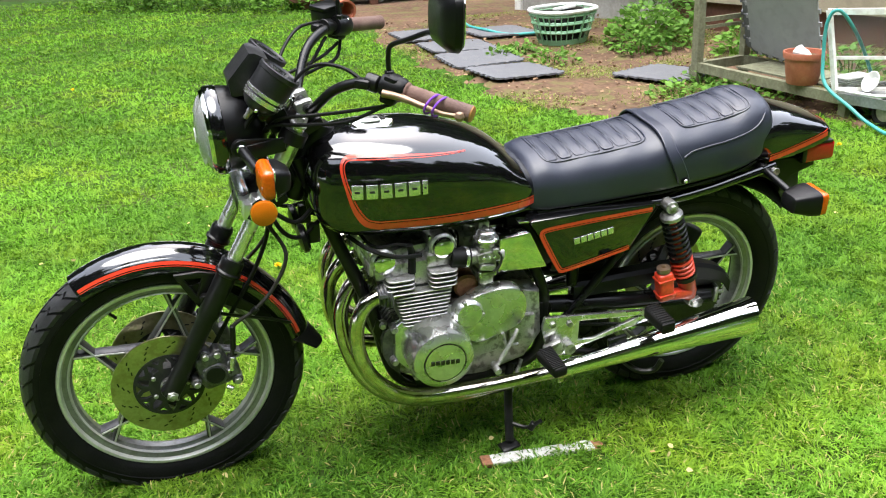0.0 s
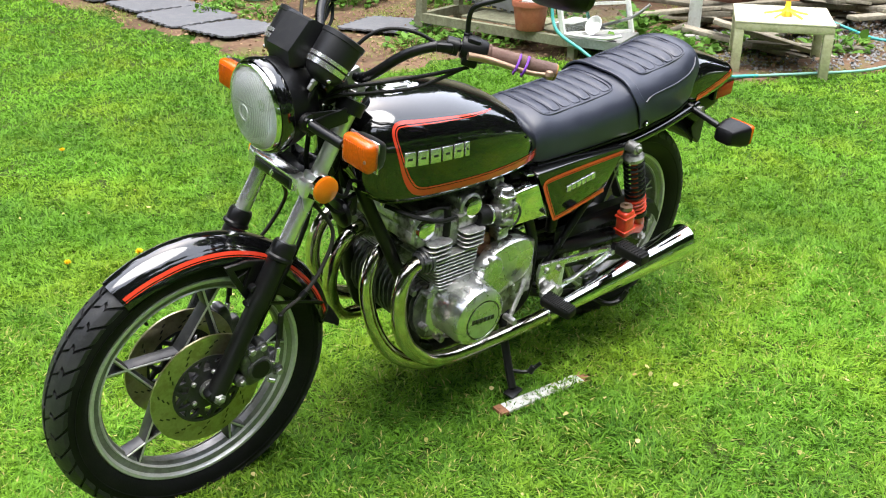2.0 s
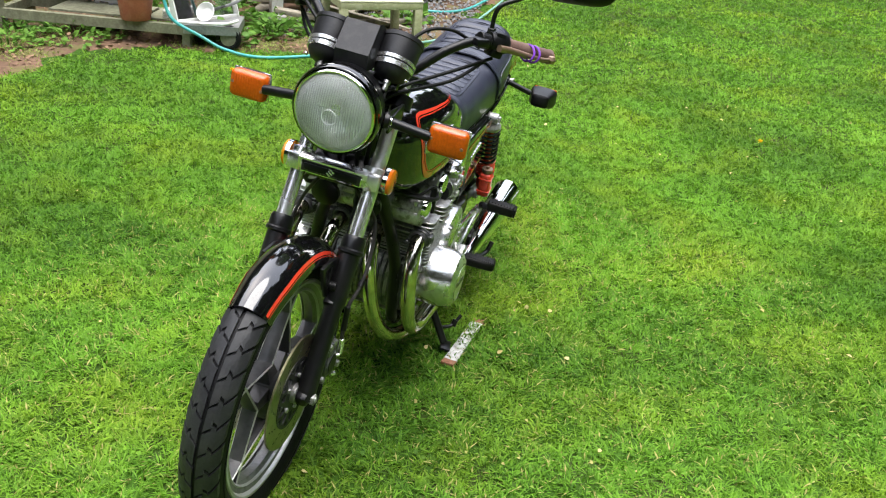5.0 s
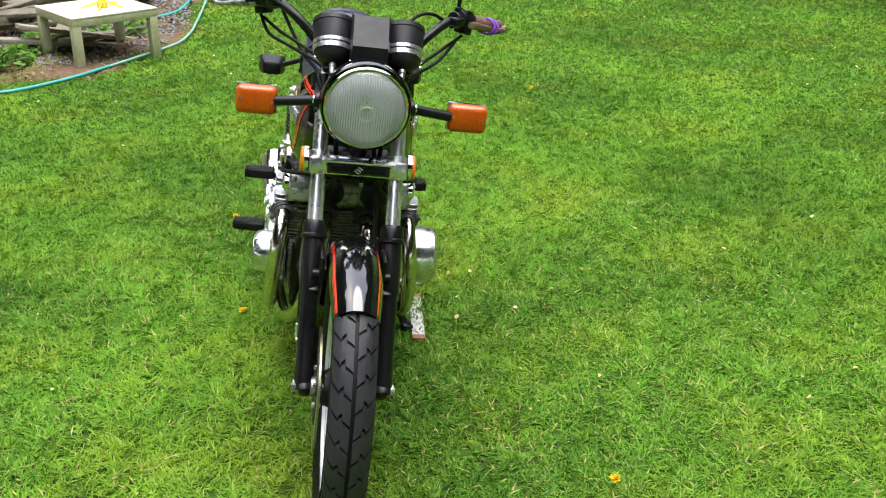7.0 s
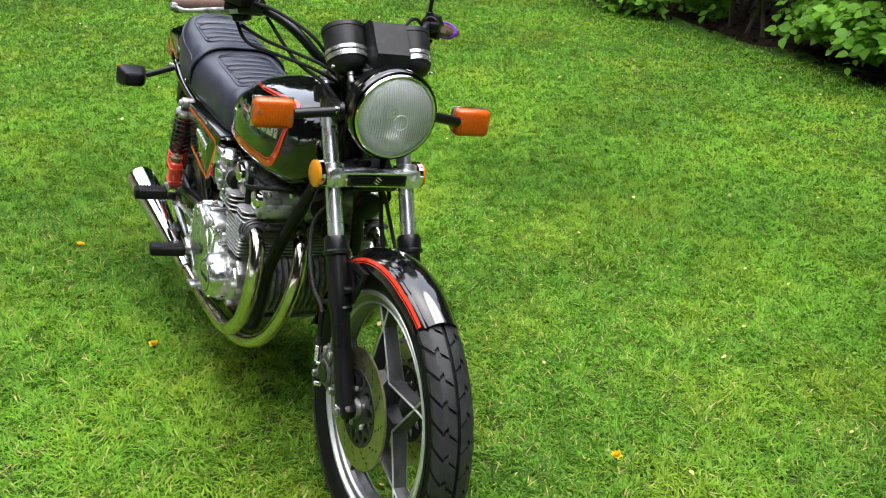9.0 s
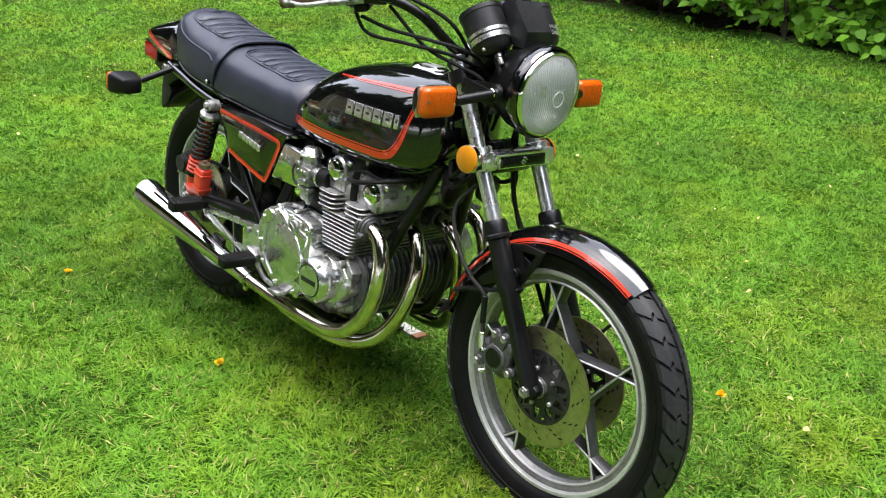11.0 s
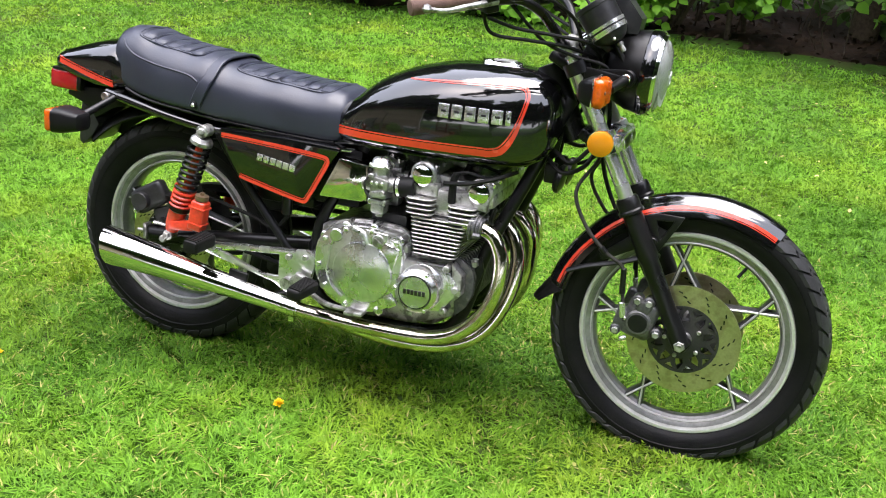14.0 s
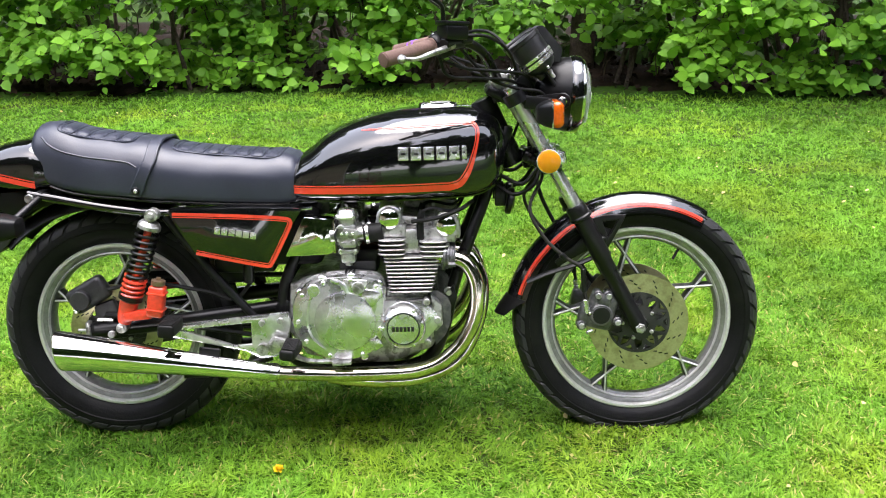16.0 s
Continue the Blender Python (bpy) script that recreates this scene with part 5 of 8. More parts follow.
clutch = part("clutch_cover", [plate(clc, -0.208, -0.150, bevel=0.007), plate(circle(0.022, 0.372, 0.080, 40), -0.217, -0.206, bevel=0.007),
                               plate([(0.03, 0.44), (0.075, 0.435), (0.085, 0.48), (0.02, 0.485)], -0.213, -0.20, bevel=0.006)], ALU, bike, "polished clutch cover with corroded patches")
for x, z in ((-0.098, 0.372), (-0.085, 0.442), (-0.030, 0.474), (0.040, 0.480), (0.105, 0.462), (0.112, 0.350), (0.065, 0.280), (-0.020, 0.278), (-0.080, 0.318)):
    part("bolt", rod((x, -0.200, z), (x, -0.213, z), 0.0062, seg=14), BADGE, clutch)
    dx, dz = x - 0.01, z - 0.378
    f = 1 + 0.006 / math.hypot(dx, dz)
    part("bolt_lug", [rod((0.01 + dx * f, -0.150, 0.378 + dz * f), (0.01 + dx * f, -0.2035, 0.378 + dz * f), 0.0125, seg=16, edge=0.003)], ALU, clutch)
part("cover_flange", [plate([(0.01 + (x - 0.01) * 1.045, 0.378 + (z - 0.378) * 1.045) for x, z in clc], -0.162, -0.148, bevel=0.003)], CAST, clutch)
for b in ([tube([(-0.060, -0.208, 0.452), (-0.072, -0.210, 0.410), (-0.076, -0.210, 0.366), (-0.062, -0.210, 0.325), (-0.03, -0.210, 0.296)], 0.0045, 8, 4), box((0.085, -0.207, 0.425), (0.050, 0.012, 0.060), (0, 15, 0), 0.005),
                   box((0.100, -0.205, 0.310), (0.030, 0.012, 0.036), (0, -30, 0), 0.005), rod((-0.055, -0.20, 0.455), (-0.055, -0.214, 0.455), 0.017), tube([(-0.01, -0.214, 0.484), (0.02, -0.214, 0.470), (0.03, -0.212, 0.45)], 0.006, 8, 3)]):
    part("cover_rib", b, ALU, clutch)
part("oil_filler_cap", [rod((0.060, -0.205, 0.462), (0.060, -0.219, 0.462), 0.016), box((0.060, -0.220, 0.462), (0.022, 0.005, 0.006), (0, 30, 0), 0.001)], CAST, clutch)
for b in ([plate([(0.10, 0.47), (0.13, 0.452), (0.13, 0.435), (0.10, 0.44)], -0.19, -0.15, bevel=0.003), plate([(0.245, 0.43), (0.275, 0.40), (0.275, 0.35), (0.255, 0.33)], -0.185, -0.15, bevel=0.004)]
     + [rod((x, -0.15, z), (x, -0.197, z), 0.009, seg=14) for x, z in ((0.235, 0.415), (0.262, 0.365), (0.235, 0.305), (0.150, 0.284), (0.120, 0.428))]):
    part("crankcase_boss", b, CAST, case)
for b in ([rod((x, 0.15, z), (x, 0.180, z), 0.009, seg=14) for x, z in ((0.112, 0.470), (0.225, 0.478), (0.272, 0.43), (0.272, 0.335), (0.215, 0.280), (0.12, 0.280))]
     + [box((0.055, 0.165, 0.335), (0.12, 0.03, 0.05), (0, 8, 0), 0.010), box((-0.07, 0.160, 0.36), (0.07, 0.02, 0.09), bevel=0.008)]):
    part("crankcase_boss", b, CAST, case)
ign = part("ignition_cover", [revolve([(0.0, 0.0), (0.056, 0.0), (0.060, 0.01), (0.058, 0.070), (0.053, 0.084), (0.044, 0.090), (0.043, 0.0885), (0.0, 0.0885)], (0.174, -0.150, 0.357), (0, -1, 0), 48),
                              plate([(0.10, 0.42), (0.225, 0.42), (0.262, 0.385), (0.262, 0.345), (0.225, 0.300), (0.14, 0.288)], -0.190, -0.150, bevel=0.008)], ALU, bike, "round polished ignition cover")
part("badge_disc", [revolve([(0.0, 0.0), (0.0395, 0.0), (0.0395, 0.003), (0.0, 0.003)], (0.174, -0.2385, 0.357), (0, -1, 0), 40)], ALU, ign)
part("badge_ring", revolve([(0.039, 0.0), (0.0425, 0.0), (0.0425, 0.0015), (0.039, 0.0015)], (0.174, -0.2390, 0.357), (0, -1, 0), 40, closed=True), INK, ign)
for k in range(6):
    part("badge_block", box((0.1490 + 0.0098 * k, -0.2418, 0.357), (0.0078, 0.002, 0.0125), bevel=0.0006), INK, ign)
for a in (60, 180, 300):
    x, z = 0.174 + 0.052 * math.cos(radians(a)), 0.357 + 0.052 * math.sin(radians(a))
    part("bolt", rod((x, -0.226, z), (x, -0.237, z), 0.0055, seg=14), BADGE, ign)

# left side: alternator, starter and sprocket covers
alt = part("alternator_cover", [revolve([(0.0, 0.0), (0.090, 0.0), (0.090, 0.012), (0.084, 0.016), (0.082, 0.085), (0.076, 0.110), (0.062, 0.120), (0.055, 0.121), (0.054, 0.119), (0.0, 0.119)], (0.172, 0.150, 0.376), (0, 1, 0), 56),
                                plate([(0.08, 0.40), (0.12, 0.47), (0.22, 0.478), (0.27, 0.43), (0.27, 0.34), (0.22, 0.285), (0.12, 0.285)], 0.150, 0.172, bevel=0.005)], ALU, bike, "round polished alternator cover scuffed on its rim")
part("badge_disc", revolve([(0, 0), (0.0505, 0), (0.0505, 0.003), (0, 0.003)], (0.172, 0.2685, 0.376), (0, 1, 0), 44), ALU, alt)
part("badge_ring", revolve([(0.050, 0), (0.0535, 0), (0.0535, 0.0015), (0.050, 0.0015)], (0.172, 0.2695, 0.376), (0, 1, 0), 44, closed=True), INK, alt)
for k in range(6):
    part("badge_block", box((0.2035 - 0.0125 * k, 0.2718, 0.379 - 0.0008 * k), (0.0102, 0.002, 0.0125), bevel=0.0006), INK, alt)
for a in (30, 110, 190, 250, 310):
    x, z = 0.172 + 0.082 * math.cos(radians(a)), 0.378 + 0.082 * math.sin(radians(a))
    part("bolt", rod((x, 0.160, z), (x, 0.172, z), 0.0065, seg=14), BADGE, alt)
sp = [(0.085, 0.492), (0.055, 0.505), (0.0, 0.512), (-0.045, 0.502), (-0.068, 0.470), (-0.068, 0.425), (-0.045, 0.392), (0.0, 0.375), (0.05, 0.362), (0.08, 0.372), (0.10, 0.41), (0.105, 0.46)]
spc = [(p.x, p.z) for p in curve([(x, 0, z) for x, z in sp], 3, closed=True)]
cover = part("sprocket_cover", [plate(spc, 0.150, 0.196, bevel=0.010)], ALU, bike, "polished sprocket cover")
part("starter_boss", [revolve([(0, 0.0), (0.039, 0.0), (0.041, 0.01), (0.038, 0.030), (0.032, 0.036), (0, 0.036)], (0.088, 0.170, 0.455), (0, 1, 0), 36)], ALU, cover)
for a in (70, 190, 310):
    part("bolt", rod((0.088 + 0.036 * math.cos(radians(a)), 0.194, 0.455 + 0.036 * math.sin(radians(a))), (0.088 + 0.036 * math.cos(radians(a)), 0.206, 0.455 + 0.036 * math.sin(radians(a))), 0.006, seg=14), CAST, cover)
part("gear_housing", box((0.055, -0.07, 0.492), (0.10, 0.14, 0.05), bevel=0.012), CALIPER, bike)
part("starter_motor", [rod((0.075, 0.03, 0.500), (0.075, 0.145, 0.500), 0.032, seg=28, edge=0.006)], RUST, bike, "rust-brown starter motor")
part("shift_lever", [tube([(-0.045, 0.195, 0.385), (-0.03, 0.205, 0.365), (0.005, 0.215, 0.315), (0.022, 0.222, 0.300)], 0.006, 8, 4), rod((0.022, 0.205, 0.299), (0.022, 0.245, 0.299), 0.009)], CAST, bike, "bare metal gear shift lever")
part("shift_linkage", [tube([(-0.05, 0.19, 0.335), (-0.015, 0.195, 0.345), (-0.005, 0.195, 0.38)], 0.0045, 8, 3)], CAST, bike)
part("brake_pedal", [tube([(-0.14, -0.185, 0.285), (-0.08, -0.195, 0.262), (0.0, -0.205, 0.262)], 0.007, 8, 4), box((0.012, -0.215, 0.264), (0.05, 0.04, 0.010), (0, -4, 0), 0.003)], CAST, bike, "bare metal brake pedal")

# carburettors
for y in (-0.155, -0.055, 0.055, 0.155):
    o = 1 if y > 0 else -1
    carb = part("carburettor", [rod((-0.012, y, 0.588), (0.10, y, 0.594), 0.019), box((0.034, y, 0.588), (0.046, 0.048, 0.062), bevel=0.007), box((0.034, y + o * 0.024, 0.598), (0.058, 0.012, 0.026), (0, 8, 0), 0.003),
                                box((0.034, y + o * 0.026, 0.570), (0.030, 0.014, 0.016), (0, -12, 0), 0.003), rod((0.018, y + o * 0.020, 0.612), (0.018, y + o * 0.034, 0.612), 0.009), rod((0.050, y + o * 0.020, 0.575), (0.050, y + o * 0.036, 0.575), 0.007),
                                rod((0.034, y, 0.616), (0.033, y, 0.636), 0.023)], CAST, bike, "grimy cast carburettor")
    part("top_cap", [revolve([(0, 0.0), (0.030, 0.0), (0.031, 0.005), (0.026, 0.009), (0.023, 0.020), (0.018, 0.024), (0, 0.025)], (0.033, y, 0.634), (-0.03, 0, 1), 24)]
         + [rod((0.033 + 0.028 * math.cos(a), y + 0.028 * math.sin(a), 0.633), (0.033 + 0.028 * math.cos(a), y + 0.028 * math.sin(a), 0.644), 0.0045, seg=8) for a in (0.6, 2.2, 3.7, 5.3)], ALU, carb)
    part("float_bowl", [box((0.034, y, 0.549), (0.050, 0.050, 0.010), bevel=0.003), box((0.034, y, 0.532), (0.040, 0.040, 0.034), bevel=0.010), rod((0.034, y, 0.518), (0.034, y, 0.507), 0.010, seg=6)], CAST, carb)
    for p in SIDES:
        part("screw", rod((0.034 + p * 0.019, y + o * 0.021, 0.556), (0.034 + p * 0.019, y + o * 0.021, 0.541), 0.0042, seg=8), BADGE, carb)
    for p in range(3):
        part("screw", rod((0.020 + 0.014 * p, y + o * 0.029, 0.598), (0.020 + 0.014 * p, y + o * 0.0335, 0.598), 0.0045, seg=8), BADGE, carb)
    part("choke_lever", tube([(0.012, y + o * 0.034, 0.612), (0.004, y + o * 0.036, 0.596), (0.010, y + o * 0.036, 0.572), (0.022, y + o * 0.034, 0.560)], 0.0032, 6, 3), CALIPER, carb)
    part("intake_boot", rod((0.075, y, 0.590), (0.125, y, 0.596), 0.025), RUBBER, carb)
    part("boot_clip", [revolve([(0.0255, -0.004), (0.027, -0.004), (0.027, 0.004), (0.0255, 0.004)], (0.085, y, 0.592), (1, 0, 0.1), 24, closed=True)], BADGE, carb)
    part("airbox_boot", rod((-0.060, y * 0.85, 0.582), (0.004, y * 0.9, 0.588), 0.022), RUBBER, carb)
part("throttle_rod", tube([(0.008, -0.17, 0.625), (0.008, 0.17, 0.625)], 0.004, 8, 1), CALIPER, bike)
for s in SIDES:
    part("overflow_hose", tube([(0.03, s * 0.16, 0.50), (0.01, s * 0.16, 0.47), (-0.06, s * 0.14, 0.44), (-0.13, s * 0.12, 0.40), (-0.15, s * 0.115, 0.30)], 0.004, 8, 5), RUBBER, bike)

# exhaust
for s in SIDES:
    outer = [(0.262, s * 0.163, 0.528), (0.292, s * 0.163, 0.528), (0.336, s * 0.166, 0.512), (0.362, s * 0.172, 0.468), (0.367, s * 0.178, 0.415), (0.357, s * 0.182, 0.360), (0.328, s * 0.184, 0.303), (0.276, s * 0.186, 0.254),
             (0.215, s * 0.187, 0.229), (0.140, s * 0.187, 0.221), (0.0, s * 0.188, 0.220), (-0.13, s * 0.190, 0.226), (-0.19, s * 0.192, 0.232)]
    part("header_pipe", tube(outer, 0.0192, 18, 7), HEADER, bike, "chromed exhaust header with heat tint")
    inner = [(0.262, s * 0.053, 0.526), (0.295, s * 0.053, 0.526), (0.345, s * 0.056, 0.508), (0.378, s * 0.066, 0.455), (0.382, s * 0.078, 0.395), (0.368, s * 0.092, 0.325), (0.335, s * 0.110, 0.258), (0.285, s * 0.130, 0.215),
             (0.21, s * 0.148, 0.193), (0.12, s * 0.160, 0.190), (0.04, s * 0.172, 0.200), (-0.03, s * 0.182, 0.214)]
    part("header_pipe", tube(inner, 0.0192, 18, 7), HEADER, bike, "chromed exhaust header with heat tint")
    for yy in (0.163, 0.053):
        part("exhaust_clamp", [revolve([(0.019, -0.006), (r0, -0.006), (r0 + 0.001, -0.004), (r0 + 0.001, 0.0), (r0, 0.002), (0.019, 0.002)], (0.284 + 0.0085 * k, s * yy, 0.5275 - 0.0008 * k), (1, 0, -0.08), 26) for k, r0 in enumerate((0.034, 0.031, 0.028))]
             + [revolve([(0.019, -0.012), (0.0235, -0.012), (0.0245, 0.020), (0.0195, 0.024)], (0.287, s * yy, 0.527), (1, 0, -0.08), 26)]
             + [rod((0.292, s * yy + 0.030 * q, 0.527 + 0.014 * q), (0.312, s * yy + 0.030 * q, 0.527 + 0.014 * q), 0.0065, seg=6) for q in SIDES], CALIPERGREY, bike, "ribbed grimy exhaust clamp")
    a, b = Vector((-0.175, s * 0.192, 0.231)), Vector((-0.722, s * 0.212, 0.308))
    d = b - a
    muff = revolve([(0.0195, -0.02), (0.0225, 0.0), (0.0235, 0.04), (0.0275, 0.14), (0.0325, 0.24), (0.040, 0.36), (0.0475, 0.48), (0.0510, 0.535), (0.0515, d.length - 0.002), (0.049, d.length), (0.046, d.length - 0.004),
                    (0.044, d.length - 0.05), (0.020, d.length - 0.06), (0.017, d.length - 0.01), (0.015, d.length - 0.01), (0.015, d.length - 0.08), (0, d.length - 0.08)], a, d, 44)
    for v in muff.verts:
        along = (v.co - a).dot(d.normalized())
        if along > 0.50:
            v.co += d.normalized() * ((v.co.z - (a + d * (along / d.length)).z) * 0.28)
    ob = part("muffler", muff, CHROME, bike, "long tapered chrome muffler")
    part("joint_clamp", [revolve([(0.0195, -0.016), (0.0245, -0.015), (0.0245, 0.004), (0.0225, 0.006)], a, d, 28), box(a + Vector((0, 0, -0.028)), (0.018, 0.014, 0.022), bevel=0.003)], CHROME_WORN, ob)
    part("hanger", [box(a + d * 0.30 + Vector((0.0, -s * 0.012, 0.030)), (0.055, 0.014, 0.030), (0, 8, 0), 0.004)], SATIN, ob)
part("centre_stand", [tube([(-0.19, s * 0.10, 0.245), (-0.30, s * 0.125, 0.215), (-0.42, s * 0.15, 0.215)], 0.012, 10, 3) for s in SIDES]
     + [tube([(-0.25, -0.12, 0.225), (-0.25, 0.12, 0.225)], 0.011, 10, 1), tube([(-0.36, 0.16, 0.215), (-0.39, 0.215, 0.200), (-0.43, 0.235, 0.205), (-0.445, 0.245, 0.240)], 0.008, 8, 4)], SATIN, bike, "folded black centre stand")

# tubular cradle
for s in SIDES:
    part("frame_downtube", tube([(0.458, s * 0.022, 0.845), (0.428, s * 0.040, 0.765), (0.385, s * 0.068, 0.645), (0.338, s * 0.098, 0.530), (0.303, s * 0.115, 0.430), (0.285, s * 0.118, 0.345), (0.255, s * 0.118, 0.262), (0.20, s * 0.118, 0.222),
                                 (0.08, s * 0.118, 0.212), (-0.07, s * 0.118, 0.220), (-0.135, s * 0.118, 0.255), (-0.152, s * 0.118, 0.33)], 0.0165, 14, 6), SATIN, bike, "satin black frame tube")
    part("frame_tube", tube([(-0.152, s * 0.115, 0.33), (-0.145, s * 0.115, 0.44), (-0.10, s * 0.10, 0.55), (-0.05, s * 0.07, 0.66)], 0.015, 12, 5), SATIN, bike)
    part("seat_rail", tube([(-0.05, s * 0.085, 0.672), (-0.25, s * 0.112, 0.655), (-0.45, s * 0.122, 0.650), (-0.58, s * 0.124, 0.664), (-0.70, s * 0.120, 0.686), (-0.80, s * 0.110, 0.703)], 0.0125, 12, 5), PAINT, bike, "black frame rail under the seat")
    part("frame_tube", tube([(-0.445, s * 0.120, 0.640), (-0.355, s * 0.120, 0.515), (-0.205, s * 0.120, 0.335)], 0.0115, 12, 2), SATIN, bike)
    part("gusset", [plate([(0.46, 0.84), (0.44, 0.70), (0.36, 0.66), (0.34, 0.72)], min(s * 0.02, s * 0.026), max(s * 0.02, s * 0.026), bevel=0.001)], SATIN, bike)
    # engine mount bolts
    for x, z in ((0.292, 0.425), (0.268, 0.375), (0.262, 0.335)):
        part("engine_bolt", [rod((x, s * 0.130, z), (x, s * 0.146, z), 0.009, seg=6), rod((x, s * 0.128, z), (x, s * 0.133, z), 0.013)], CAST, bike)
    part("engine_mount", [plate([(0.305, 0.445), (0.315, 0.41), (0.285, 0.32), (0.25, 0.33), (0.27, 0.40)], min(s * 0.128, s * 0.136), max(s * 0.128, s * 0.136), bevel=0.002)], SATIN, bike)
    # swinging arm
    arm = part("swingarm", [tube([(-0.145, s * 0.100, 0.385), (-0.25, s * 0.102, 0.372), (-0.43, s * 0.102, 0.350), (-0.60, s * 0.100, 0.330), (-0.66, s * 0.100, 0.325)], 0.0195, 12, 4, flat=1.25),
                            box((-0.625, s * 0.100, 0.327), (0.10, 0.022, 0.050), (0, -5, 0), 0.008)], SATIN, bike, "black swingarm")
    part("chain_adjuster", [box((-0.680, s * 0.100, 0.327), (0.012, 0.026, 0.050), bevel=0.003), rod((-0.68, s * 0.1, 0.327), (-0.71, s * 0.1, 0.327), 0.005)], CAST, arm)
    # footrest plate
    rest = part("footrest_plate", [plate([(-0.128, 0.390), (-0.122, 0.360), (-0.135, 0.300), (-0.165, 0.268), (-0.205, 0.262), (-0.245, 0.285), (-0.445, 0.328), (-0.455, 0.345), (-0.440, 0.360)], min(s * 0.165, s * 0.178), max(s * 0.165, s * 0.178),
                                         [[(-0.228, 0.362), (-0.41, 0.346), (-0.275, 0.302), (-0.228, 0.304)]], 0.004)], ALU, bike, "triangular aluminium footrest plate")
    for x, z in ((-0.150, 0.368), (-0.198, 0.362), (-0.425, 0.345)):
        part("bolt", rod((x, s * 0.176, z), (x, s * 0.186, z), 0.009, seg=6), CAST, rest)
    part("footrest_mount", [revolve([(0, 0), (0.020, 0), (0.020, 0.018), (0.012, 0.022), (0, 0.022)], (-0.165, s * 0.178, 0.302), (0, s, 0), 20), revolve([(0, 0), (0.016, 0), (0.016, 0.018), (0, 0.018)], (-0.198, s * 0.178, 0.292), (0, s, 0), 20),
                            box((-0.145, s * 0.200, 0.312), (0.05, 0.022, 0.03), (0, 20, 0), 0.006)], CAST, rest)
    peg = part("footpeg", [box((-0.112, s * 0.268, 0.315), (0.040, 0.098, 0.030), (0, 6, s * 6), 0.009, 3)], RUBBER, bike, "ribbed black rubber footpeg")
    part("peg_rib", [box((-0.112, s * (0.225 + 0.0066 * k), 0.3305), (0.035, 0.0034, 0.005), (0, 6, s * 6), 0.001) for k in range(14)], RUBBER, peg)
    part("peg_bar", [tube([(-0.135, s * 0.19, 0.305), (-0.115, s * 0.225, 0.313)], 0.010, 10, 1)], CAST, peg)
    rpeg = part("footpeg", [box((-0.418, s * 0.252, 0.378), (0.042, 0.092, 0.034), (0, 4, s * 3), 0.008, 3), box((-0.418, s * 0.299, 0.378), (0.038, 0.006, 0.030), (0, 4, s * 3), 0.003)], RUBBER, bike, "black rubber pillion footpeg")
    part("peg_rib", [box((-0.418, s * (0.212 + 0.010 * k), 0.395), (0.036, 0.004, 0.005), (0, 4, s * 3), 0.001) for k in range(9)], RUBBER, rpeg)
    part("peg_bracket", [box((-0.435, s * 0.192, 0.362), (0.03, 0.035, 0.022), (0, -20, 0), 0.005)], SATIN, rpeg)
    # rear shock absorber
    top, bot = Vector((-0.470, s * 0.150, 0.650)), Vector((-0.572, s * 0.150, 0.350))
    d = (bot - top)
    n = d.normalized()
    shock = part("shock_absorber", [revolve([(0, 0.02), (0.010, 0.02), (0.010, 0.20), (0.017, 0.20), (0.018, 0.30), (0.013, 0.305), (0, 0.305)], top, d, 20)], SHOCKRED, bike, "rear shock absorber with a red body and black spring")
    part("top_mount", [rod(top - Vector((0, 0.018, 0)), top + Vector((0, 0.018, 0)), 0.017), revolve([(0, 0.015), (0.022, 0.018), (0.030, 0.028), (0.030, 0.038), (0.012, 0.042), (0, 0.042)], top, d, 24), rod(top + Vector((0, s * 0.016, 0)), top + Vector((0, s * 0.026, 0)), 0.010, seg=6)], CAST, shock)
    for name, h0, h1, turns, material in (("spring", 0.042, 0.172, 8, SATIN), ("spring", 0.172, 0.225, 4, SHOCKRED)):
        u = n.orthogonal().normalized()
        v = n.cross(u)
        pts = [top + n * (h0 + (h1 - h0) * k / (turns * 12)) + 0.0275 * (math.cos(k * math.pi / 6) * u + math.sin(k * math.pi / 6) * v) for k in range(turns * 12 + 1)]
        part(name, tube(pts, 0.0044, 7, 1), material, shock)
    part("spring_seat", revolve([(0.012, 0.224), (0.032, 0.224), (0.032, 0.236), (0.024, 0.242), (0.012, 0.242)], top, d, 24, closed=True), SATIN, shock)
    part("lower_body", [revolve([(0, 0.236), (0.0235, 0.236), (0.0245, 0.25), (0.0225, 0.285), (0.016, d.length - 0.012), (0, d.length - 0.010)], top, d, 24), box(top + n * 0.292 + Vector((0.040, s * 0.012, 0.012)), (0.075, 0.028, 0.026), (0, -6, 0), 0.006)], SHOCKRED, shock, "chipped red damper body")
    r0 = Vector((-0.478, s * 0.172, 0.380))
    part("reservoir", [box(r0 + Vector((0.007, 0, 0.045)), (0.043, 0.038, 0.084), (0, 9, 0), 0.008, 3)], SHOCKRED, shock, "chipped red damper reservoir")
    for k in (1, 5):
        part("reservoir_rib", box(r0 + Vector((0.007 + 0.16 * (k - 3) * 0.011, 0, 0.045 + (k - 3) * 0.011)), (0.047, 0.042, 0.006), (0, 9, 0), 0.0015), SHOCKRED, shock)
    part("reservoir_cap", [revolve([(0, 0.0), (0.018, 0.0), (0.018, 0.012), (0.006, 0.013), (0.006, 0.020), (0, 0.021)], r0 + Vector((0.0142, 0, 0.089)), (0.16, 0, 1), 20)], LEVER, shock)
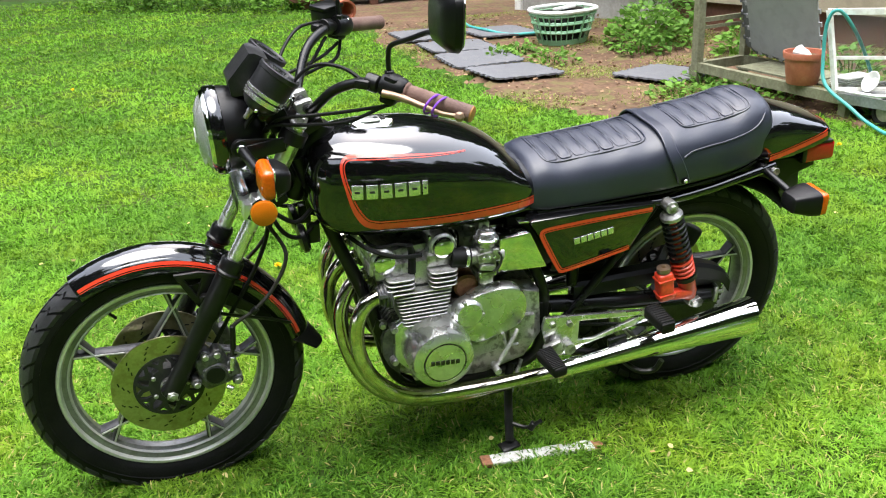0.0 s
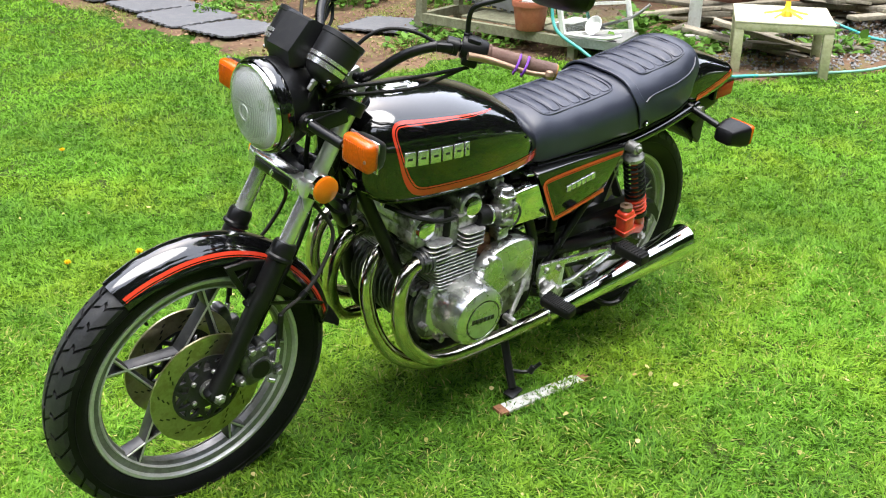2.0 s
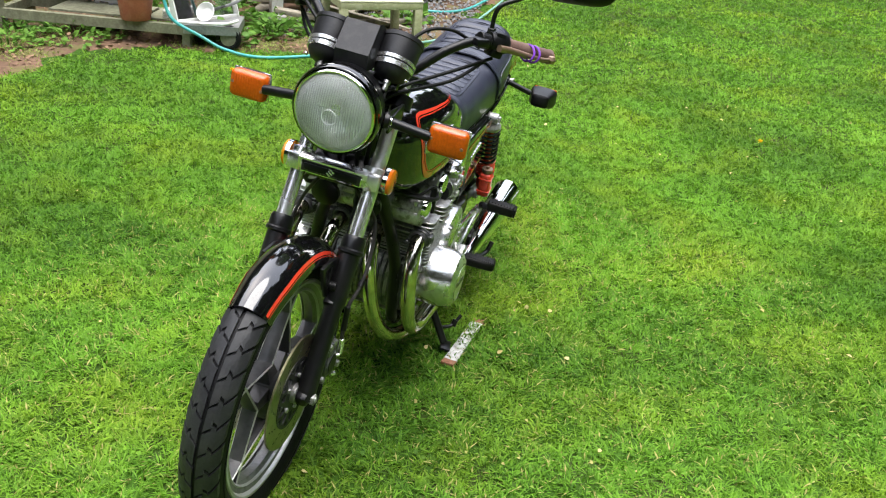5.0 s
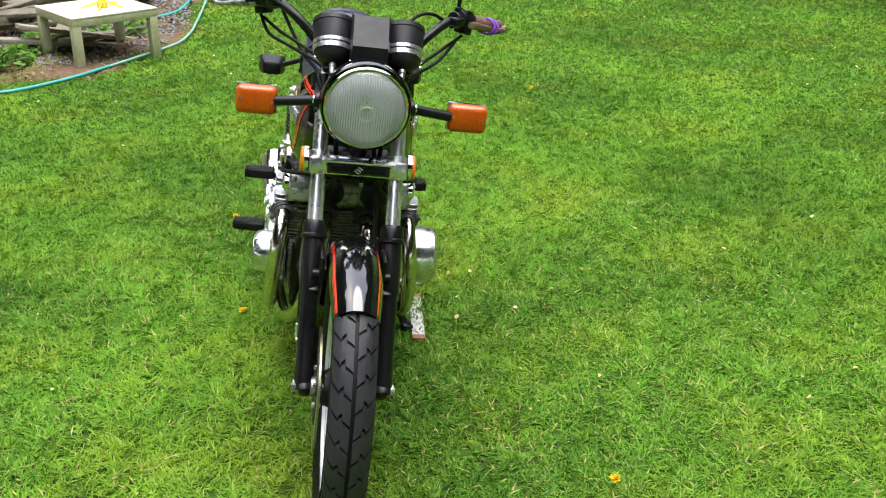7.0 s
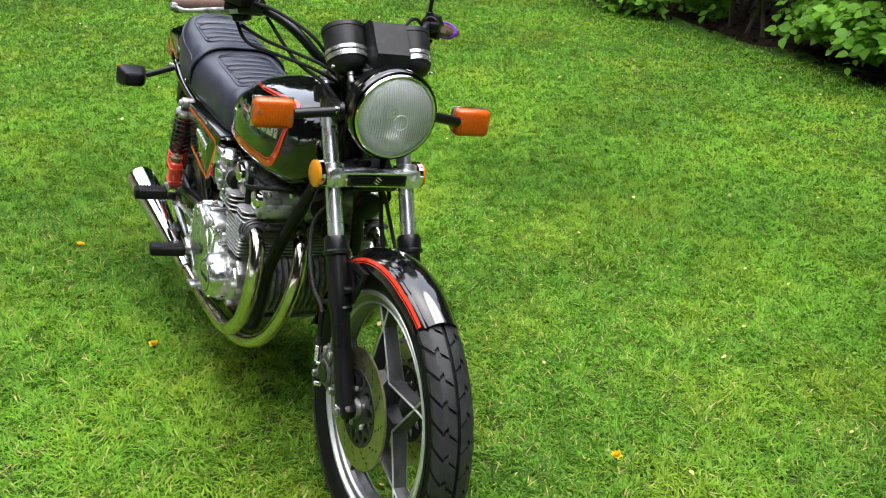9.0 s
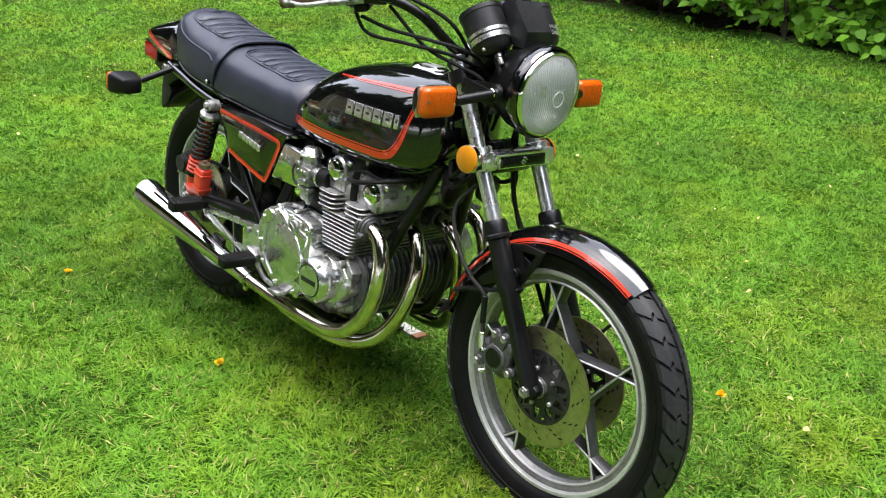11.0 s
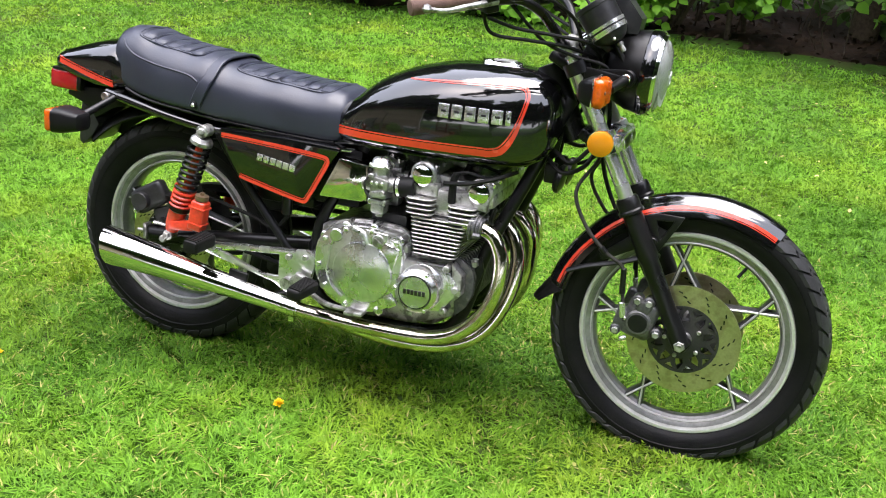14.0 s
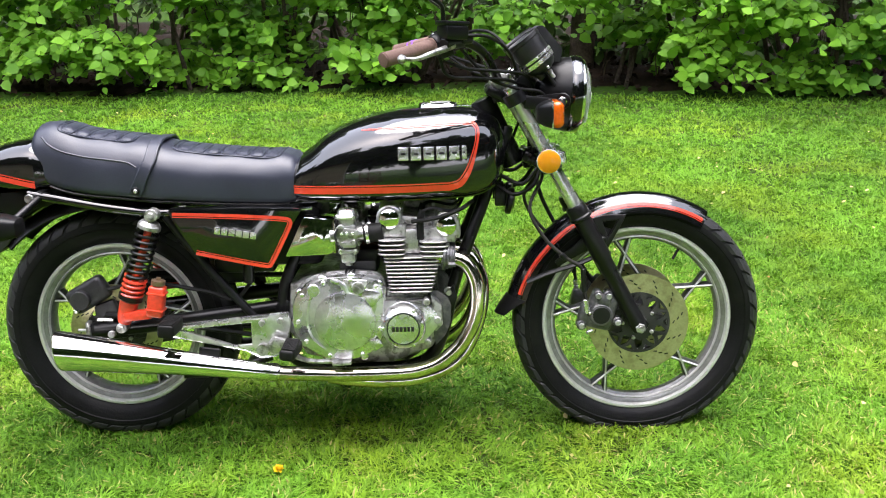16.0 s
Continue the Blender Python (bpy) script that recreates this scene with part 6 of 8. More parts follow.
    part("bottom_eye", [rod(bot - Vector((0, 0.016, 0)), bot + Vector((0, 0.016, 0)), 0.014), rod(bot + Vector((0, s * 0.014, 0)), bot + Vector((0, s * 0.026, 0)), 0.010, seg=6)], CAST, shock)
part("frame_backbone", [tube([(0.42, 0, 0.83), (0.2, 0, 0.76), (-0.05, 0, 0.69), (-0.2, 0, 0.66)], 0.022, 12, 3), tube([(-0.44, -0.12, 0.63), (-0.44, 0.12, 0.63)], 0.012, 10, 1)], SATIN, bike)
part("swingarm_pivot", rod((-0.146, -0.128, 0.385), (-0.146, 0.128, 0.385), 0.024), SATIN, bike)
rc = part("rear_caliper", [box((-0.675, -0.088, 0.425), (0.115, 0.040, 0.070), (0, -30, 0), 0.016, 3), rod((-0.690, -0.085, 0.415), (-0.690, -0.126, 0.415), 0.026), box((-0.63, -0.086, 0.378), (0.06, 0.026, 0.05), (0, -20, 0), 0.008)], CALIPER, bike, "black rear brake caliper")
part("bleed_nipple", rod((-0.705, -0.105, 0.385), (-0.705, -0.122, 0.385), 0.006), BADGE, rc)
part("slide_pin", rod((-0.655, -0.105, 0.358), (-0.610, -0.105, 0.356), 0.006), BADGE, rc)
part("torque_arm", [tube([(-0.63, -0.105, 0.372), (-0.40, -0.108, 0.335), (-0.24, -0.110, 0.31)], 0.007, 8, 1)], SATIN, bike)
part("rear_brake_hose", tube([(-0.62, -0.10, 0.44), (-0.52, -0.09, 0.455), (-0.36, -0.10, 0.43), (-0.28, -0.11, 0.41), (-0.23, -0.12, 0.46)], 0.0055, 8, 6), RUBBER, bike)
guard_line = [(-0.235, 0.435), (-0.36, 0.440), (-0.50, 0.442), (-0.60, 0.436), (-0.68, 0.410), (-0.715, 0.372)]
part("chain_guard", [loft([[(x, 0.075, z - 0.008), (x, 0.078, z + 0.004), (x, 0.110, z + 0.004), (x, 0.118, z - 0.006), (x, 0.118, z - 0.040), (x, 0.115, z - 0.040), (x, 0.114, z - 0.008), (x, 0.108, z - 0.001), (x, 0.080, z - 0.001)] for x, z in
                          [(p.x, p.z) for p in curve([(x, 0, z) for x, z in guard_line], 5)]])], PLASTIC, bike, "black chain guard")
part("rear_sprocket", [revolve([(0.03, 0.082), (0.098, 0.082), (0.098, 0.088), (0.03, 0.088)], (REAR[0], 0, REAR[1]), (0, 1, 0), 48, closed=True)]
     + [box((REAR[0] + 0.100 * math.cos(a), 0.085, REAR[1] + 0.100 * math.sin(a)), (0.008, 0.005, 0.006), (0, -math.degrees(a), 0), 0.001) for a in (2 * math.pi * k / 42 for k in range(42))], CALIPER, rear_wheel, "dark rear sprocket")
part("drive_chain", [tube([(-0.02, 0.085, 0.425), (-0.30, 0.085, 0.428), (-0.60, 0.085, 0.427)], 0.008, 8, 1, flat=0.7), tube([(-0.02, 0.085, 0.345), (-0.30, 0.085, 0.285), (-0.60, 0.085, 0.226)], 0.008, 8, 1, flat=0.7)], CALIPER, bike)
# side stand
stand = part("side_stand", [tube([(-0.058, 0.125, 0.230), (-0.040, 0.165, 0.165), (-0.022, 0.232, 0.062)], [0.013, 0.0115, 0.0115], 12, 3), box((-0.018, 0.240, 0.055), (0.055, 0.032, 0.008), (-7, 0, 14), 0.003),
                            tube([(-0.028, 0.205, 0.102), (-0.070, 0.235, 0.098), (-0.098, 0.255, 0.128)], 0.0055, 8, 4), rod((-0.085, 0.243, 0.115), (-0.075, 0.240, 0.095), 0.009)], SATIN, bike, "rusty black side stand")
part("stand_spring", tube([(-0.09, 0.125, 0.24) , (-0.05, 0.16, 0.165)], 0.006, 8, 1), CAST, stand)

# ---- garden materials ----
GRASS = leafy("lawn_blades", (0.023, 0.084, 0.008), (0.225, 0.470, 0.034), 0.9, 0.30, 0.6, dry=(0.42, 0.38, 0.13), warm=(1.6, 1.08, 0.9))
WEEDS = leafy("weed_leaves", (0.06, 0.15, 0.022), (0.20, 0.38, 0.06), 2.0)
MOSS = leafy("bed_moss_blades", (0.14, 0.19, 0.035), (0.30, 0.36, 0.08), 2.0, dry=(0.4, 0.3, 0.14))
LITTER = leafy("dry_leaf_litter", (0.10, 0.055, 0.03), (0.38, 0.25, 0.15), 3.0, 0.1, 0.8)
# lighter copy of FOAM that puts the leaning front tile's brightness into its colour
FOAMLIT = mat("lit_grey_foam_tile", (0.33, 0.33, 0.35), 0.8, vary=0.12, grain=300, patch=5, bump=0.5, spec=0.2, stain=(0.24, 0.24, 0.24), stain_amount=0.3)
SHRUB = leafy("shrub_leaves", (0.030, 0.125, 0.009), (0.26, 0.54, 0.046), 0.8, 0.4, 0.42)
# far trees' dark leaf colour, also put in for shade inside the hedge
WOODS_AND_SHADE = leafy("far_and_shaded_leaves", (0.018, 0.045, 0.010), (0.07, 0.13, 0.025), 0.3)
BLOOM = leafy("pale_flower_heads", (0.55, 0.55, 0.25), (0.75, 0.76, 0.45), 3.0)
YELLOW = leafy("yellow_flower_petals", (0.80, 0.52, 0.01), (0.90, 0.66, 0.03), 9.0)
PETAL = leafy("fallen_petals", (0.52, 0.40, 0.14), (0.70, 0.62, 0.30), 5.0, dry=(0.35, 0.17, 0.06))
SOIL = mat("lawn_soil", (0.036, 0.085, 0.009), 0.95, vary=0.45, grain=60, patch=1.3, bump=1.0, spec=0.1, stain=(0.05, 0.042, 0.02), stain_amount=0.5)
EARTH = mat("bare_red_brown_earth", (0.120, 0.074, 0.048), 0.95, vary=0.45, grain=30, patch=2.2, bump=1.0, spec=0.1, stain=(0.125, 0.120, 0.045), stain_amount=0.7)
GRAVELMAT = mat("grey_gravel_stone", (0.19, 0.185, 0.18), 0.85, vary=0.4, grain=40, patch=9, bump=0.5, per_object=0.2)
# brown mulch taken near black: the shade under the hedge is in this colour
SHADED_MULCH = mat("shaded_leaf_mulch", (0.014, 0.009, 0.006), 0.95, vary=0.5, grain=40, patch=3, bump=1.0, spec=0.1, stain=(0.03, 0.018, 0.010), stain_amount=0.5)
BARK = mat("dark_bark", (0.055, 0.042, 0.032), 0.9, vary=0.5, grain=45, patch=6, bump=1.0, spec=0.15)
FOAM = mat("grey_foam_tile", (0.125, 0.127, 0.136), 0.8, vary=0.12, grain=300, patch=5, bump=0.5, spec=0.2, stain=(0.18, 0.175, 0.17), stain_amount=0.3)
GREYWOOD = mat("weathered_wood", (0.23, 0.205, 0.155), 0.85, vary=0.3, grain=60, patch=8, bump=0.7, spec=0.2, stain=(0.16, 0.14, 0.10), stain_amount=0.5, per_object=0.25)
GREENWOOD = mat("mossy_rack_wood", (0.20, 0.20, 0.13), 0.85, vary=0.25, grain=60, patch=8, bump=0.6, spec=0.2, stain=(0.12, 0.11, 0.07), stain_amount=0.5)
BOARDPAINT = mat("dirty_white_board", (0.50, 0.50, 0.48), 0.65, vary=0.15, grain=80, patch=14, bump=0.4, stain=(0.27, 0.23, 0.17), stain_amount=0.5)
WHITEPAINT = mat("chipped_white_paint", (0.74, 0.74, 0.70), 0.55, vary=0.08, grain=80, patch=9, bump=0.35, stain=(0.42, 0.37, 0.28), stain_amount=0.35)
CREAM = mat("cream_table_laminate", (0.72, 0.68, 0.52), 0.5, vary=0.1, grain=90, patch=4, bump=0.2, stain=(0.45, 0.43, 0.27), stain_amount=0.3)
OLIVE = mat("mossy_table_edge", (0.34, 0.34, 0.19), 0.65, vary=0.2, grain=80, patch=7, bump=0.3, stain=(0.5, 0.47, 0.33), stain_amount=0.4)
TERRACOTTA = mat("terracotta_plastic", (0.37, 0.115, 0.062), 0.6, vary=0.15, grain=90, patch=7, bump=0.2, stain=(0.5, 0.22, 0.13), stain_amount=0.3)
TEAL = mat("teal_hose_rubber", (0.045, 0.32, 0.30), 0.45, vary=0.15, grain=80, patch=4, bump=0.1, stain=(0.12, 0.35, 0.32), stain_amount=0.4)
PALEHOSE = mat("pale_green_hose_rubber", (0.20, 0.40, 0.33), 0.5, vary=0.15, grain=80, patch=4, bump=0.1)
BASKET = mat("green_basket_plastic", (0.22, 0.42, 0.25), 0.45, vary=0.12, grain=90, patch=6, bump=0.1)
WHITEPLASTIC = mat("white_plastic", (0.72, 0.72, 0.69), 0.45, vary=0.06, grain=90, patch=6, bump=0.1)
SIDING = mat("tan_painted_siding", (0.36, 0.31, 0.21), 0.7, vary=0.12, grain=60, patch=3, bump=0.35, stain=(0.24, 0.21, 0.14), stain_amount=0.4, per_object=0.08)
CONCRETE = mat("grey_foundation", (0.32, 0.31, 0.28), 0.9, vary=0.2, grain=50, patch=3, bump=0.6, stain=(0.2, 0.2, 0.16), stain_amount=0.4)
DARKWOOD = mat("dark_red_brown_wood", (0.13, 0.055, 0.032), 0.75, vary=0.3, grain=50, patch=5, bump=0.5)
REDWOOD = mat("faded_red_panel", (0.36, 0.07, 0.05), 0.6, vary=0.2, grain=60, patch=5, bump=0.3)
SUNYELLOW = mat("yellow_painted_metal", (0.80, 0.56, 0.03), 0.45, vary=0.12, grain=70, patch=9, bump=0.2)
GREYMETAL = mat("grey_metal", (0.28, 0.28, 0.27), 0.5, 0.6, vary=0.25, grain=80, patch=8, bump=0.2)

# ---- the lawn and the beds ----
rng = np.random.default_rng(7)
BED = [(-0.75, -9.5), (-1.0, -7.0), (-1.05, -5.8), (-1.08, -5.1), (-1.25, -4.25), (-1.38, -3.55), (-1.62, -3.20), (-2.0, -2.98), (-2.5, -2.95), (-2.85, -2.68), (-3.0, -2.40), (-3.15, -2.10),
       (-3.38, -1.80), (-3.72, -1.50), (-4.15, -1.33), (-4.85, -1.30), (-5.75, -1.40), (-6.6, -1.5), (-9.0, -1.7), (-11.0, -1.7), (-11.0, -9.5)]
HEDGE_FRONT = [(-9.0, 3.9), (-5.6, 4.25), (-4.0, 4.55), (-2.0, 4.65), (-0.3, 4.85), (1.2, 4.60), (2.6, 4.45), (4.0, 4.2), (8.0, 3.8)]


def inside(poly, x, y):
    hit = np.zeros(len(x), bool)
    n = len(poly)
    for i in range(n):
        (x0, y0), (x1, y1) = poly[i], poly[(i + 1) % n]
        c = ((y0 > y) != (y1 > y)) & (x < (x1 - x0) * (y - y0) / (y1 - y0 + 1e-12) + x0)
        hit ^= c
    return hit


def hedge_line(x):
    return np.interp(x, [p[0] for p in HEDGE_FRONT], [p[1] for p in HEDGE_FRONT])


def sheet(name, rows, material, label, category):
    bm = bmesh.new()
    vs = [[bm.verts.new(p) for p in r] for r in rows]
    for a, b in zip(vs, vs[1:]):
        for i in range(len(a) - 1):
            bm.faces.new((a[i], a[i + 1], b[i + 1], b[i]))
    bmesh.ops.recalc_face_normals(bm, faces=bm.faces)
    ob = link_mesh(name, [(bm, material)], 60)
    return tagged(ob, label, category, kind="structure")


def ground_z(x, y):
    """The lawn swells a little round the parked machine and falls away in front of it."""
    near = np.exp(-(x * x + y * y) / 6.0)
    return near * (0.012 - 0.009 * x - 0.006 * y)


xs = [-400, -120, -40] + list(np.linspace(-14, 14, 113)) + [40, 120, 400]
sheet("ground", [[(x, y, -0.014 + ground_z(x, y) + (0.012 * noise.noise((x * 0.5, y * 0.5, 3.0)) if abs(x) < 14 and abs(y) < 14 else -0.02)) for x in xs] for y in xs], SOIL, "green mown garden lawn with moss and bare specks", "lawn")


def bed_sheet(name, poly, z, material, label, step=0.12):
    """A patch of ground with an uneven edge, a little proud of the lawn's soil."""
    x0, x1 = min(p[0] for p in poly), max(p[0] for p in poly)
    y0, y1 = min(p[1] for p in poly), max(p[1] for p in poly)
    gx, gy = np.arange(x0, x1 + step, step), np.arange(y0, y1 + step, step)
    bm = bmesh.new()
    grid = {}
    cx, cy = np.meshgrid(gx, gy, indexing="ij")
    keep = inside(poly, (cx + 0.10 * np.sin(cy * 5.1) + 0.06 * np.sin(cy * 13 + cx * 9)).ravel(), (cy + 0.10 * np.sin(cx * 4.3) + 0.05 * np.sin(cx * 15)).ravel()).reshape(cx.shape)
    for i in range(len(gx) - 1):
        for j in range(len(gy) - 1):
            if keep[i, j]:
                q = []
                for a, b in ((i, j), (i + 1, j), (i + 1, j + 1), (i, j + 1)):
                    if (a, b) not in grid:
                        whole = all(0 <= p < keep.shape[0] and 0 <= q2 < keep.shape[1] and keep[p, q2] for p in (a - 1, a) for q2 in (b - 1, b))
                        z_here = z if whole else -0.045
                        grid[a, b] = bm.verts.new((gx[a] + 0.03 * math.sin(a * 7.7 + b * 3.1), gy[b] + 0.03 * math.sin(b * 5.3 + a * 1.9), z_here + 0.014 * noise.noise((gx[a] * 2.1, gy[b] * 2.1, 0.4))))
                    q.append(grid[a, b])
                bm.faces.new(q)
    bmesh.ops.recalc_face_normals(bm, faces=bm.faces)
    return tagged(link_mesh(name, [(bm, material)], 60), label, "ground", kind="structure")


bed_sheet("ground_bed", BED, 0.006, EARTH, "bare red-brown earth with weeds beside the lawn")
bed_sheet("ground_mulch", [(x, y + 0.05) for x, y in HEDGE_FRONT] + [(9, 9), (-10, 9)], 0.006, SHADED_MULCH, "leaf mulch under the hedge, darkened for the shade there", 0.2)


def numpy_mesh(name, verts, faces, material, tone=None):
    """One mesh out of arrays: verts (n, 3), faces a list of (k, m) index arrays."""
    me = bpy.data.meshes.new(name)
    me.vertices.add(len(verts))
    me.vertices.foreach_set("co", np.ascontiguousarray(verts, np.float32).ravel())
    loops = np.concatenate([f.ravel() for f in faces]).astype(np.int32)
    sizes = np.concatenate([np.full(len(f), f.shape[1]) for f in faces])
    me.loops.add(len(loops))
    me.loops.foreach_set("vertex_index", loops)
    me.polygons.add(len(sizes))
    me.polygons.foreach_set("loop_start", np.concatenate([[0], np.cumsum(sizes)[:-1]]).astype(np.int32))
    me.update(calc_edges=True)
    if tone is not None:
        at = me.attributes.new("tone", "FLOAT", "POINT")
        at.data.foreach_set("value", np.ascontiguousarray(tone, np.float32))
    me.materials.append(material)
    me.shade_smooth()
    return new(name, me)


def drift_noise(x, y, cell, seed):
    """Smooth random values from 0 to 1 over the plan, with lumps of about the cell's size."""
    table = np.random.default_rng(seed).uniform(0, 1, (256, 256))
    u, v = x / cell + 0.37 * y / cell, y / cell - 0.29 * x / cell
    i, j = np.floor(u).astype(int), np.floor(v).astype(int)
    a, b = u - i, v - j
    a, b = a * a * (3 - 2 * a), b * b * (3 - 2 * b)
    at = lambda p, q: table[p % 256, q % 256]
    return (at(i, j) * (1 - a) + at(i + 1, j) * a) * (1 - b) + (at(i, j + 1) * (1 - a) + at(i + 1, j + 1) * a) * b


def blades(name, x, y, height, width, material, base=-0.012, spread=1.0):
    """Bent blades of grass, each folded at its broad middle; some stand, many lie over."""
    n = len(x)
    a = 9.0 * drift_noise(x, y, 0.045, 5) + rng.normal(0, 0.9, n)
    h = height * rng.uniform(0.55, 1.15, n)
    lean = height * rng.gamma(2.2, 0.62, n)
    w = width * rng.uniform(0.6, 1.3, n)
    b = a + rng.normal(0, 0.5, n) + np.pi / 2
    sx, sy = np.cos(a) * w / 2, np.sin(a) * w / 2
    lx, ly = np.cos(b) * lean, np.sin(b) * lean
    low = np.minimum(1.0, 1.25 * height / (height + 0.5 * lean))
    v = np.empty((n, 4, 3))
    base = base + ground_z(x, y)
    v[:, 0] = np.stack([x, y, base], 1)
    v[:, 1] = np.stack([x + sx + lx * 0.38, y + sy + ly * 0.38, base + h * 0.66 * low], 1)
    v[:, 2] = np.stack([x - sx + lx * 0.38, y - sy + ly * 0.38, base + h * 0.66 * low], 1)
    v[:, 3] = np.stack([x + lx, y + ly, base + h * low], 1)
    i = np.arange(n)[:, None] * 4
    return numpy_mesh(name, v.reshape(-1, 3), [i + np.array([[0, 1, 2]]), i + np.array([[2, 1, 3]])], material, np.repeat(0.5 + (rng.uniform(0, 1, n) - 0.5) * spread, 4))


def lawn_points(count, x0, x1, y0, y1, hole=None):
    x, y = rng.uniform(x0, x1, count), rng.uniform(y0, y1, count)
    keep = ~inside(BED, x + rng.normal(0, 0.05, count), y + rng.normal(0, 0.05, count)) & (y < hedge_line(x) + rng.normal(0, 0.08, count))
    if hole:
        keep &= ~((x > hole[0]) & (x < hole[1]) & (y > hole[2]) & (y < hole[3]))
    return x[keep], y[keep]


def lumpy(x, y):
    """Uneven height of the mown grass, in tussocks."""
    return 0.68 + 0.26 * drift_noise(x, y, 0.6, 1) + 0.12 * drift_noise(x, y, 0.13, 2) + 0.50 * drift_noise(x, y, 0.03, 3)


# blades thin out and broaden away from the middle of the lawn
x, y = lawn_points(7000000, -9.0, 8.0, -11.0, 5.0)
far = np.hypot(x - 0.1, (y - 0.2) * 1.1)
share = np.clip(1.6 / np.maximum(far, 1.6), 0.05, 1.0) ** 1.75
pick = rng.uniform(0, 1, len(x)) < share * np.clip(0.64 + 0.75 * drift_noise(x, y, 0.03, 3), 0, 1)
x, y, share = x[pick], y[pick], share[pick]
tagged(blades("lawn_grass", x, y, (0.022 + 0.004 * (1 - share)) * lumpy(x, y), 0.0046 / share ** 0.36, GRASS, spread=np.maximum(0.30, share ** 0.8)), "short bright green lawn grass", "grass", kind="stuff")
# clover and small broad weeds among the blades
n = 15000
x, y = lawn_points(n, -3.0, 3.0, -2.4, 3.2)
patchy = np.sin(x * 2.3 + 1.7 * np.sin(y * 1.9)) + np.sin(y * 2.9 + 1.3 * np.sin(x * 2.1)) + rng.normal(0, 0.5, len(x)) > 0.35
x, y = x[patchy], y[patchy]
CLOVER_AT = np.stack([x, y, rng.uniform(0.002, 0.016, len(x))], 1)
# sparse tufts on the bare bed
x, y = rng.uniform(-5.0, -0.9, 110000), rng.uniform(-7.5, -1.3, 110000)
keep = inside(BED, x, y) & ((np.sin(x * 5 + 2 * np.sin(y * 3)) + np.sin(y * 6.1 + x) + rng.normal(0, 0.5, len(x))) > 0.55)
tagged(blades("bed_weeds", x[keep], y[keep], np.full(keep.sum(), 0.024), 0.0065, MOSS, 0.0), "thin grass and weeds in bare earth", "weeds", kind="stuff")

LEAF = np.array([(0, 0, 0), (0.22, 0.36, 0.05), (0.22, -0.36, 0.05), (0.58, 0.34, 0.04), (0.58, -0.34, 0.04), (1.0, 0, -0.10), (0.25, 0, 0), (0.60, 0, -0.02)])
LEAF_QUADS = np.array([[6, 7, 3, 1], [6, 2, 4, 7]])
LEAF_TRIS = np.array([[0, 6, 1], [0, 2, 6], [7, 5, 3], [7, 4, 5]])


def leaf_mass(name, at, out, size, material, droop=0.35, template=LEAF, facing=(0.0, 0.0, 1.0)):
    """Many leaves, each with a fold, pointing away from its twig."""
    n = len(at)
    d = out + rng.normal(0, 0.40, (n, 3))
    d[:, 2] -= droop
    d /= np.linalg.norm(d, axis=1)[:, None]
    up = np.tile(facing, (n, 1)) + rng.normal(0, 0.35, (n, 3)) + 0.4 * out
    side = np.cross(up, d)
    side /= np.linalg.norm(side, axis=1)[:, None]
    nrm = np.cross(d, side)
    s = (size * rng.uniform(0.6, 1.2, n))[:, None, None]
    v = at[:, None, :] + s * (template[None, :, 0:1] * d[:, None] + template[None, :, 1:2] * side[:, None] + template[None, :, 2:3] * nrm[:, None])
    i = np.arange(n)[:, None, None] * len(template)
    return numpy_mesh(name, v.reshape(-1, 3), [(i + LEAF_QUADS[None]).reshape(-1, 4), (i + LEAF_TRIS[None]).reshape(-1, 3)], material, np.repeat(rng.uniform(0, 1, n), len(template)))


n = 3200
x, y = rng.uniform(-4.6, -0.95, n), rng.uniform(-7.3, -1.5, n)
keep = inside(BED, x, y)
at = np.stack([x, y, rng.uniform(0.012, 0.026, n)], 1)[keep]
tagged(leaf_mass("dead_leaves", at, rng.normal(0, 1, at.shape) * np.array([1, 1, 0.2]), 0.030, LITTER, 0.0), "dry brown leaves and bits on the bare earth", "leaf litter", kind="stuff")
tagged(leaf_mass("lawn_clover", CLOVER_AT, rng.normal(0, 1, (len(CLOVER_AT), 3)) * np.array([1, 1, 0.3]), 0.013, GRASS, -0.2), "clover and small weeds in the lawn", "clover", kind="stuff")


